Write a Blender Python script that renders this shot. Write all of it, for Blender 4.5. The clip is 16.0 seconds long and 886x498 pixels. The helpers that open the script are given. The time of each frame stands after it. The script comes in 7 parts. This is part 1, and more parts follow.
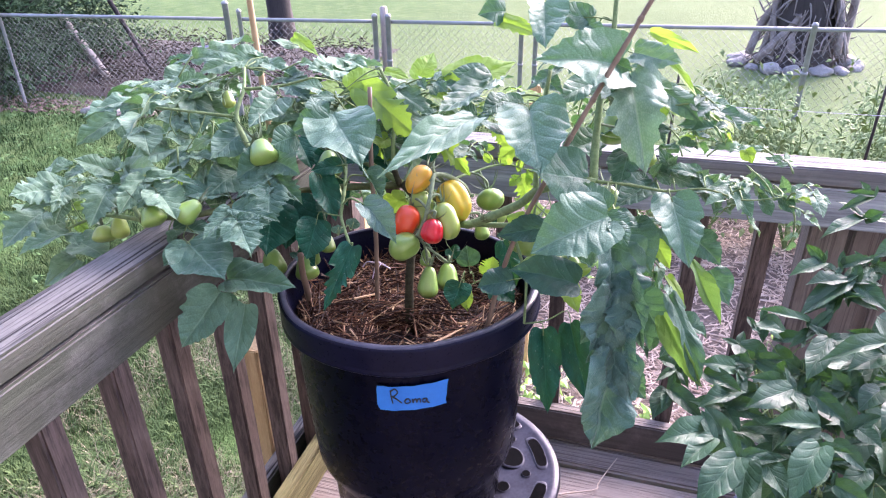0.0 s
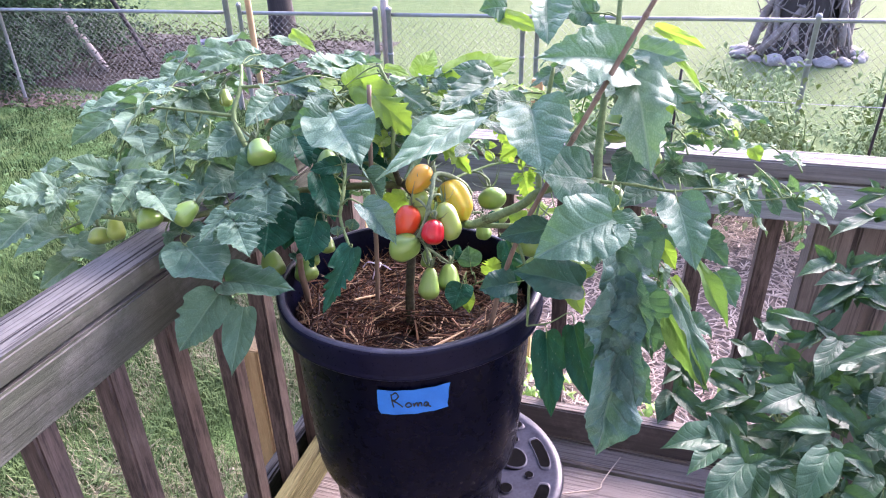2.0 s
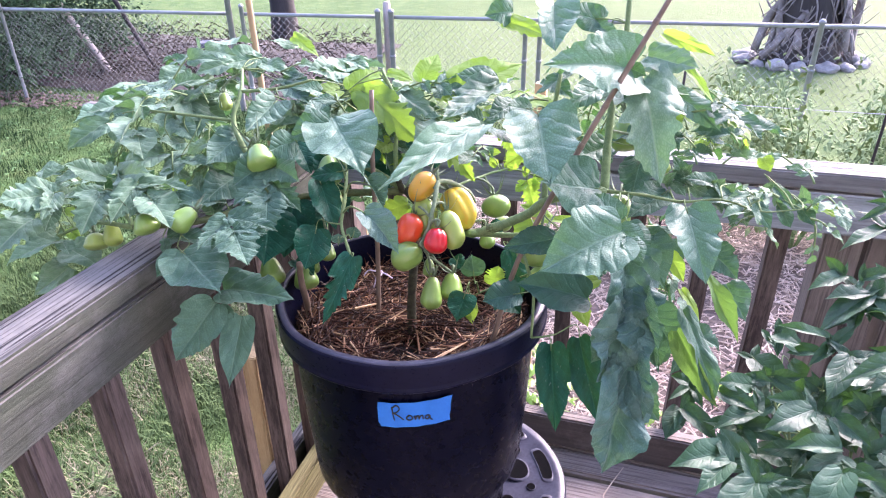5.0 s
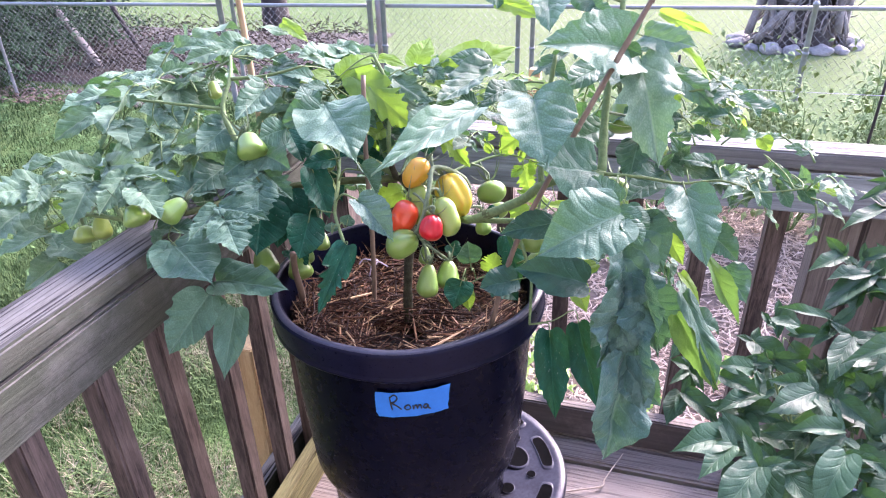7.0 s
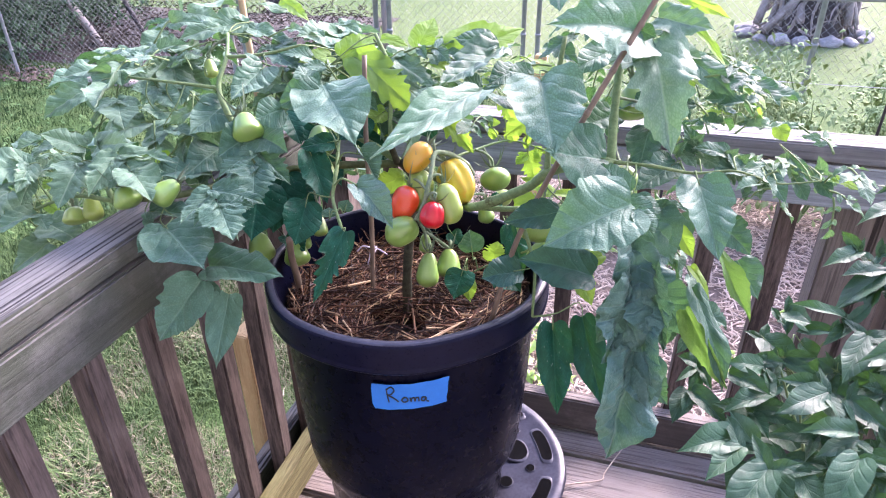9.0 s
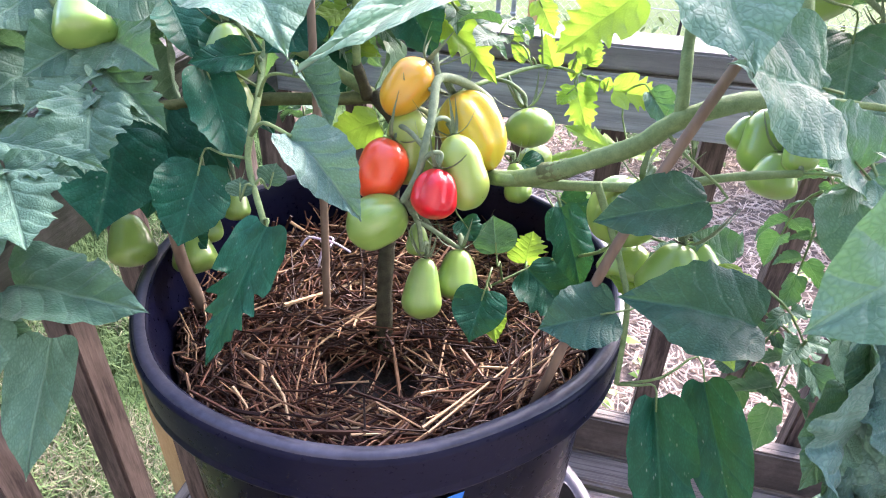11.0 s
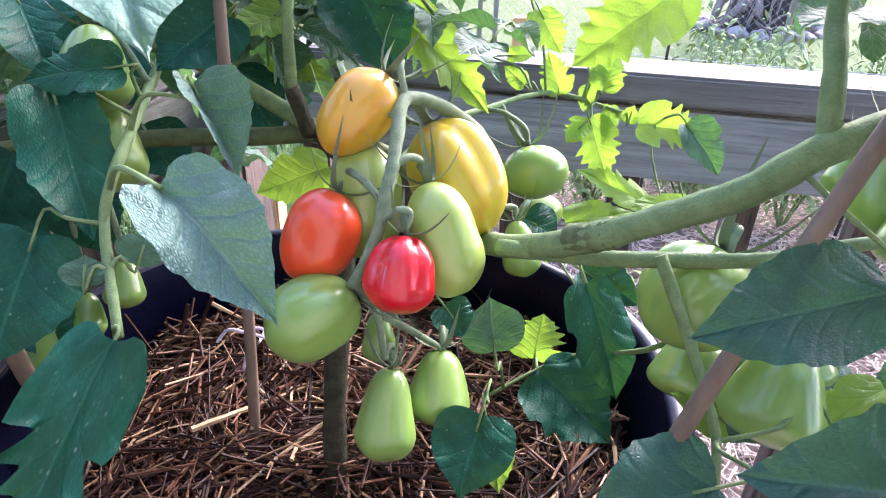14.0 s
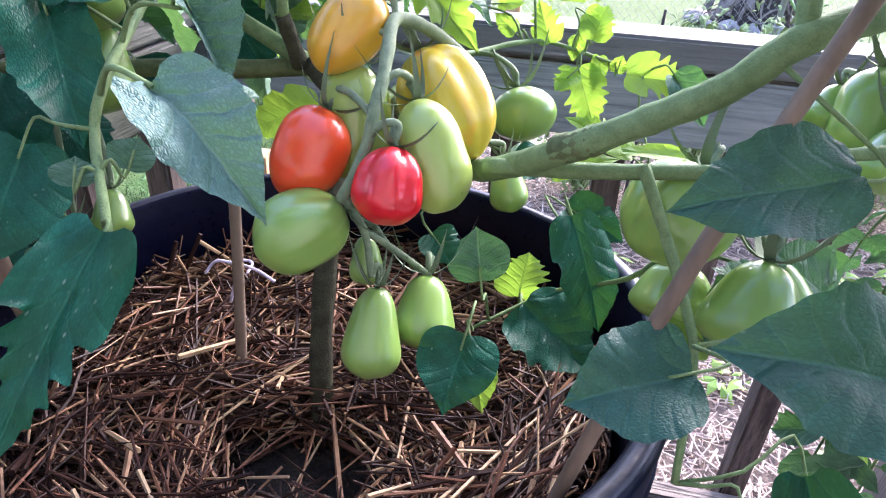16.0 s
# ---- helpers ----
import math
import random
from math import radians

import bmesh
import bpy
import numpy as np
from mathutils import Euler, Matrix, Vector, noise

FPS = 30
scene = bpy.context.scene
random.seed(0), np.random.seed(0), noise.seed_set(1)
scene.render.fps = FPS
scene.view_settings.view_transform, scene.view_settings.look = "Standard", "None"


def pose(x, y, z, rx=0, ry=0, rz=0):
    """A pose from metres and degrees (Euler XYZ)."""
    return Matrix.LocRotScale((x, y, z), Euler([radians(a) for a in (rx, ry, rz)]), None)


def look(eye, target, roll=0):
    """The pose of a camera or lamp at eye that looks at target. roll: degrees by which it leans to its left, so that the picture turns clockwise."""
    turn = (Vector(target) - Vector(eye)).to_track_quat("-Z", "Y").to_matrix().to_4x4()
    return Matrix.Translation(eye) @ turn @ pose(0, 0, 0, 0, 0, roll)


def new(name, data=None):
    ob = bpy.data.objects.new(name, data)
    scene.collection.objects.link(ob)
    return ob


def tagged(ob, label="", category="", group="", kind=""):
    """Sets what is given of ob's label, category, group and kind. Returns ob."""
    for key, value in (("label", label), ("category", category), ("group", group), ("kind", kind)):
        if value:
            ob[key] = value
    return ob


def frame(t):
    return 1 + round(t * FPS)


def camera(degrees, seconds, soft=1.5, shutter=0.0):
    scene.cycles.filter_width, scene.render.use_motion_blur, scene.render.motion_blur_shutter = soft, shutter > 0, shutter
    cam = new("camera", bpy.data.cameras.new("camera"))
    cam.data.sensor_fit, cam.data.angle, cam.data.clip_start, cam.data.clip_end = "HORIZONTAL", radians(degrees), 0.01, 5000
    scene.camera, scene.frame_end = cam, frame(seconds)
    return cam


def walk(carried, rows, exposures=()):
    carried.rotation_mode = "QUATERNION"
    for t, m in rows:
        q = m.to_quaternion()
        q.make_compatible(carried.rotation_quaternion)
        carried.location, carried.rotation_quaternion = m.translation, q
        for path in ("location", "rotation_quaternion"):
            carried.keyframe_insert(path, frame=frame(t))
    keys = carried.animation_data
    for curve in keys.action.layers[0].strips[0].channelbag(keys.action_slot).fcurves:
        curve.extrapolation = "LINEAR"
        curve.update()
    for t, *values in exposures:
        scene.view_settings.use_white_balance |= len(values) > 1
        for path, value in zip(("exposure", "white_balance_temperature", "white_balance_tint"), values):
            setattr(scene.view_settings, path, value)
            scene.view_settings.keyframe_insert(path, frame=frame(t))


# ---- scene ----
cam = camera(68.3, 16.0, soft=1.1)
PATH = [
    (0, (0.0, 0.053, 1.37), (-0.528, 1.755, 0.464), -1.0),
    (0.5, (-0.002, 0.063, 1.371), (-0.543, 1.751, 0.444), -1.2),
    (1, (-0.003, 0.068, 1.372), (-0.537, 1.763, 0.455), -1.1),
    (1.5, (0.001, 0.071, 1.375), (-0.553, 1.76, 0.459), -1.4),
    (2, (-0.005, 0.074, 1.373), (-0.536, 1.765, 0.448), -1.3),
    (2.5, (-0.002, 0.076, 1.37), (-0.544, 1.757, 0.432), -1.5),
    (3, (-0.006, 0.078, 1.368), (-0.541, 1.763, 0.432), -1.4),
    (3.5, (-0.007, 0.082, 1.371), (-0.545, 1.767, 0.437), -1.4),
    (4, (-0.01, 0.09, 1.373), (-0.551, 1.783, 0.455), -1.0),
    (6.5, (-0.018, 0.1, 1.371), (-0.537, 1.792, 0.44), -1.3),
    (7, (-0.018, 0.106, 1.362), (-0.537, 1.79, 0.415), -1.7),
    (7.5, (-0.02, 0.109, 1.362), (-0.54, 1.792, 0.415), -1.2),
    (8, (-0.025, 0.117, 1.36), (-0.544, 1.792, 0.397), -1.3),
    (8.5, (-0.021, 0.123, 1.356), (-0.534, 1.797, 0.389), -1.1),
    (8.7, (-0.017, 0.123, 1.353), (-0.546, 1.79, 0.383), -0.9),
    (10.8, (-0.18, 0.463, 1.212), (-0.514, 2.09, 0.098), 1.6),
    (11, (-0.177, 0.502, 1.18), (-0.568, 2.112, 0.06), 1.7),
    (11.5, (-0.193, 0.563, 1.147), (-0.579, 2.175, 0.027), 2.0),
    (12, (-0.2, 0.605, 1.125), (-0.569, 2.238, 0.031), 2.0),
    (12.5, (-0.204, 0.641, 1.11), (-0.578, 2.294, 0.047), 1.0),
    (13, (-0.212, 0.655, 1.101), (-0.578, 2.33, 0.072), 1.0),
    (13.5, (-0.212, 0.662, 1.099), (-0.57, 2.354, 0.094), 1.3),
    (14, (-0.211, 0.667, 1.103), (-0.577, 2.366, 0.113), 1.4),
    (14.5, (-0.215, 0.67, 1.104), (-0.584, 2.365, 0.11), 0.8),
    (15, (-0.217, 0.666, 1.104), (-0.589, 2.36, 0.107), 0.9),
    (15.5, (-0.211, 0.661, 1.107), (-0.575, 2.364, 0.123), 1.2),
    (16, (-0.204, 0.644, 1.072), (-0.532, 2.337, 0.058), 3.0),
]
EXPOSURES = [(0.0, 2.67, 6150, 38), (2.5, 2.7, 6150, 38), (3.5, 2.84, 6150, 38), (8.7, 2.8, 6150, 37), (11.0, 3.14, 6350, 28), (12.0, 3.3, 6350, 26), (13.0, 3.05, 6200, 28), (14.5, 2.9, 5950, 31), (16.0, 2.84, 5850, 28)]
walk(cam, [(t, look(eye, target, roll)) for t, eye, target, roll in PATH], EXPOSURES)

# ---- light ----
world = bpy.data.worlds.new("sky")
world.use_nodes = True
scene.world = world
SUN_EL, SUN_AZ = 32.0, 25.0
sky = world.node_tree.nodes.new("ShaderNodeTexSky")
sky.sky_type, sky.sun_disc = "NISHITA", False
sky.sun_elevation, sky.sun_rotation = radians(SUN_EL), radians(SUN_AZ)
sky.dust_density, sky.ozone_density, sky.air_density = 2.0, 1.0, 1.0
back = world.node_tree.nodes["Background"]
back.inputs["Strength"].default_value = 0.15
world.node_tree.links.new(sky.outputs[0], back.inputs["Color"])
sun = new("sun", bpy.data.lights.new("sun", "SUN"))
sun.data.energy, sun.data.angle, sun.data.color = 1.9, radians(26), (1.0, 0.95, 0.86)
az, el = radians(SUN_AZ), radians(SUN_EL)
sun.matrix_world = look((math.sin(az) * math.cos(el) * 20, math.cos(az) * math.cos(el) * 20, math.sin(el) * 20), (0, 0, 0))

# ---- materials ----
rnd = random.Random(7)
VEINS, VEIN_SLOPE = 6.0, 1.05


class Nodes:
    """A small wrapper to write node trees shortly."""

    def __init__(self, name):
        self.mat = bpy.data.materials.new(name)
        self.mat.use_nodes = True
        self.tree = self.mat.node_tree
        self.shader = self.tree.nodes["Principled BSDF"]
        self.out = self.tree.nodes["Material Output"]

    def put(self, socket, value):
        if hasattr(value, "is_output"):
            self.tree.links.new(value, socket)
        else:
            socket.default_value = value

    def node(self, kind, **values):
        n = self.tree.nodes.new("ShaderNode" + kind)
        for k, v in values.items():
            self.put(n.inputs[k.replace("_", " ")], v)
        return n

    def math(self, op, a, b=0.0, c=0.0):
        n = self.tree.nodes.new("ShaderNodeMath")
        n.operation = op
        for s, v in zip(n.inputs, (a, b, c)):
            self.put(s, v)
        return n.outputs[0]

    def coords(self, which="Object", scale=(1, 1, 1)):
        m = self.node("Mapping", Scale=scale)
        self.put(m.inputs["Vector"], self.node("TexCoord").outputs[which])
        return m.outputs[0]

    def noise(self, where, scale, detail=3.0, rough=0.55):
        return self.node("TexNoise", Vector=where, Scale=scale, Detail=detail, Roughness=rough).outputs["Fac"]

    def ramp(self, fac, *stops):
        n = self.node("ValToRGB", Fac=fac)
        e = n.color_ramp.elements
        while len(e) < len(stops):
            e.new(0.5)
        for s, (pos, col) in zip(e, stops):
            s.position, s.color = pos, (*col, 1) if len(col) == 3 else col
        return n.outputs[0]

    def mix(self, fac, a, b, blend="MIX"):
        n = self.tree.nodes.new("ShaderNodeMix")
        n.data_type, n.blend_type = "RGBA", blend
        for s, v in ((n.inputs[0], fac), (n.inputs[6], a), (n.inputs[7], b)):
            self.put(s, v if hasattr(v, "is_output") or isinstance(v, (int, float)) else (*v, 1))
        return n.outputs[2]

    def bump(self, height, strength=0.3, distance=0.002):
        n = self.node("Bump", Strength=strength, Distance=distance, Height=height)
        self.put(self.shader.inputs["Normal"], n.outputs[0])
        return n.outputs[0]

    def set(self, **values):
        for k, v in values.items():
            self.put(self.shader.inputs[k.replace("_", " ")], v if not isinstance(v, tuple) else (*v, 1))
        return self.mat


def leaf_material(name, dark, light, glow, rough=0.5, thin=0.3, spec=0.3, ribs=0.5, relief_depth=0.0009, specks=0.0, down=0.1, vary=0.75):
    """A leaf blade, unit long along y: pale midrib and slanting side veins that lie in the folds of the mesh, a net of fine wrinkles, light passing through."""
    n = Nodes(name)
    info = n.node("ObjectInfo").outputs["Random"]
    sep = n.node("SeparateXYZ", Vector=n.coords())
    x, y = n.math("ABSOLUTE", sep.outputs[0]), sep.outputs[1]
    bow = n.math("ADD", n.math("MULTIPLY", x, n.math("SUBTRACT", VEIN_SLOPE, x)), n.math("MULTIPLY", n.math("SUBTRACT", n.noise(n.coords(), 3.5, 3.0), 0.5), 0.09))
    w = n.math("MULTIPLY_ADD", n.math("SUBTRACT", y, bow), VEINS, n.math("MULTIPLY", n.math("GREATER_THAN", sep.outputs[0], 0.0), 0.35))
    side = n.math("ABSOLUTE", n.math("SUBTRACT", n.math("FRACT", w), 0.5))
    vein = n.math("MULTIPLY", n.ramp(side, (0.012, (1, 1, 1)), (0.055, (0, 0, 0))), n.ramp(n.noise(n.coords(), 7.0, 2.0), (0.36, (0.25, 0.25, 0.25)), (0.6, (1, 1, 1))))
    groove = n.math("MULTIPLY", n.ramp(side, (0.0, (1, 1, 1)), (0.18, (0, 0, 0))), n.ramp(n.noise(n.coords(), 5.0, 2.0), (0.3, (0.3, 0.3, 0.3)), (0.65, (1, 1, 1))))
    mid = n.ramp(x, (0.008, (1, 1, 1)), (0.024, (0, 0, 0)))
    lines = n.math("MAXIMUM", n.math("MULTIPLY", vein, 0.65), mid)
    net = n.node("TexVoronoi", Vector=n.coords(scale=(1, 0.9, 1)), Scale=30.0)
    net.feature = "DISTANCE_TO_EDGE"
    cell = n.ramp(net.outputs["Distance"], (0.0, (0, 0, 0)), (0.28, (1, 1, 1)))
    blot = n.noise(n.coords(), 4.0, 4.0)
    grain = n.noise(n.coords(), 30.0, 3.0)
    col = n.mix(n.ramp(blot, (0.35, (0, 0, 0)), (0.65, (1, 1, 1))), dark, light)
    col = n.mix(n.math("MULTIPLY", n.ramp(info, (0.35, (0, 0, 0)), (1.0, (1, 1, 1))), vary), col, (light[0] * 1.55, light[1] * 1.4, light[2] * 1.4))
    col = n.mix(n.math("MULTIPLY", n.math("SUBTRACT", 1.0, cell), 0.4), col, (dark[0] * 0.75, dark[1] * 0.75, dark[2] * 0.75))
    col = n.mix(n.math("MULTIPLY", lines, ribs), col, (light[0] * 1.8 + 0.02, light[1] * 1.55 + 0.02, light[2] * 1.5 + 0.01))
    if specks:
        spot = n.node("TexVoronoi", Vector=n.coords(), Scale=14.0)
        some = n.ramp(n.noise(n.coords(), 3.0, 2.0), (0.5, (0, 0, 0)), (0.62, (1, 1, 1)))
        dot = n.math("MULTIPLY", n.ramp(spot.outputs["Distance"], (0.08, (1, 1, 1)), (0.2, (0, 0, 0))), some)
        col = n.mix(n.math("MULTIPLY", dot, specks), col, (0.3, 0.36, 0.3))
    relief = n.math("ADD", n.math("MULTIPLY", n.noise(n.coords(), 11.0, 2.0), 0.22), n.math("MULTIPLY_ADD", cell, 0.14, n.math("MULTIPLY", grain, 0.12)))
    relief = n.math("SUBTRACT", relief, n.math("MULTIPLY", n.math("MAXIMUM", mid, groove), 0.6))
    normal = n.bump(relief, 0.65, relief_depth)
    n.set(Base_Color=col, Roughness=n.math("ADD", rough, n.math("MULTIPLY", blot, 0.15)))
    n.shader.inputs["Specular IOR Level"].default_value = spec
    n.shader.inputs["Sheen Weight"].default_value = down
    n.shader.inputs["Sheen Roughness"].default_value = 0.5
    t = n.node("BsdfTranslucent", Color=n.mix(n.math("MULTIPLY", lines, 0.4), glow, dark), Normal=normal)
    m = n.node("MixShader", Fac=thin)
    n.tree.links.new(n.shader.outputs[0], m.inputs[1])
    n.tree.links.new(t.outputs[0], m.inputs[2])
    n.tree.links.new(m.outputs[0], n.out.inputs[0])
    return n.mat


def simple(name, col_a, col_b, scale, rough=0.6, bump=0.3, dist=0.003, metal=0.0, spec=0.5, stretch=(1, 1, 1), random_by="", spread=0.5):
    """A mottled surface with grain at two scales."""
    n = Nodes(name)
    at = n.coords(scale=stretch)
    a, b = n.noise(at, scale, 4.0), n.noise(at, scale * 7, 3.0)
    f = n.math("ADD", n.math("MULTIPLY", a, 0.65), n.math("MULTIPLY", b, 0.35))
    col = n.mix(n.ramp(f, (0.3, (0, 0, 0)), (0.7, (1, 1, 1))), col_a, col_b)
    if random_by == "object":
        r = n.node("ObjectInfo").outputs["Random"]
    elif random_by == "island":
        r = n.node("NewGeometry").outputs["Random Per Island"]
    if random_by:
        col = n.mix(n.math("MULTIPLY", r, spread), col, n.mix(r, col_b, col_a))
    n.bump(f, bump, dist)
    n.set(Base_Color=col, Roughness=n.math("ADD", rough - 0.08, n.math("MULTIPLY", b, 0.16)), Metallic=metal)
    n.shader.inputs["Specular IOR Level"].default_value = spec
    return n.mat


def wood_material(name, dark, light, crack, axis, rough=0.8, cracks=0.85, side=None, knots=0.5, soft=0.16, depth=0.7, coarse=1.0):
    """Weathered sawn timber with its grain along one axis: fine fibres, streaks, knots, long checks. With side given,
    the upper face is bleached and most split, and the flanks have a tone with their shading put into it.
    """
    n = Nodes(name)

    def along(cross, long):
        s = [cross, cross, cross]
        s[axis] = long
        return n.coords(scale=tuple(s))

    # picks the upper faces; the rest get the flank tone, shading included
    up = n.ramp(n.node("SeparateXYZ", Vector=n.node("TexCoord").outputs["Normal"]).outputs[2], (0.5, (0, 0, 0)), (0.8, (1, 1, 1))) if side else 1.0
    fibre = n.noise(along(420.0 * coarse, 45.0 * coarse), 1.0, 4.0, 0.75)
    streak = n.noise(along(85.0 * coarse, 9.0 * coarse), 1.0, 5.0, 0.75)
    broad = n.noise(along(15.0, 2.5), 1.0, 4.0, 0.65)
    patch = n.noise(n.coords(), 14.0, 6.0, 0.7)
    check = None
    for cross, long, width in ((46.0, 0.7, 0.016), (110.0, 1.6, 0.02)):
        split = n.math("ABSOLUTE", n.math("SUBTRACT", n.noise(along(cross, long), 1.0, 1.0), 0.5))
        some = n.ramp(n.noise(along(cross * 0.3, 3.5), 1.0, 2.0), (0.44, (0, 0, 0)), (0.5, (1, 1, 1)))
        line = n.math("MULTIPLY", n.ramp(split, (width, (1, 1, 1)), (width * 2.2, (0, 0, 0))), some)
        check = line if check is None else n.math("MAXIMUM", check, n.math("MULTIPLY", line, 0.7))
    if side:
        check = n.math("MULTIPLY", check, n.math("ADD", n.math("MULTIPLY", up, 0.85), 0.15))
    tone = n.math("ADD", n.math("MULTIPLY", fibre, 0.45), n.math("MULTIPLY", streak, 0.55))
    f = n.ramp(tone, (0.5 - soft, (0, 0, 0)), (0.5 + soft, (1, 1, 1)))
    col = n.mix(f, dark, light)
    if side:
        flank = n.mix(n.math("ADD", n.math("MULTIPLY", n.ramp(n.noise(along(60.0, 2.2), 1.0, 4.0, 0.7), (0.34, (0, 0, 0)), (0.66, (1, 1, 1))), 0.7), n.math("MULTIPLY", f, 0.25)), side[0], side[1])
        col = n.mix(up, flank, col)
    col = n.mix(n.math("MULTIPLY", n.ramp(broad, (0.42, (0, 0, 0)), (0.66, (1, 1, 1))), 0.45), col, dark)
    col = n.mix(n.math("MULTIPLY", n.ramp(patch, (0.5, (0, 0, 0)), (0.72, (1, 1, 1))), 0.3), col, (light[0] * 1.15, light[1] * 1.15, light[2] * 1.15))
    knot = n.node("TexVoronoi", Vector=along(9.0, 3.2), Scale=1.0).outputs["Distance"]
    col = n.mix(n.math("MULTIPLY", n.ramp(knot, (0.05, (1, 1, 1)), (0.13, (0, 0, 0))), knots), col, (crack[0] * 2, crack[1] * 2, crack[2] * 2))
    r = n.node("ObjectInfo").outputs["Random"]
    col = n.mix(n.math("MULTIPLY", r, 0.3), col, dark)
    col = n.mix(n.math("MULTIPLY", check, cracks), col, crack)
    h = n.math("SUBTRACT", n.math("ADD", n.math("MULTIPLY", fibre, 0.35), n.math("MULTIPLY", streak, 0.5)), n.math("MULTIPLY", check, 1.4))
    n.bump(h, depth, 0.0035)
    n.set(Base_Color=col, Roughness=n.math("ADD", rough - 0.1, n.math("MULTIPLY", patch, 0.2)))
    n.shader.inputs["Specular IOR Level"].default_value = 0.3
    return n.mat


LEAF = leaf_material("tomato leaf", (0.024, 0.086, 0.053), (0.08, 0.178, 0.122), (0.12, 0.32, 0.06), rough=0.5, thin=0.15, spec=0.32, ribs=0.55, relief_depth=0.0022)
# outer crown leaves: pale young green, with skylight on them put into the colour
DOWNY_SKYLIT = leaf_material("downy pale young tomato leaf with painted skylight", (0.056, 0.135, 0.082), (0.16, 0.275, 0.183), (0.16, 0.36, 0.08), rough=0.52, thin=0.15, spec=0.3, ribs=0.5, relief_depth=0.0014, vary=0.5)
# inner leaves: a deeper green, darkened further with the shade of the crown
OLD_SHADED_LEAF = leaf_material("old deep green tomato leaf with painted shade", (0.003, 0.046, 0.027), (0.01, 0.1, 0.062), (0.07, 0.24, 0.03), rough=0.38, thin=0.08, spec=0.16, ribs=0.32, relief_depth=0.0013, specks=0.6, down=0.0, vary=0.25)
HERO_LEAF = leaf_material("wilting blue-green tomato leaf", (0.024, 0.09, 0.07), (0.085, 0.18, 0.145), (0.12, 0.32, 0.08), rough=0.42, thin=0.12, spec=0.45, ribs=0.75, relief_depth=0.0045)
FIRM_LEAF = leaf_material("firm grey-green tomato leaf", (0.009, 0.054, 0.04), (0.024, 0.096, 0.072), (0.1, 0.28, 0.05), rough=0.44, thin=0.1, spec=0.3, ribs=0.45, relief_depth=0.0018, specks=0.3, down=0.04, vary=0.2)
UNDER = leaf_material("green underside of a curled leaf", (0.07, 0.16, 0.04), (0.12, 0.23, 0.065), (0.2, 0.42, 0.05), thin=0.25, ribs=0.3)
YOUNG = leaf_material("young tomato leaf", (0.1, 0.21, 0.035), (0.17, 0.3, 0.06), (0.33, 0.58, 0.05), thin=0.42, ribs=0.35)
PEPPER = leaf_material("pepper leaf", (0.01, 0.044, 0.024), (0.036, 0.1, 0.056), (0.1, 0.28, 0.03), rough=0.42, thin=0.12, spec=0.32, down=0.02, ribs=0.4, relief_depth=0.001)
STEM = simple("green stem", (0.085, 0.145, 0.055), (0.19, 0.275, 0.12), 140, 0.7, 0.8, 0.0012, spec=0.25)
TRUSS = simple("grey-green fruit stalk", (0.1, 0.15, 0.09), (0.22, 0.29, 0.18), 160, 0.7, 0.8, 0.0012, spec=0.25)
VINE = simple("olive vine", (0.06, 0.085, 0.035), (0.15, 0.18, 0.08), 120, 0.75, 0.9, 0.0016, spec=0.2)
OLD_STEM = simple("woody stem base", (0.02, 0.02, 0.013), (0.075, 0.075, 0.045), 120, 0.85, 1.0, 0.002, spec=0.2)
CANE = simple("brown cane", (0.088, 0.06, 0.04), (0.23, 0.168, 0.118), 30, 0.65, 0.4, 0.001, stretch=(1, 1, 0.2))
STAKE = simple("pale wooden stake", (0.3, 0.2, 0.1), (0.5, 0.36, 0.2), 30, 0.7, 0.3, 0.001, stretch=(1, 1, 0.1))
n = Nodes("straw")
pick = n.node("NewGeometry").outputs["Random Per Island"]
tint = n.noise(n.coords(), 40.0, 3.0)
shade = n.ramp(pick, (0.0, (0.007, 0.003, 0.0025)), (0.45, (0.034, 0.013, 0.009)), (0.68, (0.145, 0.062, 0.036)), (0.88, (0.33, 0.19, 0.105)), (1.0, (0.58, 0.42, 0.25)))
STRAW = n.set(Base_Color=n.mix(n.math("MULTIPLY", tint, 0.5), shade, (0.045, 0.018, 0.011)), Roughness=0.55)
n.shader.inputs["Specular IOR Level"].default_value = 0.22
MULCH = simple("bleached straw", (0.26, 0.185, 0.14), (0.7, 0.58, 0.48), 25, 0.7, 0.2, 0.001, random_by="island", spread=0.9)
SOIL = simple("dark potting soil", (0.006, 0.0045, 0.004), (0.026, 0.019, 0.015), 60, 0.95, 0.9, 0.006)
POT = simple("black plastic", (0.0006, 0.0009, 0.006), (0.0014, 0.002, 0.01), 9, 0.28, 0.1, 0.002, spec=0.09)
RIM_POT = simple("dusty black plastic", (0.0015, 0.0022, 0.012), (0.006, 0.007, 0.022), 30, 0.3, 0.25, 0.0012, spec=0.12)
DUSTY_SHEEN = simple("dusty worn plastic with painted sky sheen", (0.006, 0.007, 0.02), (0.05, 0.05, 0.075), 26, 0.36, 0.4, 0.0015, spec=0.5)
TAPE = simple("blue tape", (0.005, 0.15, 0.55), (0.015, 0.2, 0.66), 40, 0.6, 0.15, 0.0004)
INK = simple("black ink", (0.01, 0.01, 0.015), (0.02, 0.02, 0.02), 40, 0.5, 0.0)
ALLOY = simple("dull alloy", (0.012, 0.012, 0.022), (0.06, 0.06, 0.085), 22, 0.34, 0.25, 0.001, metal=0.2, spec=0.3)
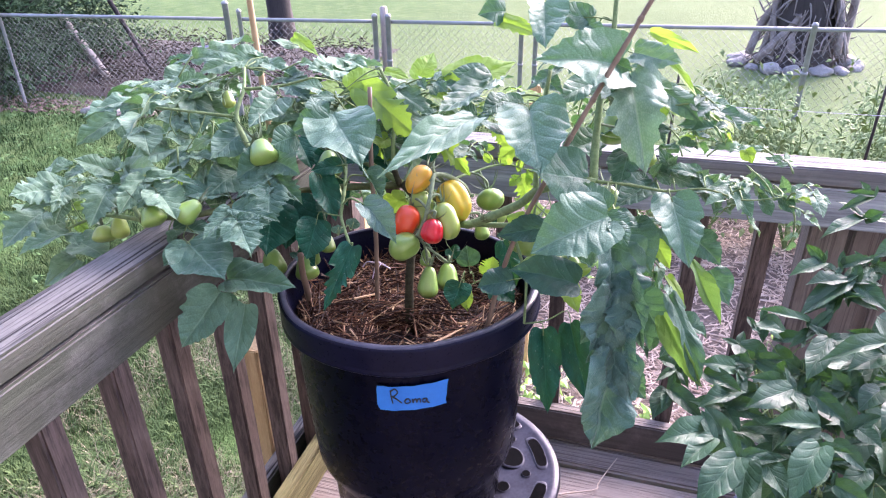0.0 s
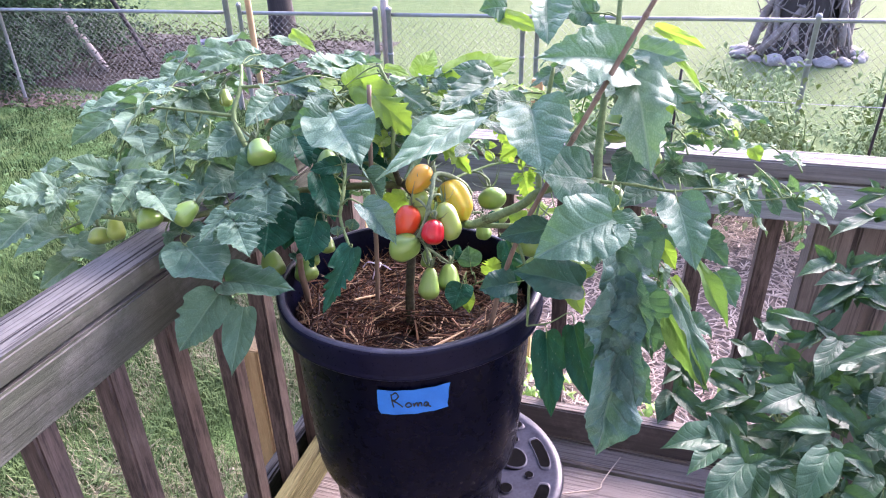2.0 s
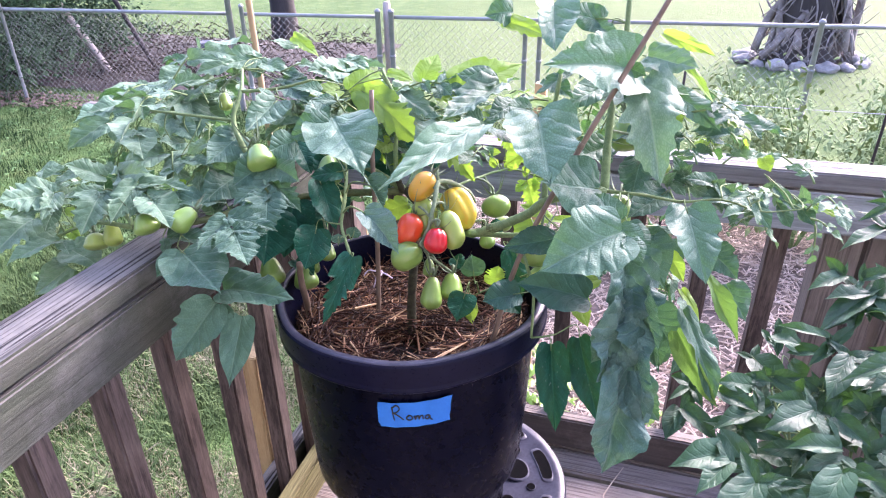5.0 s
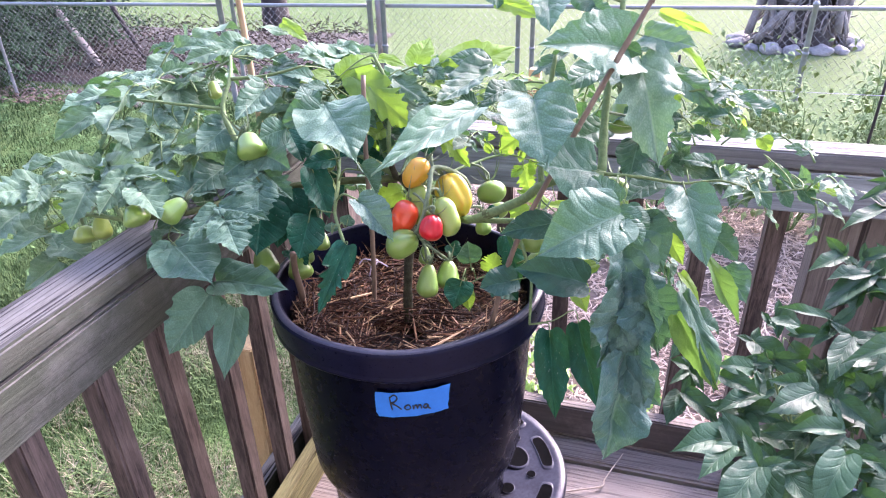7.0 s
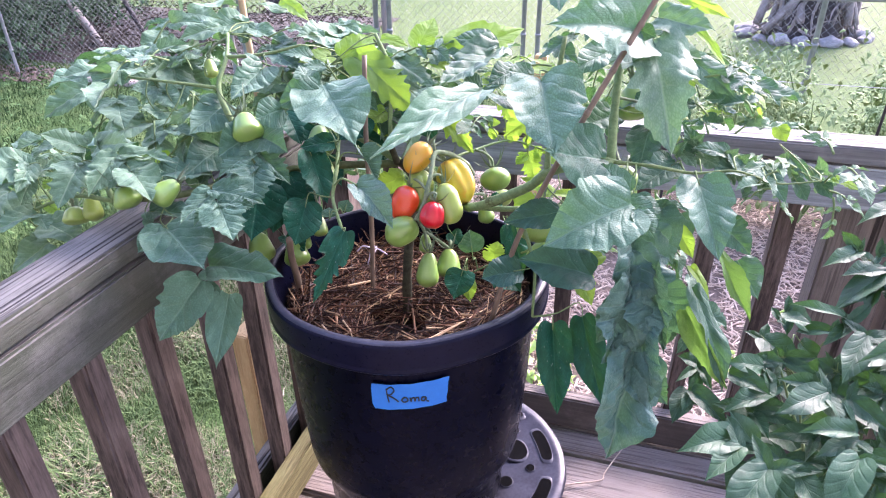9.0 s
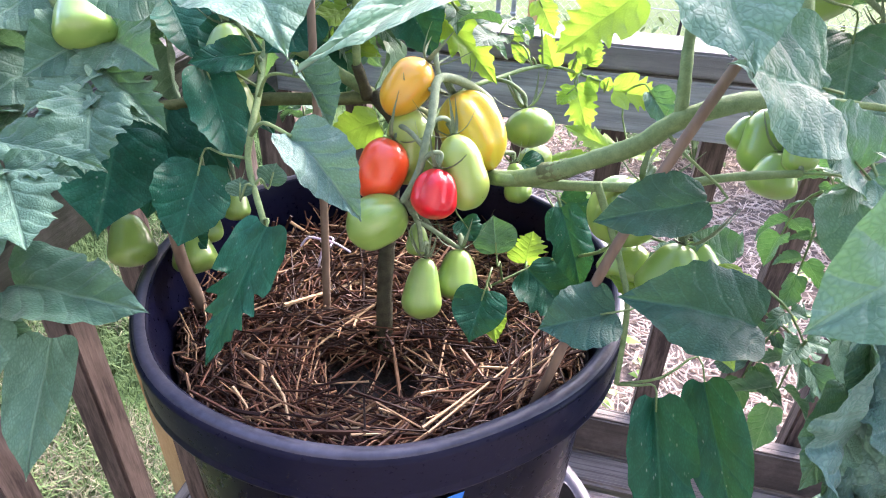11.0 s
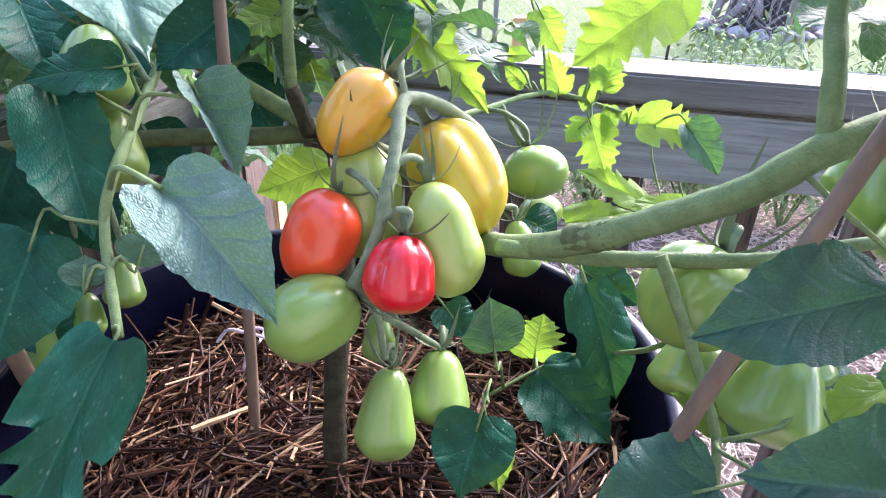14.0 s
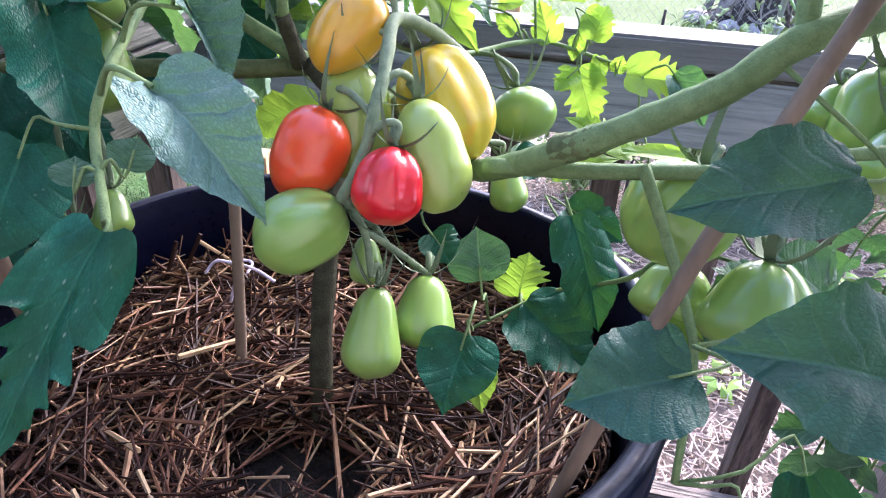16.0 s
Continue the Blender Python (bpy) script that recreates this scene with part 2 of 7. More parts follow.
HOLE_SHADE = simple("near-black shade of a hole", (0.001, 0.001, 0.0015), (0.004, 0.004, 0.005), 25, 0.8, 0.1, 0.001, spec=0.03)
# flank tone darkened for the shade under the crown
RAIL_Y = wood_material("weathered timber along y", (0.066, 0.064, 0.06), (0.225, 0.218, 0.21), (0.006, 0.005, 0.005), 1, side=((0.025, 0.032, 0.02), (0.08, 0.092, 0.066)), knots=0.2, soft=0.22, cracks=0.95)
# flank tone lightened to offset the shade of the wall opposite
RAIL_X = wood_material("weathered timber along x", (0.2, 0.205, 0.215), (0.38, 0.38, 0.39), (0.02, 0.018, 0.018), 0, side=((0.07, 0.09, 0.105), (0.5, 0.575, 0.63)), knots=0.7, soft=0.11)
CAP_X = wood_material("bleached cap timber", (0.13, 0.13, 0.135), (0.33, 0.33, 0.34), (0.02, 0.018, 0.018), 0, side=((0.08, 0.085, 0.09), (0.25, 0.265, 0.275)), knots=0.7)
# flanks much darker than the upper face
DARK_X = wood_material("dark timber with paler top", (0.1, 0.083, 0.075), (0.27, 0.235, 0.215), (0.01, 0.008, 0.008), 0, side=((0.032, 0.027, 0.025), (0.105, 0.088, 0.08)))
GREY_Z = wood_material("greyed brown timber", (0.085, 0.072, 0.064), (0.25, 0.22, 0.2), (0.02, 0.014, 0.013), 2, cracks=0.5, soft=0.26, depth=0.3)
MOSS_Y = wood_material("mossy timber", (0.09, 0.085, 0.03), (0.23, 0.21, 0.095), (0.04, 0.03, 0.01), 1, cracks=0.4)
POST_Z = wood_material("stained brown timber", (0.036, 0.026, 0.024), (0.18, 0.14, 0.122), (0.02, 0.013, 0.012), 2, cracks=0.12, soft=0.09, depth=0.15, coarse=0.3)
NEW_Z = wood_material("fresh yellow timber", (0.42, 0.28, 0.13), (0.6, 0.45, 0.25), (0.2, 0.1, 0.04), 2, cracks=0.2)
DECK = wood_material("worn deck board", (0.2, 0.16, 0.143), (0.42, 0.37, 0.345), (0.02, 0.013, 0.012), 0, soft=0.3, cracks=0.4, coarse=0.6)
STEEL = simple("galvanised steel", (0.17, 0.178, 0.182), (0.29, 0.3, 0.31), 12, 0.5, 0.1, 0.001, metal=0.15)
WIRE = simple("bright galvanised wire", (0.16, 0.165, 0.17), (0.27, 0.275, 0.28), 12, 0.5, 0.1, 0.001, metal=0.1)
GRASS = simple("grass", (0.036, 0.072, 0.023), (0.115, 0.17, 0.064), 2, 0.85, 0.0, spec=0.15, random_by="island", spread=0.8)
# a much darker green for the blades nearer the fence
DEEP_GRASS = simple("deeper green grass", (0.011, 0.034, 0.01), (0.04, 0.08, 0.024), 2, 0.85, 0.0, spec=0.1, random_by="island", spread=0.8)
CLOVER = simple("pale clover leaves", (0.05, 0.11, 0.035), (0.12, 0.2, 0.08), 3, 0.85, 0.0, spec=0.15, random_by="island", spread=0.8)
DRYGRASS = simple("dry grass", (0.16, 0.15, 0.09), (0.3, 0.275, 0.19), 3, 0.85, 0.0, spec=0.15, random_by="island", spread=0.8)
ROCK = simple("grey field stone", (0.13, 0.12, 0.12), (0.4, 0.38, 0.37), 6, 0.85, 0.6, 0.02, random_by="object")
ROOT = simple("bleached root wood", (0.07, 0.057, 0.053), (0.33, 0.285, 0.265), 5, 0.85, 0.6, 0.01, random_by="object")
BARK = simple("dark bark", (0.015, 0.012, 0.012), (0.05, 0.04, 0.038), 6, 0.9, 0.9, 0.02, stretch=(1, 1, 0.25))
POLE = simple("grey pole", (0.22, 0.18, 0.15), (0.42, 0.37, 0.33), 8, 0.8, 0.3, 0.004, stretch=(1, 1, 0.2))
HEDGE = simple("shrub leaves", (0.026, 0.055, 0.03), (0.08, 0.145, 0.07), 3, 0.85, 0.0, spec=0.15, random_by="island", spread=0.8)
GARDEN = simple("garden leaves", (0.14, 0.21, 0.085), (0.31, 0.39, 0.19), 3, 0.85, 0.0, spec=0.15, random_by="island", spread=0.8)
BRUSH = simple("dead brush", (0.014, 0.012, 0.009), (0.05, 0.042, 0.03), 4, 0.85, 0.0, spec=0.15, random_by="island", spread=0.8)
STRING = simple("pale violet twine", (0.5, 0.44, 0.62), (0.72, 0.66, 0.82), 200, 0.8, 0.3, 0.0005)
BLUE = simple("blue plastic", (0.02, 0.035, 0.09), (0.04, 0.07, 0.16), 12, 0.45, 0.05, 0.001)
GREYBLUE = simple("blue-grey glaze", (0.12, 0.13, 0.2), (0.2, 0.22, 0.3), 12, 0.4, 0.05, 0.001)


def fruit_material(name, low, high, flush, rough=0.24):
    """A tomato's skin: one colour at the stalk end running into another, faint streaks."""
    n = Nodes(name)
    sep = n.node("SeparateXYZ", Vector=n.coords())
    streak = n.noise(n.coords(scale=(5, 5, 0.8)), 1.0, 3.0)
    fine = n.noise(n.coords(), 14.0, 3.0)
    h = n.math("ADD", sep.outputs[2], n.math("MULTIPLY", n.math("SUBTRACT", streak, 0.5), 0.9))
    col = n.mix(n.ramp(h, (0.0, (0, 0, 0)), (0.75, (1, 1, 1))), low, high)
    col = n.mix(n.math("MULTIPLY", n.ramp(streak, (0.52, (0, 0, 0)), (0.7, (1, 1, 1))), 0.5), col, flush)
    n.bump(fine, 0.05, 0.002)
    n.set(Base_Color=col, Roughness=n.math("ADD", rough, n.math("MULTIPLY", fine, 0.12)))
    n.shader.inputs["Subsurface Weight"].default_value = 0.1
    n.shader.inputs["Subsurface Radius"].default_value = (0.01, 0.006, 0.003)
    n.shader.inputs["Subsurface Scale"].default_value = 0.6
    n.shader.inputs["Coat Weight"].default_value = 0.5
    n.shader.inputs["Coat Roughness"].default_value = 0.08
    return n.mat


FRUIT = {
    "red": fruit_material("ripe red skin", (0.56, 0.008, 0.018), (0.45, 0.006, 0.012), (0.6, 0.025, 0.022)),
    "orange": fruit_material("orange-red skin", (0.7, 0.065, 0.014), (0.62, 0.04, 0.01), (0.72, 0.14, 0.022)),
    "amber": fruit_material("amber skin", (0.56, 0.31, 0.02), (0.52, 0.38, 0.035), (0.66, 0.24, 0.015)),
    "yellow": fruit_material("yellow turning skin", (0.52, 0.4, 0.03), (0.62, 0.37, 0.015), (0.72, 0.25, 0.015)),
    "green": fruit_material("green skin", (0.19, 0.325, 0.07), (0.135, 0.255, 0.05), (0.26, 0.39, 0.1)),
    "pale": fruit_material("pale green skin", (0.28, 0.39, 0.085), (0.2, 0.3, 0.055), (0.34, 0.4, 0.11)),
}


# ---- builders ----
def mesh_of(name, bm, mat, smooth=True):
    me = bpy.data.meshes.new(name)
    bm.to_mesh(me)
    bm.free()
    me.materials.append(mat)
    if smooth:
        me.shade_smooth()
    return me


def raw_mesh(name, verts, faces, mat, smooth=False):
    me = bpy.data.meshes.new(name)
    me.from_pydata([tuple(v) for v in verts], [], faces)
    me.materials.append(mat)
    if smooth:
        me.shade_smooth()
    me.update()
    return me


def thing(name, label, category, group="", kind="", at=(0, 0, 0), turn=0.0):
    ob = new(name)
    ob.matrix_world = pose(*at, 0, 0, turn)
    return tagged(ob, label, category, group, kind)


def put_part(name, data, parent, label="", m=None):
    ob = new(name, data)
    ob.parent = parent
    if m is not None:
        ob.matrix_basis = m
    if label:
        ob["label"] = label
    return ob


def part(name, bm, mat, parent, label="", m=None, smooth=None):
    if smooth is None:
        smooth = mat not in (DECK, CAP_X, RAIL_X, RAIL_Y, POST_Z, GREY_Z, NEW_Z, DARK_X, MOSS_Y)
    return put_part(name, mesh_of(name, bm, mat, smooth), parent, label, m)


def box(x0, x1, y0, y1, z0, z1, bevel=0.004, segments=2):
    bm = bmesh.new()
    bmesh.ops.create_cube(bm, size=1.0)
    for v in bm.verts:
        v.co = Vector((x0 if v.co.x < 0 else x1, y0 if v.co.y < 0 else y1, z0 if v.co.z < 0 else z1))
    if bevel:
        bmesh.ops.bevel(bm, geom=bm.edges[:], offset=bevel, segments=segments, affect="EDGES")
    return bm


def smooth_path(points, steps=6):
    """Catmull-Rom through the points."""
    p = [Vector(q) for q in points]
    p = [p[0] * 2 - p[1], *p, p[-1] * 2 - p[-2]]
    made = []
    for i in range(1, len(p) - 2):
        for k in range(steps):
            t = k / steps
            a, b, c, d = p[i - 1], p[i], p[i + 1], p[i + 2]
            made.append(0.5 * (2 * b + (c - a) * t + (2 * a - 5 * b + 4 * c - d) * t * t + (3 * b - a - 3 * c + d) * t ** 3))
    made.append(p[-2])
    return made


def tube_data(points, r0, r1, sides=8, wobble=0.0, seed=0):
    """Vertices and faces of a tapered tube along a path, with closed ends."""
    r = random.Random(seed)
    verts, faces = [], []
    side = None
    n = len(points)
    for i, q in enumerate(points):
        d = (points[min(i + 1, n - 1)] - points[max(i - 1, 0)]).normalized()
        if side is None:
            side = d.orthogonal().normalized()
        side = (side - d * side.dot(d)).normalized()
        up = d.cross(side)
        rad = (r0 + (r1 - r0) * i / max(n - 1, 1)) * (1 + wobble * r.uniform(-1, 1))
        for k in range(sides):
            a = 2 * math.pi * k / sides
            verts.append(q + (side * math.cos(a) + up * math.sin(a)) * rad)
    for i in range(n - 1):
        for k in range(sides):
            a, b = i * sides + k, i * sides + (k + 1) % sides
            faces.append((a, b, b + sides, a + sides))
    faces.append(tuple(range(sides - 1, -1, -1)))
    faces.append(tuple(range((n - 1) * sides, n * sides)))
    return verts, faces


class Heap:
    """Many small pieces joined into one mesh."""

    def __init__(self):
        self.verts, self.faces = [], []

    def add(self, verts, faces):
        o = len(self.verts)
        self.verts.extend(verts)
        self.faces.extend([tuple(i + o for i in f) for f in faces])

    def tube(self, points, r0, r1, sides=5, wobble=0.0, seed=0):
        self.add(*tube_data([Vector(p) for p in points], r0, r1, sides, wobble, seed))

    def mesh(self, name, mat, smooth=False):
        return raw_mesh(name, self.verts, self.faces, mat, smooth)


def tube(name, points, r0, r1, mat, parent, label="", sides=10, steps=6, wobble=0.0):
    v, f = tube_data(smooth_path(points, steps), r0, r1, sides, wobble, len(points))
    return put_part(name, raw_mesh(name, v, f, mat, True), parent, label)


def lathe(profile, sides=48, wave=None):
    """A solid of revolution from (radius, height) pairs; wave(angle, height) scales the radius."""
    bm = bmesh.new()
    rings = []
    for r, z in profile:
        ring = []
        for k in range(sides):
            a = 2 * math.pi * k / sides
            s = r * (wave(a, z) if wave else 1.0)
            ring.append(bm.verts.new((s * math.cos(a), s * math.sin(a), z)))
        rings.append(ring)
    for a, b in zip(rings, rings[1:]):
        for k in range(sides):
            bm.faces.new((a[k], a[(k + 1) % sides], b[(k + 1) % sides], b[k]))
    return bm


GROUND, DECK_Z, TOP = -0.9, 0.09, 0.914

# ---- ground ----
def ground_height(x, y):
    return GROUND + 0.05 * noise.noise(Vector((x * 0.3, y * 0.3, 0))) + 0.02 * noise.noise(Vector((x, y, 3)))


bm = bmesh.new()
xs = [-2000, -400, -90, -40] + [-25 + 1.0 * i for i in range(51)] + [40, 90, 400, 2000]
ys = [-2000, -400, -60, -20] + [-8 + 1.0 * i for i in range(48)] + [60, 120, 400, 2000]
grid = [[bm.verts.new((x, y, ground_height(x, y) if abs(x) < 26 and -9 < y < 40 else GROUND)) for x in xs] for y in ys]
for a, b in zip(grid, grid[1:]):
    for k in range(len(xs) - 1):
        bm.faces.new((a[k], a[k + 1], b[k + 1], b[k]))
n = Nodes("lawn")
at = n.coords()
patch, fine, tiny = n.noise(at, 0.35, 4.0), n.noise(at, 3.0, 4.0), n.noise(at, 45.0, 3.0)
col = n.mix(n.ramp(patch, (0.35, (0, 0, 0)), (0.65, (1, 1, 1))), (0.045, 0.092, 0.026), (0.088, 0.145, 0.05))
col = n.mix(n.math("MULTIPLY", n.ramp(fine, (0.45, (0, 0, 0)), (0.7, (1, 1, 1))), 0.5), col, (0.2, 0.24, 0.1))
col = n.mix(n.math("MULTIPLY", tiny, 0.55), col, (0.05, 0.1, 0.025))
far = n.node("SeparateXYZ", Vector=n.coords())
# lawn turns paler beyond the fence, most of all to the right
dry = n.math("MULTIPLY", n.ramp(n.math("MULTIPLY_ADD", n.math("ADD", far.outputs[1], n.math("MULTIPLY", patch, 3.0)), 0.2, -1.5), (0.0, (0, 0, 0)), (1.0, (1, 1, 1))), n.ramp(n.math("MULTIPLY_ADD", far.outputs[0], 0.15, 1.0), (0.0, (0.25, 0.25, 0.25)), (0.6, (0.8, 0.8, 0.8))))
col = n.mix(dry, col, (0.11, 0.15, 0.06))
n.bump(tiny, 0.8, 0.03)
n.set(Base_Color=col, Roughness=0.9)
n.shader.inputs["Specular IOR Level"].default_value = 0.08
tagged(new("ground", mesh_of("ground", bm, n.mat)), "mown green lawn reaching far behind the fence", "lawn", kind="structure")


def blades(name, label, mat, count, x0, x1, y0, y1, size, seed, keep=None):
    r = random.Random(seed)
    h = Heap()
    for _ in range(count):
        x, y = r.uniform(x0, x1), r.uniform(y0, y1)
        if keep and not keep(x, y, r):
            continue
        z = ground_height(x, y)
        a, lean, s = r.uniform(0, 6.283), r.uniform(0.2, 1.1), size * r.uniform(0.4, 1.2) * (1.05 + 0.9 * noise.noise(Vector((x * 2.2, y * 2.2, 5))))
        d = Vector((math.cos(a), math.sin(a), 0))
        side = Vector((-d.y, d.x, 0)) * s * r.uniform(0.02, 0.036)
        b = Vector((x, y, z - 0.01))
        m = b + Vector((0, 0, s * 0.6)) + d * s * lean * 0.3
        t = b + Vector((0, 0, s * 0.85)) + d * s * lean
        h.add([b - side, b + side, m + side * 0.8, m - side * 0.8, t], [(0, 1, 2, 3), (3, 2, 4)])
    return tagged(new(name, h.mesh(name, mat)), label, "grass", kind="stuff")


def lawn_side(x, y, r):
    """Thins out unevenly towards the edge of the tufted strip."""
    edge = min((x + 9.6) * 0.6, (7.9 - y) * 1.4, (y + 0.9) * 1.2, (-0.85 - x) * 8) + 0.8 * noise.noise(Vector((x * 0.9, y * 0.9, 4)))
    return x < -0.95 and edge > r.random()


def near_side(x, y, r):
    return lawn_side(x, y, r) and (4.0 - y) * 1.3 > r.random() and (x + 4.6) > r.random()


def far_side(x, y, r):
    return lawn_side(x, y, r) and (y - 2.4) * 1.3 > r.random()


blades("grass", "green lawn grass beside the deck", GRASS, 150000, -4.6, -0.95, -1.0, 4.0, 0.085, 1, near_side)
blades("grass", "green lawn grass nearer the wire fence", DEEP_GRASS, 95000, -9.6, -1.0, 2.4, 7.9, 0.07, 2, far_side)


def dry_patch(x, y, r):
    return noise.noise(Vector((x * 1.6, y * 1.6, 7))) + 0.35 * noise.noise(Vector((x * 5, y * 5, 2))) > r.uniform(-0.25, 0.3)


blades("dry_grass", "dry pale grass stalks in the lawn", DRYGRASS, 70000, -3.0, -0.95, 0.2, 3.2, 0.075, 3, dry_patch)

# ---- unseen house wall behind the deck, added to block light ----
house = thing("unseen_house_wall", "unseen plain dark grey house wall closing the deck, added to cut light", "wall", kind="structure")
SIDING = simple("grey siding", (0.15, 0.152, 0.155), (0.22, 0.222, 0.225), 4, 0.7, 0.1, 0.002)
for k in range(41):
    part("siding_board", box(-6.0, 6.0, -1.22, -1.2 + 0.004 * (k % 2), GROUND + 0.15 * k, GROUND + 0.15 * k + 0.148, 0.003), SIDING, house)
part("core", box(-6.0, 6.0, -1.4, -1.221, GROUND - 0.2, GROUND + 6.14, 0.003), SIDING, house)

# ---- deck ----
deck = thing("deck", "weathered brown timber deck with worn boards", "deck", kind="structure")
y, k = 1.432, 0
while y > -1.0:
    w = 0.072 if k == 0 else 0.14
    part("plank", box(-0.82, 1.5, y - w, y, DECK_Z - 0.035, DECK_Z + rnd.uniform(-0.002, 0.002), 0.006), DECK, deck)
    y -= w + (0.012 if k == 0 else 0.008)
    k += 1
part("plank", box(-0.82, 1.5, 1.436, 1.56, DECK_Z - 0.035, DECK_Z - 0.002, 0.005), DECK, deck)
part("rim_joist", box(-0.82, 1.5, 1.535, 1.573, DECK_Z - 0.25, DECK_Z - 0.037, 0.003), RAIL_X, deck)
part("rim_joist", box(-0.82, -0.782, -1.19, 1.533, DECK_Z - 0.25, DECK_Z - 0.037, 0.003), RAIL_Y, deck)
for x in (-0.74, 0.6, 1.4):
    for y in (-1.0, 1.46):
        part("post", box(x - 0.045, x + 0.045, y - 0.045, y + 0.045, GROUND - 0.2, DECK_Z - 0.04, 0.004), POST_Z, deck)

rail_l = thing("railing_west", "grey weathered timber railing with square balusters", "railing", kind="structure")
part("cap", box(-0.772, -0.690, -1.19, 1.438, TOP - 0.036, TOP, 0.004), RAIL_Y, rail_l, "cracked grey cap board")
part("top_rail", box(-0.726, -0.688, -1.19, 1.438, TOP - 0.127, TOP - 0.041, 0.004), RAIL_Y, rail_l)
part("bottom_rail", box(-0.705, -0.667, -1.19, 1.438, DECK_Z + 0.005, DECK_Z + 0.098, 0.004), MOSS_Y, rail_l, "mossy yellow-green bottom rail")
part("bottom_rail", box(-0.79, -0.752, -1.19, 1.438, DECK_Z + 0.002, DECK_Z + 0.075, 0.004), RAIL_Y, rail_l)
for k in range(-12, 6):
    y = 0.662 + 0.134 * k
    m = pose(-0.7285, y + 0.019, 0, 0, 0, rnd.uniform(-3, 3)) @ pose(0, rnd.uniform(-0.004, 0.004), 0, rnd.uniform(-0.6, 0.6), 0, 0)
    part("baluster", box(-0.0195, 0.0185, -0.019, 0.019, DECK_Z + 0.01, TOP - 0.045, 0.004), POST_Z, rail_l, m=m)

rail_b = thing("railing_north", "grey weathered timber railing with brown balusters", "railing", kind="structure")
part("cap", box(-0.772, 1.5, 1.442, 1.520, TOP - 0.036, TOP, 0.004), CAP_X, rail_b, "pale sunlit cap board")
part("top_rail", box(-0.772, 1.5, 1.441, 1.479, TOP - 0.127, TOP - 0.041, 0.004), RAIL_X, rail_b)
part("bottom_rail", box(-0.66, 1.5, 1.436, 1.474, DECK_Z + 0.003, DECK_Z + 0.098, 0.004), DARK_X, rail_b, "dark bottom rail with paler top")
for x in [0.272 - 0.143 * k for k in range(7)] + [0.66 + 0.143 * k for k in range(6)]:
    m = pose(x + 0.019, 1.499, 0, 0, 0, rnd.uniform(-4, 4)) @ pose(0, 0, 0, 0, rnd.uniform(-0.8, 0.8), 0)
    part("baluster", box(-0.019, 0.019, -0.019, 0.019, DECK_Z + 0.002, TOP - 0.045, 0.004), POST_Z, rail_b, m=m)
for x, w, y in ((0.375, 0.075, 1.50), (0.462, 0.05, 1.51), (0.53, 0.05, 1.505), (0.6, 0.04, 1.5)):
    part("post", box(x, x + w, y - 0.02, y + 0.05, DECK_Z - 0.3, TOP - 0.045, 0.004), GREY_Z, rail_b, "greyed brown post")
part("corner_post", box(-0.768, -0.692, 1.482, 1.56, GROUND, TOP - 0.04, 0.004), POST_Z, rail_b)

block = thing("wooden_post", "short yellow sawn post outside the railing", "post")
bm = box(-0.835, -0.793, 1.12, 1.19, GROUND, 0.47, 0.003)
part("timber", bm, NEW_Z, block)
block = thing("wooden_post", "pale sawn garden post behind the railing", "post")
part("timber", box(-0.48, -0.43, 2.94, 2.99, GROUND, 0.70, 0.003), NEW_Z, block)
block = thing("wooden_post", "pale sawn post beside the deck corner", "post")
part("timber", box(-0.83, -0.74, 1.66, 1.70, GROUND, 0.60, 0.003), NEW_Z, block)

stalk = thing("straw_stalk", "bent dry straw stalk lying on the deck", "straw", at=(0.009, 1.3, DECK_Z + 0.006))
tube("stalk", [(-0.16, -0.09, 0.0), (-0.06, -0.045, 0.001), (-0.005, -0.02, 0.002), (0.0, 0.0, 0.004), (0.02, 0.05, 0.006), (0.04, 0.1, 0.004)], 0.0022, 0.0014, MULCH, stalk, "", 6, 4)

# ---- wheel and pot ----
wheel = thing("car_wheel", "dull grey alloy car wheel lying flat on deck", "wheel", at=(-0.285, 1.025, DECK_Z))
WZ = 0.26
bm = lathe([(0.2, 0.0), (0.214, 0.0), (0.205, 0.03), (0.192, 0.08), (0.197, WZ - 0.05), (0.214, WZ - 0.022), (0.219, WZ - 0.006), (0.2155, WZ), (0.2, WZ - 0.001), (0.19, WZ - 0.004), (0.15, WZ - 0.006), (0.1, WZ - 0.012), (0.055, WZ - 0.016), (0.045, WZ - 0.014), (0.035, WZ - 0.03), (0.0001, WZ - 0.032)], 96)
part("disc", bm, ALLOY, wheel, "scuffed grey wheel face")


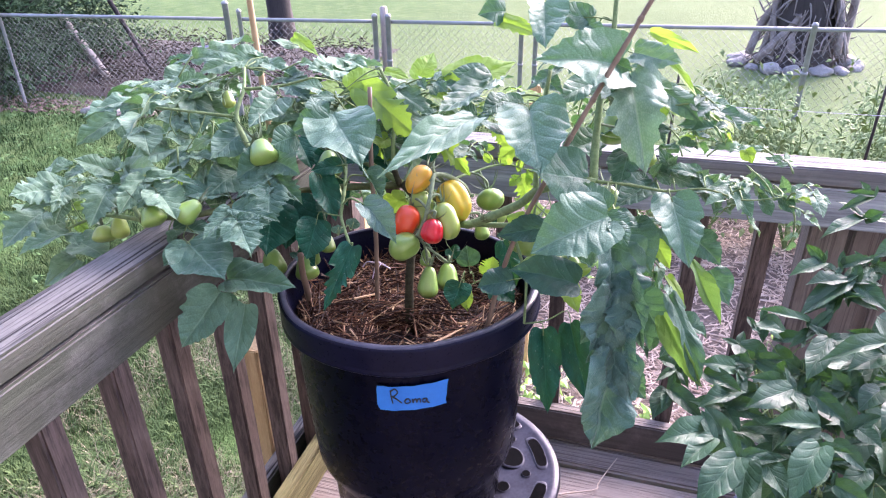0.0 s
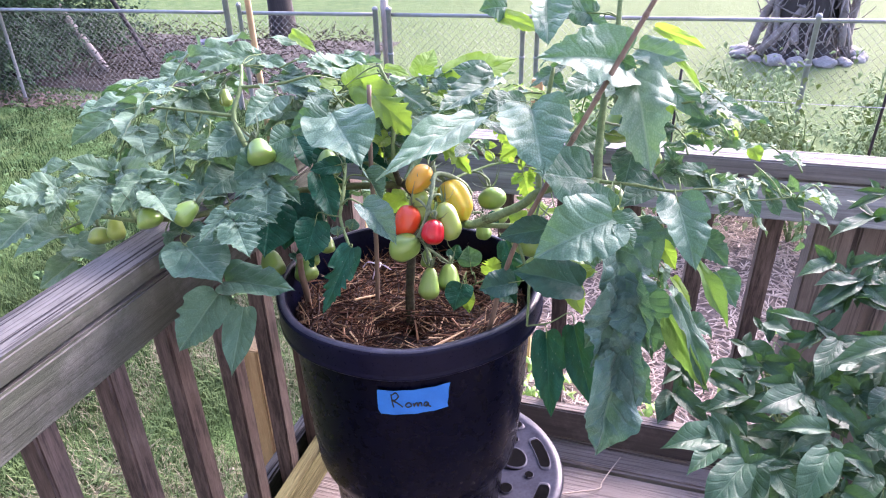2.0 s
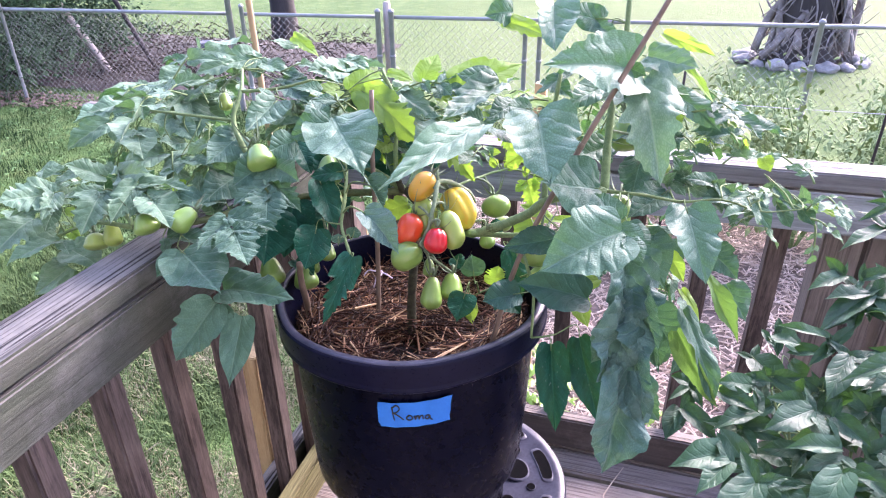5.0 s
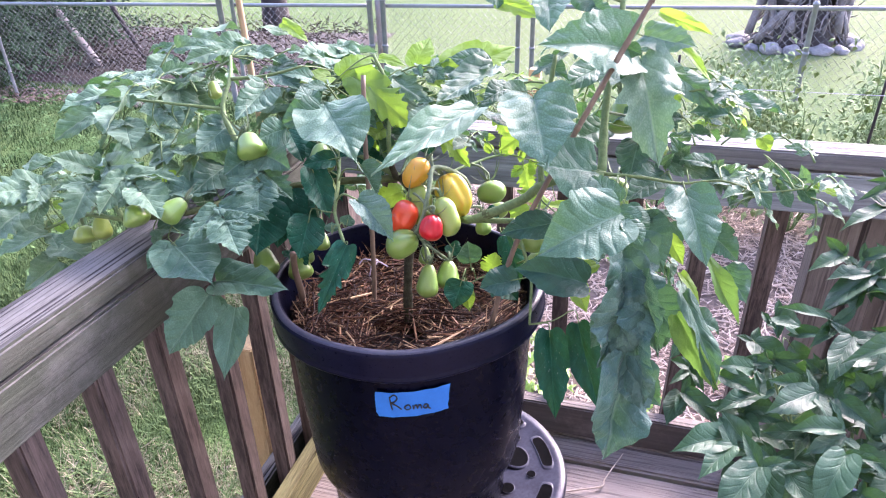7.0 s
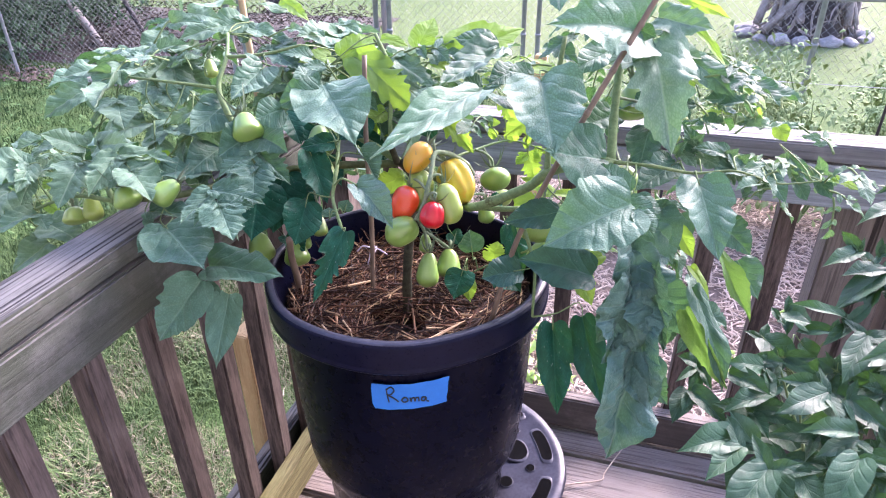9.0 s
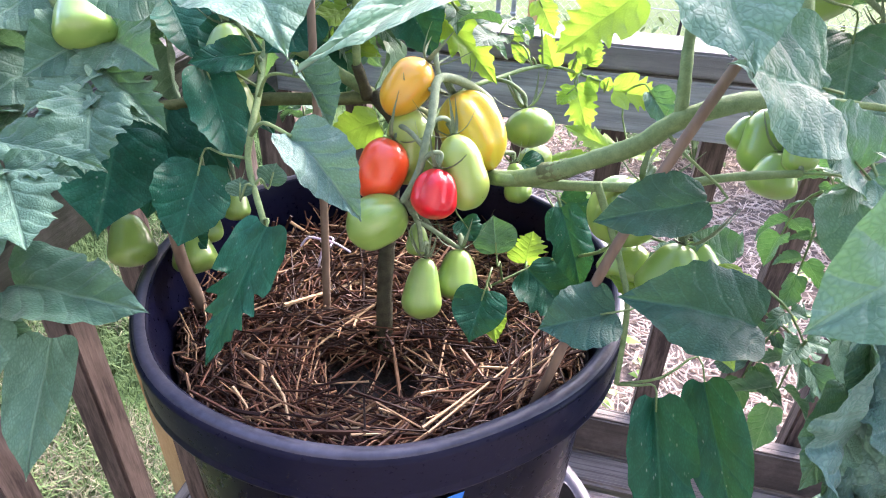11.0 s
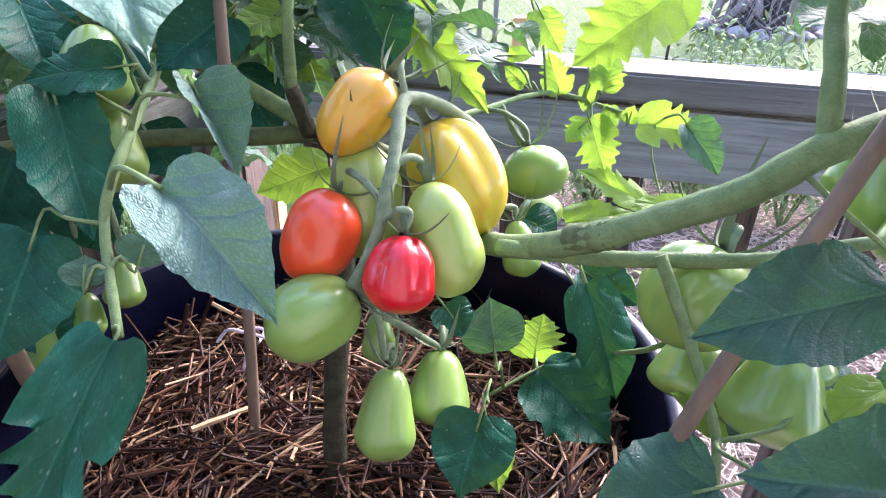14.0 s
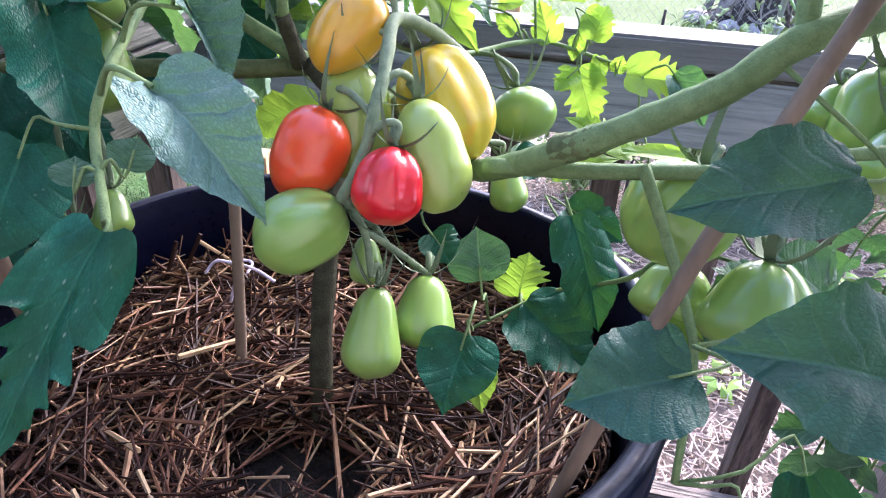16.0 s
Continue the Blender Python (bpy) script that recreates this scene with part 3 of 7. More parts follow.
def slot(r0, r1, span, square=0.5):
    """A window on the wheel face: a rounded lip round a near-black sheet that paints its depth; square 0.5 is a rounded
    block, 1 an oval.
    """
    bm = bmesh.new()
    outer, inner, floor = [], [], []
    steps = 28
    for k in range(steps):
        t = 2 * math.pi * k / steps
        c, s_ = math.cos(t), math.sin(t)
        ca, sa = math.copysign(abs(c) ** square, c), math.copysign(abs(s_) ** square, s_)
        for ring, grow, z in ((outer, 1.1, 0.0008), (inner, 0.97, 0.003), (floor, 0.8, 0.0006)):
            r = (r0 + r1) / 2 + (r1 - r0) / 2 * ca * grow
            a = span / 2 * sa * grow
            ring.append(bm.verts.new((r * math.cos(a), r * math.sin(a), z)))
    for a, b in ((outer, inner), (inner, floor)):
        for k in range(steps):
            bm.faces.new((a[k], a[(k + 1) % steps], b[(k + 1) % steps], b[k]))
    lip = mesh_of("window", bm, ALLOY)
    # flat black sheet just above the face, painting the dark of a hole
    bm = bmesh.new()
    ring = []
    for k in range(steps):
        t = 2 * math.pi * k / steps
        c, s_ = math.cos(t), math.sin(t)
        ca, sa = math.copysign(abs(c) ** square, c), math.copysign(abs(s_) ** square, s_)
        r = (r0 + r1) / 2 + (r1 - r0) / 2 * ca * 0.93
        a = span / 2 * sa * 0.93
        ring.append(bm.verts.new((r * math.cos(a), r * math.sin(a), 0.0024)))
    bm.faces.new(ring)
    return lip, mesh_of("opening", bm, HOLE_SHADE, False)


SLOT, OVAL, LUG, DOT = slot(0.17, 0.196, radians(27)), slot(0.098, 0.15, radians(26), 0.9), slot(0.098, 0.124, radians(14), 1.0), slot(0.14, 0.158, radians(7), 1.0)
for k in range(9):
    for name, (lip, gap), turn, z in (("window", SLOT, 40 * k + 27.6, WZ - 0.0045), ("window", OVAL, 40 * k + 28.3, WZ - 0.008) if k % 9 < 8 else ("bolt_hole", LUG, 40 * k + 28.3, WZ - 0.01), ("bolt_hole", DOT, 40 * k + 7.8, WZ - 0.0062)):
        w = put_part(name, lip, wheel, m=pose(0, 0, z, 0, 0, turn))
        put_part("opening", gap, w, "near-black sheet painted as an opening")
bm = lathe([(0.028, 0.0), (0.03, 0.012), (0.024, 0.016), (0.0001, 0.016)], 24)
part("hub_cap", bm, ALLOY, wheel, m=pose(0, 0, WZ - 0.032))

POT_AT, POT_TURN = (-0.345, 0.966), 17.5
pot = thing("plant_pot", "large black plastic nursery pot with rolled rim", "pot", at=(*POT_AT, 0), turn=POT_TURN)
RIM = 0.824


def oval(a, z):
    return 1.0 - 0.045 * math.sin(a) ** 2 + 0.01 * math.sin(3 * a + 1) + 0.006 * math.sin(7 * a)


bm = lathe([(0.0001, 0.36), (0.155, 0.355), (0.163, 0.362), (0.166, 0.43), (0.172, 0.449), (0.187, 0.478), (0.19, 0.49), (0.199, 0.62), (0.2045, 0.77), (0.205, 0.782)], 72, oval)
body = part("body", bm, POT, pot)
bm = lathe([(0.2045, 0.7825), (0.2046, 0.778), (0.2195, 0.7755), (0.2225, 0.7762), (0.2242, 0.7785), (0.2242, 0.781), (0.2225, 0.7838), (0.2222, 0.786), (0.2245, RIM - 0.005), (0.224, RIM - 0.003), (0.2215, RIM - 0.0005), (0.22, RIM), (0.211, RIM + 0.0005), (0.2095, RIM), (0.2085, RIM - 0.002), (0.203, 0.78), (0.199, 0.70)], 96, oval)
part("rim", bm, RIM_POT, pot, "rolled black rim")
# separate top band, coloured paler to carry the sheen of the sky
bm = lathe([(0.2105, RIM - 0.001), (0.211, RIM + 0.0014), (0.219, RIM + 0.0012), (0.2213, RIM - 0.0004), (0.2218, RIM - 0.0025)], 96, oval)
part("rim_top", bm, DUSTY_SHEEN, pot, "dusty worn upper edge with painted sky sheen")
label = part("tape_label", bmesh.new(), TAPE, pot, "torn strip of blue tape")
bm = bmesh.new()
NA, NZ = 24, 5
a0, a1 = radians(-102.8), radians(-72.0)
rows = []
for i in range(NA + 1):
    a = a0 + (a1 - a0) * i / NA
    tear = 0.0035 * rnd.uniform(-1, 1) if i in (0, NA) else 0.0
    row = []
    for k in range(NZ + 1):
        z = 0.702 + 0.047 * k / NZ + 0.0005 * math.sin(i * 0.9) + 0.004 * i / NA - 0.002
        da = (rnd.uniform(-0.012, 0.012) if i in (0, NA) else 0)
        rr = (0.1995 + (z - 0.6) * 0.041) * oval(a, z) + 0.0022
        row.append(bm.verts.new((rr * math.cos(a + da), rr * math.sin(a + da), z)))
    rows.append(row)
for p, q in zip(rows, rows[1:]):
    for k in range(NZ):
        bm.faces.new((p[k], q[k], q[k + 1], p[k + 1]))
bm.to_mesh(label.data)
bm.free()
# the word on the tape, drawn with a marker: each stroke is a thin bead that follows the tape
def on_tape(u, v):
    a = a0 + (a1 - a0) * u
    z = 0.702 + 0.047 * v
    rr = (0.1995 + (z - 0.6) * 0.041) * oval(a, z) + 0.0032
    return Vector((rr * math.cos(a), rr * math.sin(a), z))


for stroke in (
    [(0.19, 0.82), (0.2, 0.5), (0.215, 0.3)],
    [(0.19, 0.78), (0.25, 0.9), (0.29, 0.76), (0.24, 0.6), (0.21, 0.58), (0.28, 0.46), (0.34, 0.32)],
    [(0.42, 0.5), (0.38, 0.4), (0.41, 0.3), (0.46, 0.36), (0.44, 0.48), (0.41, 0.49)],
    [(0.49, 0.46), (0.5, 0.32), (0.51, 0.42), (0.54, 0.46), (0.55, 0.32), (0.565, 0.43), (0.595, 0.45), (0.605, 0.31)],
    [(0.69, 0.44), (0.65, 0.44), (0.635, 0.34), (0.67, 0.29), (0.695, 0.42), (0.7, 0.3), (0.73, 0.24)],
):
    tube("letter", [on_tape(u, v) for u, v in stroke], 0.0011, 0.0011, INK, label, "handwritten black letter of the word Roma", 6, 5)

soil = thing("soil", "dark potting soil inside the pot", "soil", at=(*POT_AT, 0), turn=POT_TURN)
bm = bmesh.new()
rings = []
for i in range(14):
    r = 0.198 * i / 13 if i else 0.0004
    rings.append([bm.verts.new((r * math.cos(6.2832 * k / 48) * oval(6.2832 * k / 48, 0), r * math.sin(6.2832 * k / 48) * oval(6.2832 * k / 48, 0), 0.725 + 0.03 * (i / 13) ** 3 + 0.012 * noise.noise(Vector((r * 30 * math.cos(k * 0.131), r * 30 * math.sin(k * 0.131), 0))))) for k in range(48)])
for a, b in zip(rings, rings[1:]):
    for k in range(48):
        bm.faces.new((a[k], a[(k + 1) % 48], b[(k + 1) % 48], b[k]))
part("surface", bm, SOIL, soil)


def straw_heap(name, label, mat, count, spot, size, seed, thick=0.0014, lift=0.02, slope=0.25, inside=None):
    r = random.Random(seed)
    h = Heap()
    for _ in range(count):
        c, a = spot(r), r.uniform(0, 6.2832)
        ln = size * (0.2 + 0.8 * r.random() ** 1.7)
        d = Vector((math.cos(a), math.sin(a), r.uniform(-slope, slope))).normalized() * ln / 2
        c = c + Vector((0, 0, r.uniform(0, lift)))
        if inside and not all(inside(c + d * k) for k in (-1, 0, 1)):
            d = Vector((d.y, -d.x, d.z)) * 0.6
            if not all(inside(c + d * k) for k in (-1, 0, 1)):
                continue
        bend = Vector((r.uniform(-1, 1), r.uniform(-1, 1), r.uniform(-0.3, 0.6))) * ln * 0.06
        h.tube([c - d, c + bend, c + d], thick * r.choice((0.5, 0.7, 0.9, 1.2, 1.7)), thick * r.uniform(0.4, 1.1), 5)
    return tagged(new(name, h.mesh(name, mat)), label, "straw", kind="stuff")


HOLLOW = (-0.338, 0.903)


def straw_bed(x, y):
    """Height of the mulch: banked up at the wall, most of all round the cane, sunk to bare soil in one hollow at the front."""
    q = math.hypot(x - POT_AT[0], y - POT_AT[1]) / 0.19
    d = math.hypot((x - HOLLOW[0]) / 0.062, (y - HOLLOW[1]) / 0.036)
    return 0.737 + 0.022 * q ** 3 + 0.012 * noise.noise(Vector((x * 14, y * 14, 2))) - 0.022 * math.exp(-d * d) + 0.042 * math.exp(-((x + 0.182) ** 2 + (y - 0.872) ** 2) / 0.0026)


def in_pot(r):
    while True:
        a, q = r.uniform(0, 6.2832), 0.192 * math.sqrt(r.random())
        v = pose(*POT_AT, 0, 0, 0, POT_TURN) @ Vector((q * math.cos(a), q * math.sin(a) * 0.95, 0))
        if math.hypot((v.x - HOLLOW[0]) / 0.062, (v.y - HOLLOW[1]) / 0.036) > 1 or r.random() > 0.96:
            v.z = straw_bed(v.x, v.y) - 0.006
            return v


def inside_pot(v):
    q = pose(*POT_AT, 0, 0, 0, POT_TURN).inverted() @ v
    return math.hypot(q.x / 0.196, q.y / 0.186) < 1 and math.hypot((v.x - HOLLOW[0]) / 0.043, (v.y - HOLLOW[1]) / 0.023) > 1


straw_heap("straw", "brown broken straw mulch on the potting soil", STRAW, 6000, in_pot, 0.15, 11, 0.0009, 0.028, 0.5, inside_pot)
straw_heap("straw", "long broken straws lying on the mulch", STRAW, 520, lambda r: in_pot(r) + Vector((0, 0, 0.016)), 0.24, 12, 0.00125, 0.014, 0.25, inside_pot)


def at_wall(r):
    a = r.uniform(1.7, 3.6)
    return pose(*POT_AT, 0, 0, 0, POT_TURN) @ Vector((0.172 * math.cos(a), 0.162 * math.sin(a), 0.755))


straw_heap("straw", "long straws standing against the pot wall", STRAW, 110, at_wall, 0.12, 45, 0.0011, 0.02, 2.5, inside_pot)

# ---- tomato plant ----
def leaf_mesh(name, mat, seed, lobes=3, notch=0.3, fold=0.25, droop=0.35, crinkle=0.03, belly=0.3, wave=0.03, rows=54, cols=7):
    """A blade one unit long and one unit wide, base at the origin, tip on +y, upper face +z: each side vein runs out into a forward-pointing tooth, some with a deep gap behind, the midrib sunk, the blade puffed up between the veins."""
    r = random.Random(seed)
    ph = r.uniform(0, 6.28)
    gaps = []
    for _ in range(2):
        deep = set(r.sample(range(0, 4), min(lobes, 4)))
        gaps.append([(notch * r.uniform(0.75, 1.35) * (1 - 0.12 * max(k - 1, 0)) if k - 2 in deep else r.uniform(0.02, 0.065)) if lobes else 0.0 for k in range(12)])
    twist, skew = r.uniform(-0.35, 0.35), r.uniform(-0.07, 0.07)
    power = math.log(0.5) / math.log(belly)

    def breadth(s):
        return max(math.sin(math.pi * min(max(s, 0.004), 0.998) ** power), 0.001) ** (0.5 + (0.55 if lobes else 0.85) * s)

    def gap_at(s, h):
        m = 0.45 * breadth(s)
        q = VEINS * (s - m * (VEIN_SLOPE - m)) + 0.35 * h - 0.5
        k, d = math.floor(q), q - math.floor(q)
        t = d / 0.34 if d < 0.34 else 1 - (d - 0.34) / 0.66
        return gaps[h][min(max(k + 2, 0), 11)], t * t * (3 - 2 * t)

    verts, faces = [], []
    for i in range(rows + 1):
        s = i / rows
        w = breadth(s)
        for k in range(-cols, cols + 1):
            a = abs(k / cols)
            h = 0 if k < 0 else 1
            depth, cut = gap_at(s, h)
            hw = 0.5 * w * (1 - min(depth * cut, 0.72) * a ** 1.5) * (1 + skew * (1 if h else -1) * (1 - s))
            x = hw * k / cols
            y = s + a ** 2 * w * ((0.06 * (1 - cut) * min(1.0, depth * 2.5) if lobes else 0.0) + (0.04 if s > belly else -0.1 * (1 - s / belly)))
            v = Vector((x + seed * 3.1, s, ph))
            q = VEINS * (y - abs(x) * (VEIN_SLOPE - abs(x))) + 0.35 * h
            puff = abs(math.sin(math.pi * (q - 0.5))) ** 0.7 * min(1.0, a * 2.6) * (1 - 0.55 * a ** 4)
            z = fold * abs(x) * (0.7 + 0.4 * math.sin(ph + 3 * s)) - droop * s * s * 0.55 + 0.3 * droop * s + twist * x * s
            z += crinkle * (0.6 * puff * (0.7 + 1.6 * noise.noise(v * 2.4)) - 0.9 * math.exp(-(a / 0.16) ** 2) + 1.1 * noise.noise(v * 6.5) + 0.6 * noise.noise(v * 13.0)) * (1 - 0.35 * s)
            z += wave * a * a * math.sin(s * 9 + ph + h * 2) * w + 0.1 * noise.noise(v * 1.7)
            verts.append((x, y, z))
    c = 2 * cols + 1
    for i in range(rows):
        for k in range(2 * cols):
            a = i * c + k
            faces.append((a, a + 1, a + c + 1, a + c))
    return raw_mesh(name, verts, faces, mat, True)


BLADES = {
    "L": [leaf_mesh("leaf", LEAF, s, s % 3, 0.22, 0.06 + 0.15 * (s % 3), 0.15 + 0.2 * (s % 4), 0.032, 0.31 + 0.03 * (s % 2), 0.08) for s in range(9)],
    "C": [leaf_mesh("leaf", LEAF, s + 20, 3 + s % 2, 0.34, 0.1 + 0.14 * (s % 3), 0.2 + 0.18 * (s % 4), 0.04, 0.34, 0.09) for s in range(6)],
    "D": [leaf_mesh("leaf", OLD_SHADED_LEAF, s, s % 3, 0.2, 0.06 + 0.13 * (s % 3), 0.12 + 0.16 * (s % 4), 0.024, 0.32 + 0.03 * (s % 2), 0.06) for s in range(9)],
    "M": [leaf_mesh("leaf", OLD_SHADED_LEAF, s + 240, 1, 0.1, 0.2, 0.25 + 0.2 * (s % 2), 0.016, 0.36, 0.08) for s in range(3)],
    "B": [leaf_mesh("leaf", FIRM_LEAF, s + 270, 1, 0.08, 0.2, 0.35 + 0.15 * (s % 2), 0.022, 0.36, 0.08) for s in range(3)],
    "DC": [leaf_mesh("leaf", OLD_SHADED_LEAF, s + 261, 4, 0.5, 0.2, 0.5, 0.02, 0.27, 0.12) for s in range(2)],
    "OW": [leaf_mesh("leaf", DOWNY_SKYLIT, s + 250, 1, 0.1, 0.2, 0.25, 0.03, 0.4, 0.07, 30, 4) for s in range(3)],
    "H": [leaf_mesh("leaf", HERO_LEAF, s + 30, 1, 0.1, 0.95, 0.7, 0.045, 0.33, 0.05) for s in range(2)],
    "LW": [leaf_mesh("leaf", DOWNY_SKYLIT, s + 200, s % 3, 0.22, 0.06 + 0.15 * (s % 3), 0.15 + 0.2 * (s % 4), 0.034, 0.31 + 0.03 * (s % 2), 0.08) for s in range(6)],
    "CW": [leaf_mesh("leaf", DOWNY_SKYLIT, s + 220, 3 + s % 2, 0.34, 0.1 + 0.14 * (s % 3), 0.2 + 0.18 * (s % 4), 0.042, 0.34, 0.09) for s in range(4)],
    "CF": [leaf_mesh("leaf", HERO_LEAF, s + 280, 2, 0.2, 0.75, 0.5, 0.085, 0.36, 0.18) for s in range(4)],
    "O": [leaf_mesh("leaf", LEAF, s + 40, 0, 0.0, 0.15, 0.2, 0.024, 0.42, 0.05) for s in range(3)],
    "Y": [leaf_mesh("leaf", YOUNG, s + 60, 1 + s % 2, 0.24, 0.15, 0.2 + 0.1 * (s % 2), 0.022, 0.33, 0.05) for s in range(5)],
    "U": [leaf_mesh("leaf", UNDER, s + 290, 1, 0.15, 0.5, 0.4, 0.03, 0.36, 0.12) for s in range(2)],
    "YC": [leaf_mesh("leaf", YOUNG, s + 80, 4, 0.42, 0.12, 0.25, 0.022, 0.36, 0.05) for s in range(4)],
    "S": [leaf_mesh("leaf", LEAF, s + 120, 1 + s % 3, 0.28, 0.15 + 0.2 * (s % 3), 0.3 + 0.2 * (s % 3), 0.036, 0.33, 0.09, 30, 4) for s in range(9)],
    "W": [leaf_mesh("leaf", DOWNY_SKYLIT, s + 160, 1 + s % 3, 0.28, 0.15 + 0.2 * (s % 3), 0.25 + 0.2 * (s % 3), 0.036, 0.33, 0.09, 30, 4) for s in range(7)],
    "YS": [leaf_mesh("leaf", YOUNG, s + 140, 2, 0.3, 0.15, 0.3, 0.024, 0.34, 0.05, 30, 4) for s in range(4)],
    "P": [leaf_mesh("leaf", PEPPER, s + 100, 0, 0.0, 0.32, 0.45 + 0.2 * (s % 3), 0.015, 0.38, 0.06, 34, 5) for s in range(7)],
}

plant = thing("tomato_plant", "bushy potted tomato plant with ripening fruit", "tomato plant", at=(-0.338, 0.942, 0.73))
plant_inv = plant.matrix_world.inverted()
SKELETON = []


def stem(points, r0, r1, mat=None, owner=None, name="stem", label=""):
    path = [Vector(p) for p in points]
    SKELETON.extend(smooth_path(path, 5))
    o = owner or plant
    inv = plant_inv if o is plant else o.matrix_world.inverted()
    return tube(name, [inv @ p for p in path], r0, r1, mat or STEM, o, label, 9, 6, 0.06)


stem([(-0.338, 0.942, 0.725), (-0.345, 0.965, 0.8), (-0.352, 1.01, 0.87), (-0.358, 1.055, 0.92), (-0.388, 1.07, 0.95)], 0.0078, 0.0068, OLD_STEM, label="brown woody main stem")
stem([(-0.325, 1.085, 0.92), (-0.295, 1.06, 0.905), (-0.264, 1.017, 0.909), (-0.23, 0.964, 0.938), (-0.2, 0.933, 0.964), (-0.172, 0.921, 0.984), (-0.147, 0.911, 1.003), (-0.126, 0.905, 1.025), (-0.09, 0.92, 1.035), (-0.052, 0.947, 1.032)], 0.0072, 0.006)
stem([(-0.127, 0.906, 1.024), (-0.129, 0.916, 1.049), (-0.13, 0.93, 1.069), (-0.13, 0.95, 1.12), (-0.125, 0.97, 1.18)], 0.0042, 0.003)
stem([(-0.052, 0.947, 1.032), (-0.057, 1.0, 1.086), (-0.057, 1.046, 1.146), (-0.051, 1.079, 1.202), (-0.053, 1.114, 1.27)], 0.0062, 0.0034)
stem([(-0.052, 0.947, 1.032), (0.0, 0.95, 1.03), (0.05, 0.96, 1.022), (0.1, 0.965, 1.028), (0.15, 0.97, 1.015), (0.2, 0.98, 1.02)], 0.0026, 0.0008)
stem([(-0.245, 0.965, 0.935), (-0.199, 0.947, 0.946), (-0.164, 0.945, 0.951), (-0.122, 0.946, 0.957), (-0.079, 0.955, 0.967), (-0.03, 0.97, 0.97)], 0.0045, 0.003)
stem([(-0.169, 0.937, 0.957), (-0.155, 0.924, 0.931), (-0.142, 0.911, 0.905), (-0.133, 0.898, 0.879), (-0.13, 0.88, 0.82)], 0.003, 0.002)
stem([(-0.325, 1.085, 0.92), (-0.375, 1.075, 0.945), (-0.43, 1.065, 0.942), (-0.5, 1.04, 0.942), (-0.57, 0.97, 0.95), (-0.657, 0.86, 0.95), (-0.746, 0.825, 0.945)], 0.0078, 0.0045, VINE)
stem([(-0.746, 0.825, 0.945), (-0.775, 0.845, 0.965), (-0.79, 0.86, 0.99)], 0.0045, 0.003)
stem([(-0.746, 0.825, 0.945), (-0.82, 0.82, 0.945), (-0.9, 0.8, 0.914)], 0.004, 0.002)
stem([(-0.39, 1.07, 0.95), (-0.463, 1.072, 0.985), (-0.522, 1.07, 1.0), (-0.6, 1.03, 1.01)], 0.0065, 0.004)
stem([(-0.392, 1.066, 0.948), (-0.398, 1.055, 0.983)], 0.006, 0.005, OLD_STEM, label="cut stub of a side shoot")
stem([(-0.58, 0.96, 0.96), (-0.614, 0.958, 1.03), (-0.654, 0.993, 1.073), (-0.66, 1.035, 1.11), (-0.693, 1.097, 1.133)], 0.0055, 0.0025)
stem([(-0.654, 0.993, 1.073), (-0.72, 0.98, 1.08), (-0.79, 0.96, 1.09)], 0.003, 0.0018)
stem([(-0.66, 1.035, 1.11), (-0.6, 1.05, 1.115), (-0.54, 1.06, 1.13)], 0.0032, 0.002)
stem([(-0.398, 1.056, 0.98), (-0.4, 1.065, 1.03), (-0.405, 1.1, 1.08), (-0.44, 1.12, 1.14)], 0.0042, 0.0025)
stem([(-0.483, 1.047, 0.997), (-0.445, 0.955, 0.981), (-0.434, 0.918, 0.966), (-0.430, 0.903, 0.948), (-0.398, 0.861, 0.924)], 0.0032, 0.0024)
stem([(-0.434, 0.918, 0.966), (-0.412, 0.902, 0.986), (-0.387, 0.895, 0.982)], 0.0018, 0.0014)
stem([(-0.445, 0.955, 0.981), (-0.432, 0.955, 1.002), (-0.406, 0.956, 1.003)], 0.0015, 0.0011)
stem([(-0.335, 1.05, 0.93), (-0.31, 1.12, 0.945), (-0.282, 1.175, 0.944), (-0.259, 1.205, 0.946), (-0.232, 1.232, 0.943), (-0.183, 1.236, 0.931), (-0.149, 1.239, 0.924)], 0.003, 0.0014)
stem([(-0.13, 0.96, 0.95), (-0.15, 0.99, 0.87), (-0.2, 1.03, 0.82), (-0.25, 1.0, 0.8)], 0.002, 0.0012)

leaf_count = {}


class Pieces:
    """Thin stalks kept apart from one another."""

    def __init__(self):
        self.pieces = []

    def tube(self, points, r0, r1, sides=5):
        self.pieces.append(tube_data(points, r0, r1, sides))


petioles = Pieces()


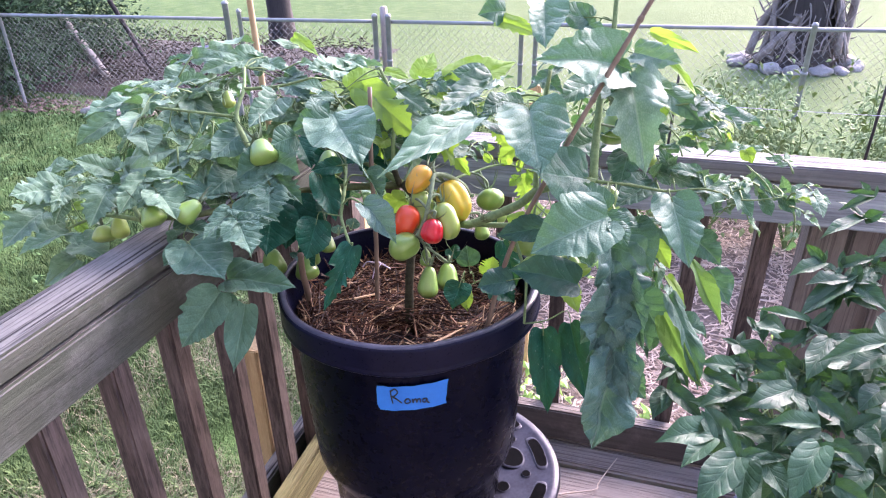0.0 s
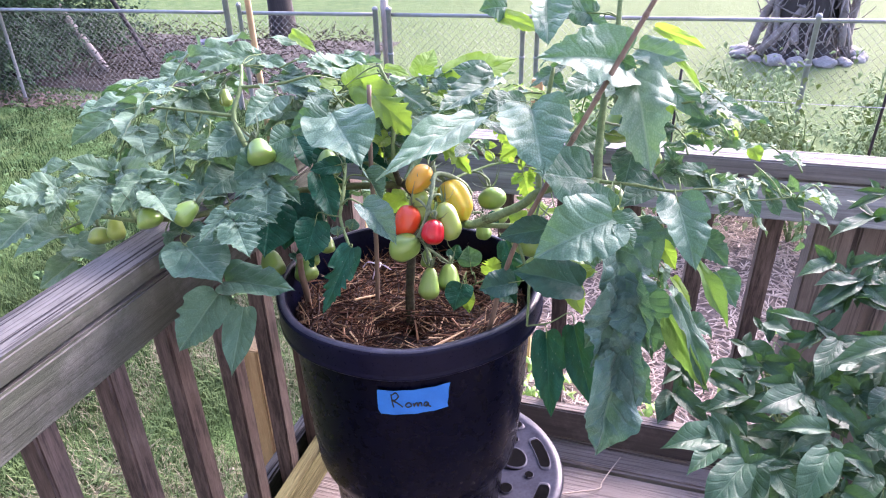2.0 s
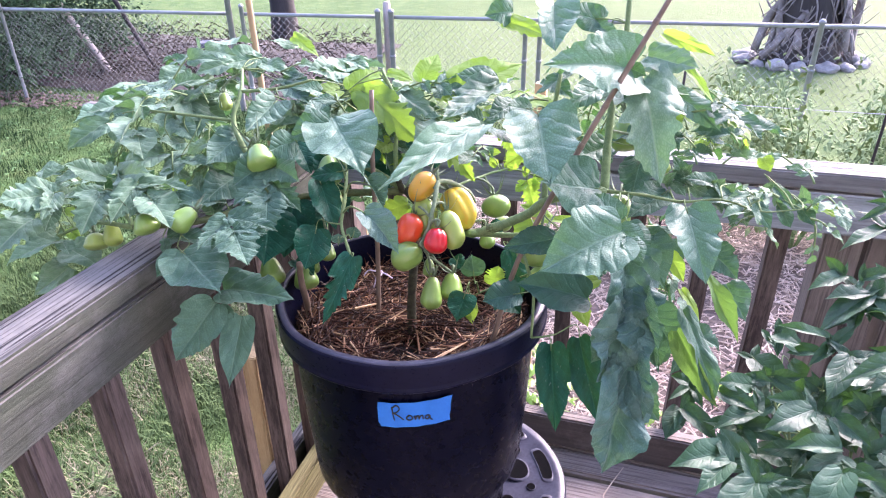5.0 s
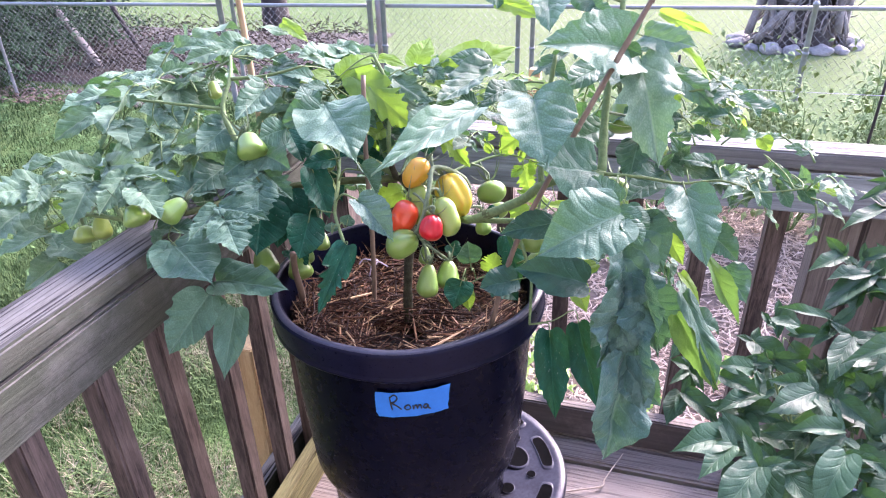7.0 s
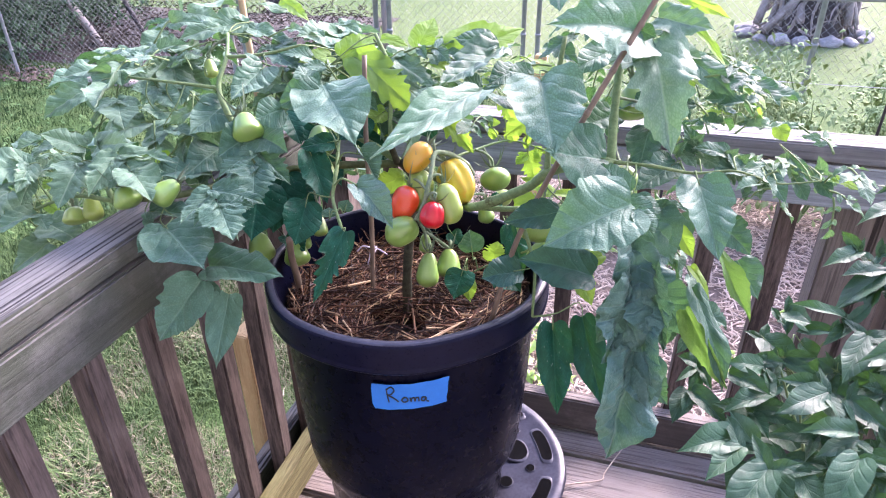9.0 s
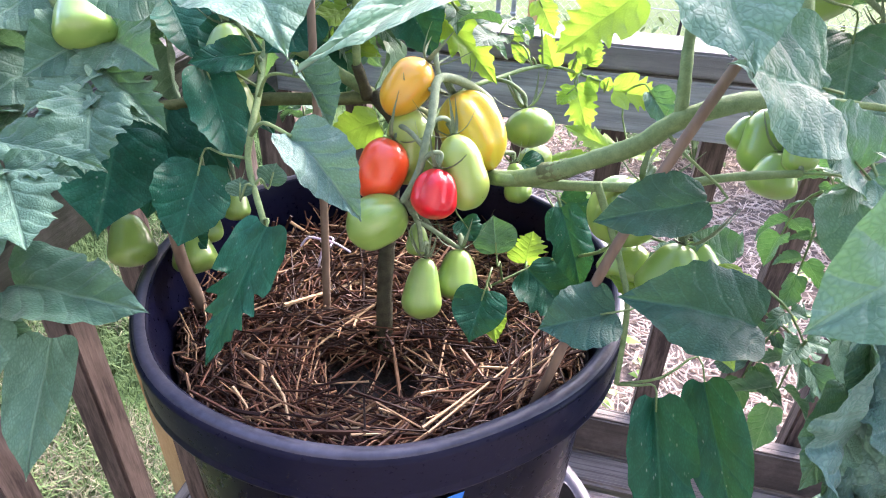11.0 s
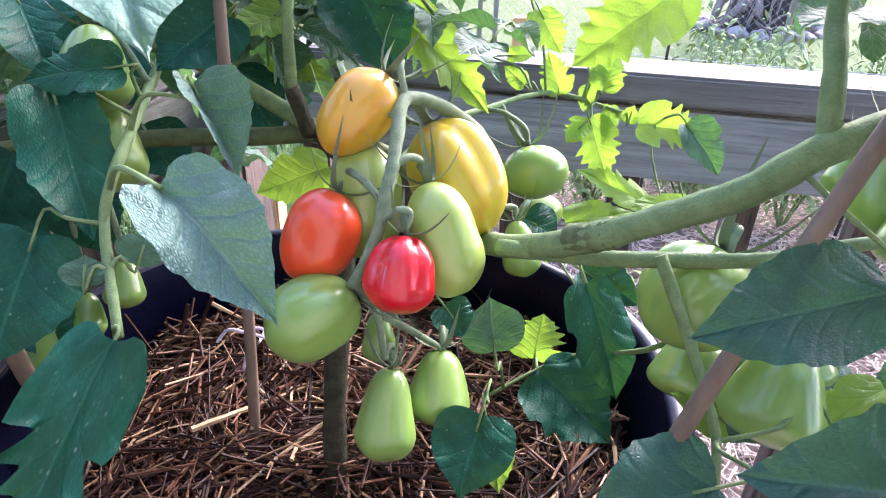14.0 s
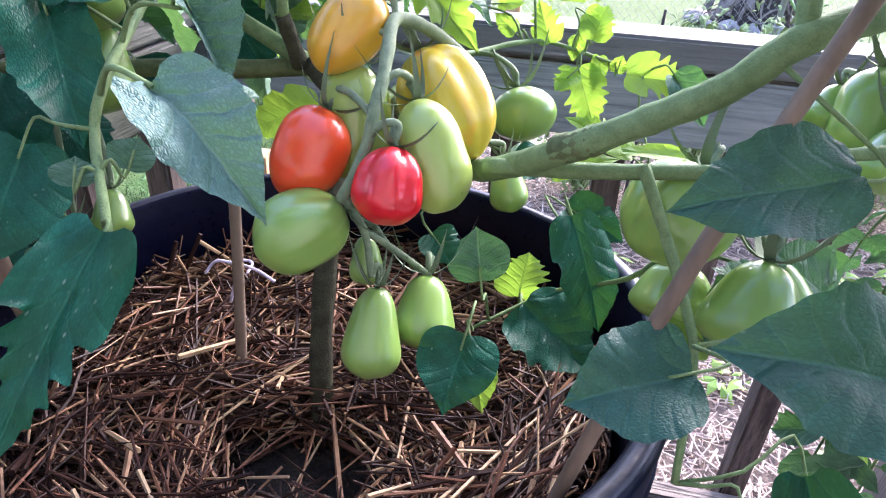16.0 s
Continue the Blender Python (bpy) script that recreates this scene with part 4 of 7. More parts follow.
def leaf(kind, base, tip, width, facing, owner=None, inv=None, stalk=True):
    b, t, up = Vector(base), Vector(tip), Vector(facing)
    y = t - b
    ln = y.length
    y = y / ln
    x = y.cross(up).normalized()
    z = x.cross(y)
    if kind in ("LW", "CW", "C") and ln > 0.08 and b.x < -0.45 and b.z > 0.96:  # a leaf of three leaflets
        r = random.Random(int(b.x * 1e4) * 3 + int(b.z * 1e4))
        c = b + y * ln * 0.26
        leaf(kind, c + y * 0.006, t, width * 0.8, facing, owner, inv, stalk)
        for sg in (-1, 1):
            q = (x * sg * r.uniform(0.75, 1.05) + y * r.uniform(0.45, 0.8) + z * r.uniform(-0.25, 0.1)).normalized() * ln * r.uniform(0.42, 0.56)
            leaf(kind, c, c + q, q.length * r.uniform(0.52, 0.66), z + x * sg * r.uniform(-0.15, 0.35), owner, inv, False)
        return
    i = leaf_count[kind] = leaf_count.get(kind, -1) + 1
    me = BLADES[kind][i % len(BLADES[kind])]
    rot = Matrix((x, y, z)).transposed().to_4x4()
    m = Matrix.Translation(b) @ rot @ Matrix.Diagonal((width, ln * 1.03, (width + ln) / 2, 1))
    put_part("leaf", me, owner or plant, m=(inv or plant_inv) @ m)
    if owner is None and ln > 0.058 and kind in ("L", "C", "LW", "CW") and not (-0.6 < t.x < -0.2 and t.y < 1.0 and t.z < 1.05):
        r = random.Random(int(b.x * 1e4) * 7 + int(b.z * 1e4))
        for sg in (-1, 1):
            if r.random() < 0.75:
                q = (x * sg * r.uniform(0.7, 1.0) + y * r.uniform(0.0, 0.6) + z * r.uniform(-0.25, 0.15)).normalized()
                small = ln * r.uniform(0.26, 0.44)
                leaf("OW" if kind in ("LW", "CW") else "O", b + q * 0.007, b + q * (0.007 + small), small * r.uniform(0.6, 0.8), z + x * sg * r.uniform(-0.3, 0.3), stalk=False)
    if SKELETON and stalk:
        q = min(SKELETON, key=lambda p: (p - b).length_squared)
        d = (q - b).length
        if 0.01 < d < (0.08 if owner is None else 0.07):
            if kind in ("S", "W"):
                if d < 0.05:
                    petioles.tube([b, (b + q) / 2, q], 0.0006, 0.0009, 5)
                return
            petioles.tube(smooth_path([b + y * 0.01, b - y * min(0.02, d * 0.3), (b + q) / 2 + Vector((0, 0, 0.006)), q], 3), 0.0007, 0.0013, 5)


leaf("LW", (-0.842, 1.032, 1.104), (-0.892, 0.985, 1.111), 0.040, (0.48, -0.40, 0.78))
leaf("LW", (-0.848, 0.987, 1.067), (-0.853, 0.996, 1.109), 0.062, (0.37, -0.90, 0.24))
leaf("LW", (-0.818, 1.029, 1.083), (-0.830, 1.008, 1.074), 0.036, (0.56, -0.58, 0.60))
leaf("LW", (-0.811, 1.044, 1.064), (-0.798, 1.079, 1.099), 0.059, (0.41, -0.72, 0.57))
leaf("LW", (-0.821, 1.136, 1.128), (-0.849, 1.062, 1.096), 0.063, (0.38, -0.48, 0.79))
leaf("LW", (-0.746, 1.162, 1.132), (-0.802, 1.113, 1.119), 0.054, (0.26, -0.51, 0.82))
leaf("LW", (-0.861, 0.948, 1.070), (-0.908, 0.892, 1.039), 0.045, (0.30, -0.64, 0.70))
leaf("O", (-0.838, 0.954, 1.067), (-0.855, 0.957, 1.082), 0.025, (0.48, -0.58, 0.66))
leaf("LW", (-0.834, 0.974, 1.059), (-0.776, 0.908, 1.033), 0.070, (0.09, -0.29, 0.95))
leaf("LW", (-0.787, 1.016, 1.063), (-0.813, 0.982, 1.061), 0.034, (0.49, -0.42, 0.77))
leaf("LW", (-0.795, 1.016, 1.068), (-0.725, 0.976, 1.041), 0.050, (0.11, -0.42, 0.90))
leaf("LW", (-0.777, 1.051, 1.079), (-0.733, 0.997, 1.041), 0.060, (0.42, -0.27, 0.87))
leaf("LW", (-0.781, 1.072, 1.076), (-0.709, 1.047, 1.053), 0.048, (0.15, -0.40, 0.90))
leaf("LW", (-0.750, 0.985, 1.030), (-0.767, 0.941, 1.044), 0.038, (0.63, 0.00, 0.78))
leaf("LW", (-0.768, 0.952, 1.024), (-0.795, 0.882, 1.019), 0.051, (0.44, -0.23, 0.87))
leaf("LW", (-0.772, 0.948, 1.018), (-0.652, 0.917, 1.022), 0.049, (-0.09, -0.22, 0.97))
leaf("LW", (-0.824, 0.875, 1.002), (-0.865, 0.843, 1.032), 0.039, (0.72, -0.35, 0.61))
leaf("CW", (-0.864, 0.842, 0.987), (-0.911, 0.752, 1.001), 0.083, (0.53, -0.15, 0.83))
leaf("LW", (-0.865, 0.830, 0.967), (-0.909, 0.762, 0.976), 0.039, (0.36, -0.11, 0.93))
leaf("CW", (-0.810, 0.868, 1.003), (-0.788, 0.770, 0.963), 0.078, (0.51, -0.23, 0.83))
leaf("CW", (-0.769, 0.867, 1.020), (-0.651, 0.797, 0.976), 0.095, (0.23, -0.21, 0.95))
leaf("LW", (-0.821, 0.876, 1.002), (-0.723, 0.851, 1.029), 0.059, (-0.35, -0.64, 0.69))
leaf("CW", (-0.924, 0.812, 0.945), (-0.929, 0.730, 0.929), 0.075, (0.49, -0.20, 0.85))
leaf("O", (-0.943, 0.835, 0.912), (-0.937, 0.805, 0.898), 0.034, (0.47, -0.29, 0.83))
leaf("LW", (-0.873, 0.801, 0.919), (-0.886, 0.717, 0.924), 0.034, (0.21, 0.03, 0.98))
leaf("LW", (-0.883, 0.819, 0.893), (-0.809, 0.802, 0.884), 0.061, (0.05, -0.30, 0.95))
leaf("LW", (-0.894, 0.819, 0.856), (-0.927, 0.769, 0.827), 0.051, (0.29, -0.62, 0.73))
leaf("L", (-0.641, 0.799, 0.931), (-0.534, 0.731, 0.918), 0.090, (0.02, -0.15, 0.99))
leaf("O", (-0.643, 0.798, 0.930), (-0.652, 0.750, 0.914), 0.039, (0.46, -0.36, 0.81))
leaf("C", (-0.596, 0.848, 0.994), (-0.504, 0.761, 0.954), 0.094, (0.24, -0.18, 0.95))
leaf("L", (-0.693, 0.830, 0.932), (-0.619, 0.834, 0.939), 0.048, (-0.07, -0.34, 0.94))
leaf("L", (-0.644, 0.915, 0.971), (-0.691, 0.856, 0.978), 0.063, (0.38, -0.20, 0.90))
leaf("L", (-0.638, 0.953, 0.992), (-0.647, 0.874, 0.984), 0.060, (0.53, -0.14, 0.84))
leaf("Y", (-0.726, 0.939, 0.975), (-0.749, 0.926, 0.966), 0.023, (0.24, -0.80, 0.55))
leaf("Y", (-0.914, 0.858, 0.937), (-0.892, 0.864, 0.935), 0.021, (0.22, -0.51, 0.83))
leaf("Y", (-0.905, 0.847, 0.912), (-0.883, 0.844, 0.895), 0.021, (0.55, -0.31, 0.77))
leaf("LW", (-0.684, 1.185, 1.138), (-0.734, 1.100, 1.141), 0.066, (0.56, -0.30, 0.77))
leaf("LW", (-0.720, 1.171, 1.134), (-0.628, 1.144, 1.118), 0.053, (0.05, -0.37, 0.93))
leaf("LW", (-0.766, 1.177, 1.128), (-0.791, 1.182, 1.151), 0.030, (0.48, -0.58, 0.65))
leaf("Y", (-0.668, 1.241, 1.165), (-0.605, 1.211, 1.140), 0.029, (0.02, -0.62, 0.78))
leaf("LW", (-0.657, 1.235, 1.149), (-0.691, 1.197, 1.164), 0.025, (0.67, -0.33, 0.67))
leaf("L", (-0.651, 1.156, 1.109), (-0.582, 1.123, 1.096), 0.052, (0.01, -0.35, 0.94))
leaf("L", (-0.636, 1.132, 1.101), (-0.558, 1.079, 1.089), 0.048, (-0.11, -0.37, 0.92))
leaf("LW", (-0.541, 1.196, 1.118), (-0.581, 1.131, 1.131), 0.060, (0.59, -0.21, 0.78))
leaf("LW", (-0.575, 1.242, 1.135), (-0.501, 1.209, 1.118), 0.043, (0.02, -0.42, 0.91))
leaf("Y", (-0.524, 1.131, 1.099), (-0.560, 1.084, 1.099), 0.038, (0.46, -0.35, 0.81))
leaf("Y", (-0.496, 1.106, 1.102), (-0.454, 1.158, 1.129), 0.052, (0.41, -0.66, 0.63))
leaf("YC", (-0.478, 1.114, 1.105), (-0.351, 1.042, 1.053), 0.067, (0.01, -0.58, 0.82))
leaf("CW", (-0.464, 1.160, 1.115), (-0.331, 1.093, 1.068), 0.056, (0.14, -0.37, 0.92))
leaf("Y", (-0.462, 1.197, 1.117), (-0.411, 1.185, 1.110), 0.028, (-0.01, -0.52, 0.85))
leaf("L", (-0.473, 0.991, 1.094), (-0.390, 0.902, 1.049), 0.112, (0.04, -0.42, 0.91))
leaf("L", (-0.476, 0.983, 1.082), (-0.520, 0.941, 1.074), 0.056, (0.52, -0.65, 0.54))
leaf("O", (-0.495, 1.000, 1.081), (-0.524, 1.019, 1.111), 0.039, (0.37, -0.58, 0.72))
leaf("L", (-0.591, 1.028, 1.101), (-0.596, 0.940, 1.075), 0.053, (0.64, -0.25, 0.72))
leaf("O", (-0.514, 0.939, 1.067), (-0.532, 0.896, 1.065), 0.046, (0.72, -0.33, 0.61))
leaf("L", (-0.641, 0.985, 1.053), (-0.656, 0.907, 1.027), 0.060, (0.45, -0.36, 0.82))
leaf("C", (-0.568, 0.945, 1.023), (-0.517, 0.835, 0.967), 0.095, (0.27, -0.33, 0.90))
leaf("L", (-0.571, 0.944, 1.024), (-0.592, 0.884, 1.013), 0.059, (0.58, -0.34, 0.74))
leaf("L", (-0.568, 0.945, 1.024), (-0.503, 0.914, 1.015), 0.063, (-0.12, -0.50, 0.86))
leaf("L", (-0.215, 0.899, 1.124), (-0.273, 0.713, 1.120), 0.046, (0.39, -0.14, 0.91))
leaf("Y", (-0.428, 1.117, 1.018), (-0.444, 1.071, 1.008), 0.033, (0.49, -0.34, 0.80))
leaf("O", (-0.412, 0.899, 0.937), (-0.409, 0.908, 0.951), 0.023, (0.32, -0.83, 0.46))
leaf("L", (-0.590, 0.807, 0.872), (-0.467, 0.797, 0.882), 0.067, (-0.10, -0.36, 0.93))
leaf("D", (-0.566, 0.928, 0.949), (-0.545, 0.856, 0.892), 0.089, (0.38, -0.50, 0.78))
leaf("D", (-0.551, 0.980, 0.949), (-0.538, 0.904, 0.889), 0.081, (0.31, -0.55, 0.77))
leaf("L", (-0.584, 0.780, 0.863), (-0.618, 0.711, 0.802), 0.070, (0.33, -0.71, 0.62))
leaf("L", (-0.551, 0.789, 0.840), (-0.540, 0.717, 0.767), 0.049, (0.36, -0.64, 0.68))
leaf("Y", (-0.324, 1.142, 1.110), (-0.222, 1.216, 1.142), 0.073, (0.29, -0.69, 0.66))
leaf("Y", (-0.337, 1.198, 1.112), (-0.377, 1.151, 1.113), 0.035, (0.50, -0.41, 0.76))
leaf("Y", (-0.381, 1.149, 1.114), (-0.367, 1.200, 1.155), 0.044, (0.34, -0.64, 0.69))
leaf("L", (-0.223, 1.125, 1.235), (-0.253, 1.092, 1.237), 0.050, (0.67, -0.58, 0.46))
leaf("Y", (-0.233, 1.115, 1.224), (-0.159, 1.083, 1.209), 0.033, (-0.15, -0.68, 0.72))
leaf("L", (-0.157, 1.098, 1.255), (-0.137, 0.994, 1.207), 0.062, (0.25, -0.37, 0.90))
leaf("L", (-0.085, 1.106, 1.228), (-0.135, 1.076, 1.247), 0.046, (0.58, -0.67, 0.47))
leaf("L", (-0.102, 1.099, 1.226), (-0.062, 1.082, 1.215), 0.027, (-0.11, -0.71, 0.70))
leaf("L", (-0.032, 1.016, 1.185), (-0.125, 0.882, 1.212), 0.087, (0.60, -0.66, 0.40))
leaf("C", (-0.227, 1.073, 1.145), (-0.279, 0.946, 1.117), 0.061, (0.26, -0.31, 0.91))
leaf("O", (-0.233, 0.990, 1.104), (-0.253, 0.965, 1.115), 0.034, (0.79, -0.46, 0.40))
leaf("L", (-0.192, 1.014, 1.125), (-0.218, 0.967, 1.119), 0.039, (0.42, -0.34, 0.84))
leaf("O", (-0.165, 0.998, 1.123), (-0.194, 0.971, 1.134), 0.033, (0.66, -0.47, 0.59))
leaf("L", (-0.146, 0.930, 1.140), (-0.110, 0.824, 1.088), 0.099, (0.08, -0.33, 0.94))
leaf("L", (-0.160, 1.074, 1.150), (-0.115, 1.044, 1.133), 0.035, (-0.07, -0.57, 0.82))
leaf("L", (-0.074, 1.119, 1.138), (-0.122, 1.046, 1.120), 0.046, (0.36, -0.44, 0.82))
leaf("O", (-0.042, 1.012, 1.185), (-0.018, 0.993, 1.180), 0.021, (-0.38, -0.65, 0.66))
leaf("LW", (-0.018, 1.070, 1.189), (0.044, 1.008, 1.191), 0.049, (-0.48, -0.46, 0.75))
leaf("CW", (-0.021, 1.031, 1.165), (0.014, 0.884, 1.093), 0.087, (-0.06, -0.45, 0.89))
leaf("L", (0.025, 1.036, 1.146), (0.082, 0.992, 1.119), 0.040, (-0.21, -0.69, 0.69))
leaf("Y", (0.000, 1.157, 1.207), (0.074, 1.132, 1.183), 0.022, (-0.04, -0.75, 0.66))
leaf("Y", (0.034, 1.145, 1.167), (0.082, 1.100, 1.122), 0.018, (0.08, -0.66, 0.75))
leaf("L", (-0.064, 1.095, 1.046), (-0.111, 1.030, 1.043), 0.052, (0.46, -0.37, 0.81))
leaf("L", (-0.055, 0.890, 1.057), (-0.120, 0.820, 1.087), 0.085, (0.70, -0.40, 0.59))
leaf("L", (-0.021, 0.761, 1.062), (-0.091, 0.689, 1.048), 0.079, (0.54, -0.27, 0.80))
leaf("L", (-0.028, 0.877, 1.018), (-0.075, 0.860, 1.057), 0.049, (0.61, -0.66, 0.44))
leaf("O", (-0.026, 0.866, 1.019), (0.003, 0.833, 1.007), 0.033, (-0.16, -0.46, 0.87))
leaf("L", (-0.019, 0.897, 1.006), (0.015, 0.863, 0.990), 0.040, (0.01, -0.42, 0.91))
leaf("L", (-0.009, 1.034, 1.054), (-0.017, 0.974, 1.016), 0.052, (-0.17, -0.51, 0.84))
leaf("L", (0.029, 0.992, 1.021), (-0.015, 0.925, 1.011), 0.047, (0.24, -0.30, 0.92))
leaf("L", (-0.000, 0.954, 0.969), (0.039, 0.895, 0.926), 0.069, (-0.16, -0.65, 0.75))
leaf("CF", (-0.016, 0.871, 0.980), (0.002, 0.797, 0.912), 0.085, (0.40, -0.50, 0.75))
leaf("CF", (0.012, 0.842, 0.945), (0.034, 0.779, 0.880), 0.062, (-0.45, -0.60, 0.65))
leaf("CF", (-0.004, 0.828, 0.932), (-0.020, 0.756, 0.862), 0.078, (0.45, -0.58, 0.65))
leaf("CF", (0.006, 0.800, 0.893), (0.026, 0.735, 0.822), 0.064, (-0.40, -0.62, 0.68))
leaf("CF", (0.003, 0.778, 0.865), (-0.004, 0.697, 0.773), 0.078, (0.32, -0.64, 0.70))
leaf("S", (-0.015, 0.811, 0.913), (-0.036, 0.764, 0.882), 0.042, (0.30, -0.70, 0.60))
leaf("S", (0.014, 0.773, 0.850), (0.048, 0.746, 0.824), 0.040, (-0.25, -0.75, 0.60))
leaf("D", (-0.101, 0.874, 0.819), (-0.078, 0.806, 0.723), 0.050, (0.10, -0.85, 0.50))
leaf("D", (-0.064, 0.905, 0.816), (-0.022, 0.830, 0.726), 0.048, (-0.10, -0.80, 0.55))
leaf("L", (0.068, 0.906, 0.886), (0.128, 0.837, 0.791), 0.040, (0.45, -0.55, 0.70))
leaf("U", (0.065, 0.895, 0.859), (0.123, 0.838, 0.787), 0.031, (-0.40, -0.80, 0.40))
leaf("U", (0.093, 0.918, 0.938), (0.138, 0.865, 0.879), 0.024, (0.26, -0.61, 0.75))
leaf("L", (0.034, 0.938, 0.858), (0.071, 0.894, 0.820), 0.058, (-0.03, -0.67, 0.74))
leaf("L", (0.125, 0.959, 0.907), (0.153, 0.925, 0.872), 0.048, (0.08, -0.68, 0.73))
leaf("Y", (0.045, 0.983, 0.932), (0.069, 0.953, 0.906), 0.024, (0.07, -0.62, 0.78))
leaf("Y", (0.066, 0.937, 0.901), (0.094, 0.907, 0.874), 0.017, (0.22, -0.53, 0.82))
leaf("L", (0.053, 0.921, 1.030), (0.080, 0.823, 0.988), 0.065, (-0.06, -0.41, 0.91))
leaf("L", (0.094, 0.954, 0.959), (0.132, 0.929, 0.934), 0.042, (0.08, -0.65, 0.76))
leaf("L", (0.130, 1.032, 1.015), (0.075, 0.982, 1.020), 0.038, (0.26, -0.19, 0.95))
leaf("L", (0.144, 1.034, 1.011), (0.171, 0.992, 0.982), 0.029, (0.07, -0.54, 0.84))
leaf("O", (0.186, 1.039, 0.996), (0.199, 1.011, 0.980), 0.020, (-0.12, -0.54, 0.84))
leaf("O", (0.212, 1.049, 0.998), (0.230, 1.022, 0.981), 0.020, (-0.16, -0.60, 0.78))
leaf("Y", (0.233, 1.055, 0.997), (0.266, 1.038, 0.990), 0.014, (-0.15, -0.60, 0.78))
leaf("Y", (0.158, 1.085, 1.052), (0.169, 1.069, 1.037), 0.023, (-0.19, -0.74, 0.65))
leaf("L", (0.173, 1.051, 1.024), (0.200, 1.023, 1.001), 0.019, (0.03, -0.61, 0.79))
leaf("L", (0.097, 1.029, 1.028), (0.050, 0.989, 1.048), 0.026, (0.57, -0.28, 0.78))
leaf("L", (0.054, 1.016, 1.028), (0.034, 1.018, 1.066), 0.025, (0.44, -0.85, 0.28))
leaf("L", (-0.086, 0.970, 0.878), (-0.121, 0.920, 0.871), 0.057, (0.36, -0.37, 0.86))
leaf("L", (-0.045, 1.001, 0.867), (-0.089, 0.982, 0.901), 0.048, (0.63, -0.63, 0.46))
leaf("L", (0.047, 1.041, 0.928), (0.029, 0.978, 0.890), 0.062, (-0.07, -0.50, 0.86))
leaf("H", (-0.390, 0.897, 0.982), (-0.327, 0.873, 0.943), 0.048, (0.30, -0.42, 0.85))
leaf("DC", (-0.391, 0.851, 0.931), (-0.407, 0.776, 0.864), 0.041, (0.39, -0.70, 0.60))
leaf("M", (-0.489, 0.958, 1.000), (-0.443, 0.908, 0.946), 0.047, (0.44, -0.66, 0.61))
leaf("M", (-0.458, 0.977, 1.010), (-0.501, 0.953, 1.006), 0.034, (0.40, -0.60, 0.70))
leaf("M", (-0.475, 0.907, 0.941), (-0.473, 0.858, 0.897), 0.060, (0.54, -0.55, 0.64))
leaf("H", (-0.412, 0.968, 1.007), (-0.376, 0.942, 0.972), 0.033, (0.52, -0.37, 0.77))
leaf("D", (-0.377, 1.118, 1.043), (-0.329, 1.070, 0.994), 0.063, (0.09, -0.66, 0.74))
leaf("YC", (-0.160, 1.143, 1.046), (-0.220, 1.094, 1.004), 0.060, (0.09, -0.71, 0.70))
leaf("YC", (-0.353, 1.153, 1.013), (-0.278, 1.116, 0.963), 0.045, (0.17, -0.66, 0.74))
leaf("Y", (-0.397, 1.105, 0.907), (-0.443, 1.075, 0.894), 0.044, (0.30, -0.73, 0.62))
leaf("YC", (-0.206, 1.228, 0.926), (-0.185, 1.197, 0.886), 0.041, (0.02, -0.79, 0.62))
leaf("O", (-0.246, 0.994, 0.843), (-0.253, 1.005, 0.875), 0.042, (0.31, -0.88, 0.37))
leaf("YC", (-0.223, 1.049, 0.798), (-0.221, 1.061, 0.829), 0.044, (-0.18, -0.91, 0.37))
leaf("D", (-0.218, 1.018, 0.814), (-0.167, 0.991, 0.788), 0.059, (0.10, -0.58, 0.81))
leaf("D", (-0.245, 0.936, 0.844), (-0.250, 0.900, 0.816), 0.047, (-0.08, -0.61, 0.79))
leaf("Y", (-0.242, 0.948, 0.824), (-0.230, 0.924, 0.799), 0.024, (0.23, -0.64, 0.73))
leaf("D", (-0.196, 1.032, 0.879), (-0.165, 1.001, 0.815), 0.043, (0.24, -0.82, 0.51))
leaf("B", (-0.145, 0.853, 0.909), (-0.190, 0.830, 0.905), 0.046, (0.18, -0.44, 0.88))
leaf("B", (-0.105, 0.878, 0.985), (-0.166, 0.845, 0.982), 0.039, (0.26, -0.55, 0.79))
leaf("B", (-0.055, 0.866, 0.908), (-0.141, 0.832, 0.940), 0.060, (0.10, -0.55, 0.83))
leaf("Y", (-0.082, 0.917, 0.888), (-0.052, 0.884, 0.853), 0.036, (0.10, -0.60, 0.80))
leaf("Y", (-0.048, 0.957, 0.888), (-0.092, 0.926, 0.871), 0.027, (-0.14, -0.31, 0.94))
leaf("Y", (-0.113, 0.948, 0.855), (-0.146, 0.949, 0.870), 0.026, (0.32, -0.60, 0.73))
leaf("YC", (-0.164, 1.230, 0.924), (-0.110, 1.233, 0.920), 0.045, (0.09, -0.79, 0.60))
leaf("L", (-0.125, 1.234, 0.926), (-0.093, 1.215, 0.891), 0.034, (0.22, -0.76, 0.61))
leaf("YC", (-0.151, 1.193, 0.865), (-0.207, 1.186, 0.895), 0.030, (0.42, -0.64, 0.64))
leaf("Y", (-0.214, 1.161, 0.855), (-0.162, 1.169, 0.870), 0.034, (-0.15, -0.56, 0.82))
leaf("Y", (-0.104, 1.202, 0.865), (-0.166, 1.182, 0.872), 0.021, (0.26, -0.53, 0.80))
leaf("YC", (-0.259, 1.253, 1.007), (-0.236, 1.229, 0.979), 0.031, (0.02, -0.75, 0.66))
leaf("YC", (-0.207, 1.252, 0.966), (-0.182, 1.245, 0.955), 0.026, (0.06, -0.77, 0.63))
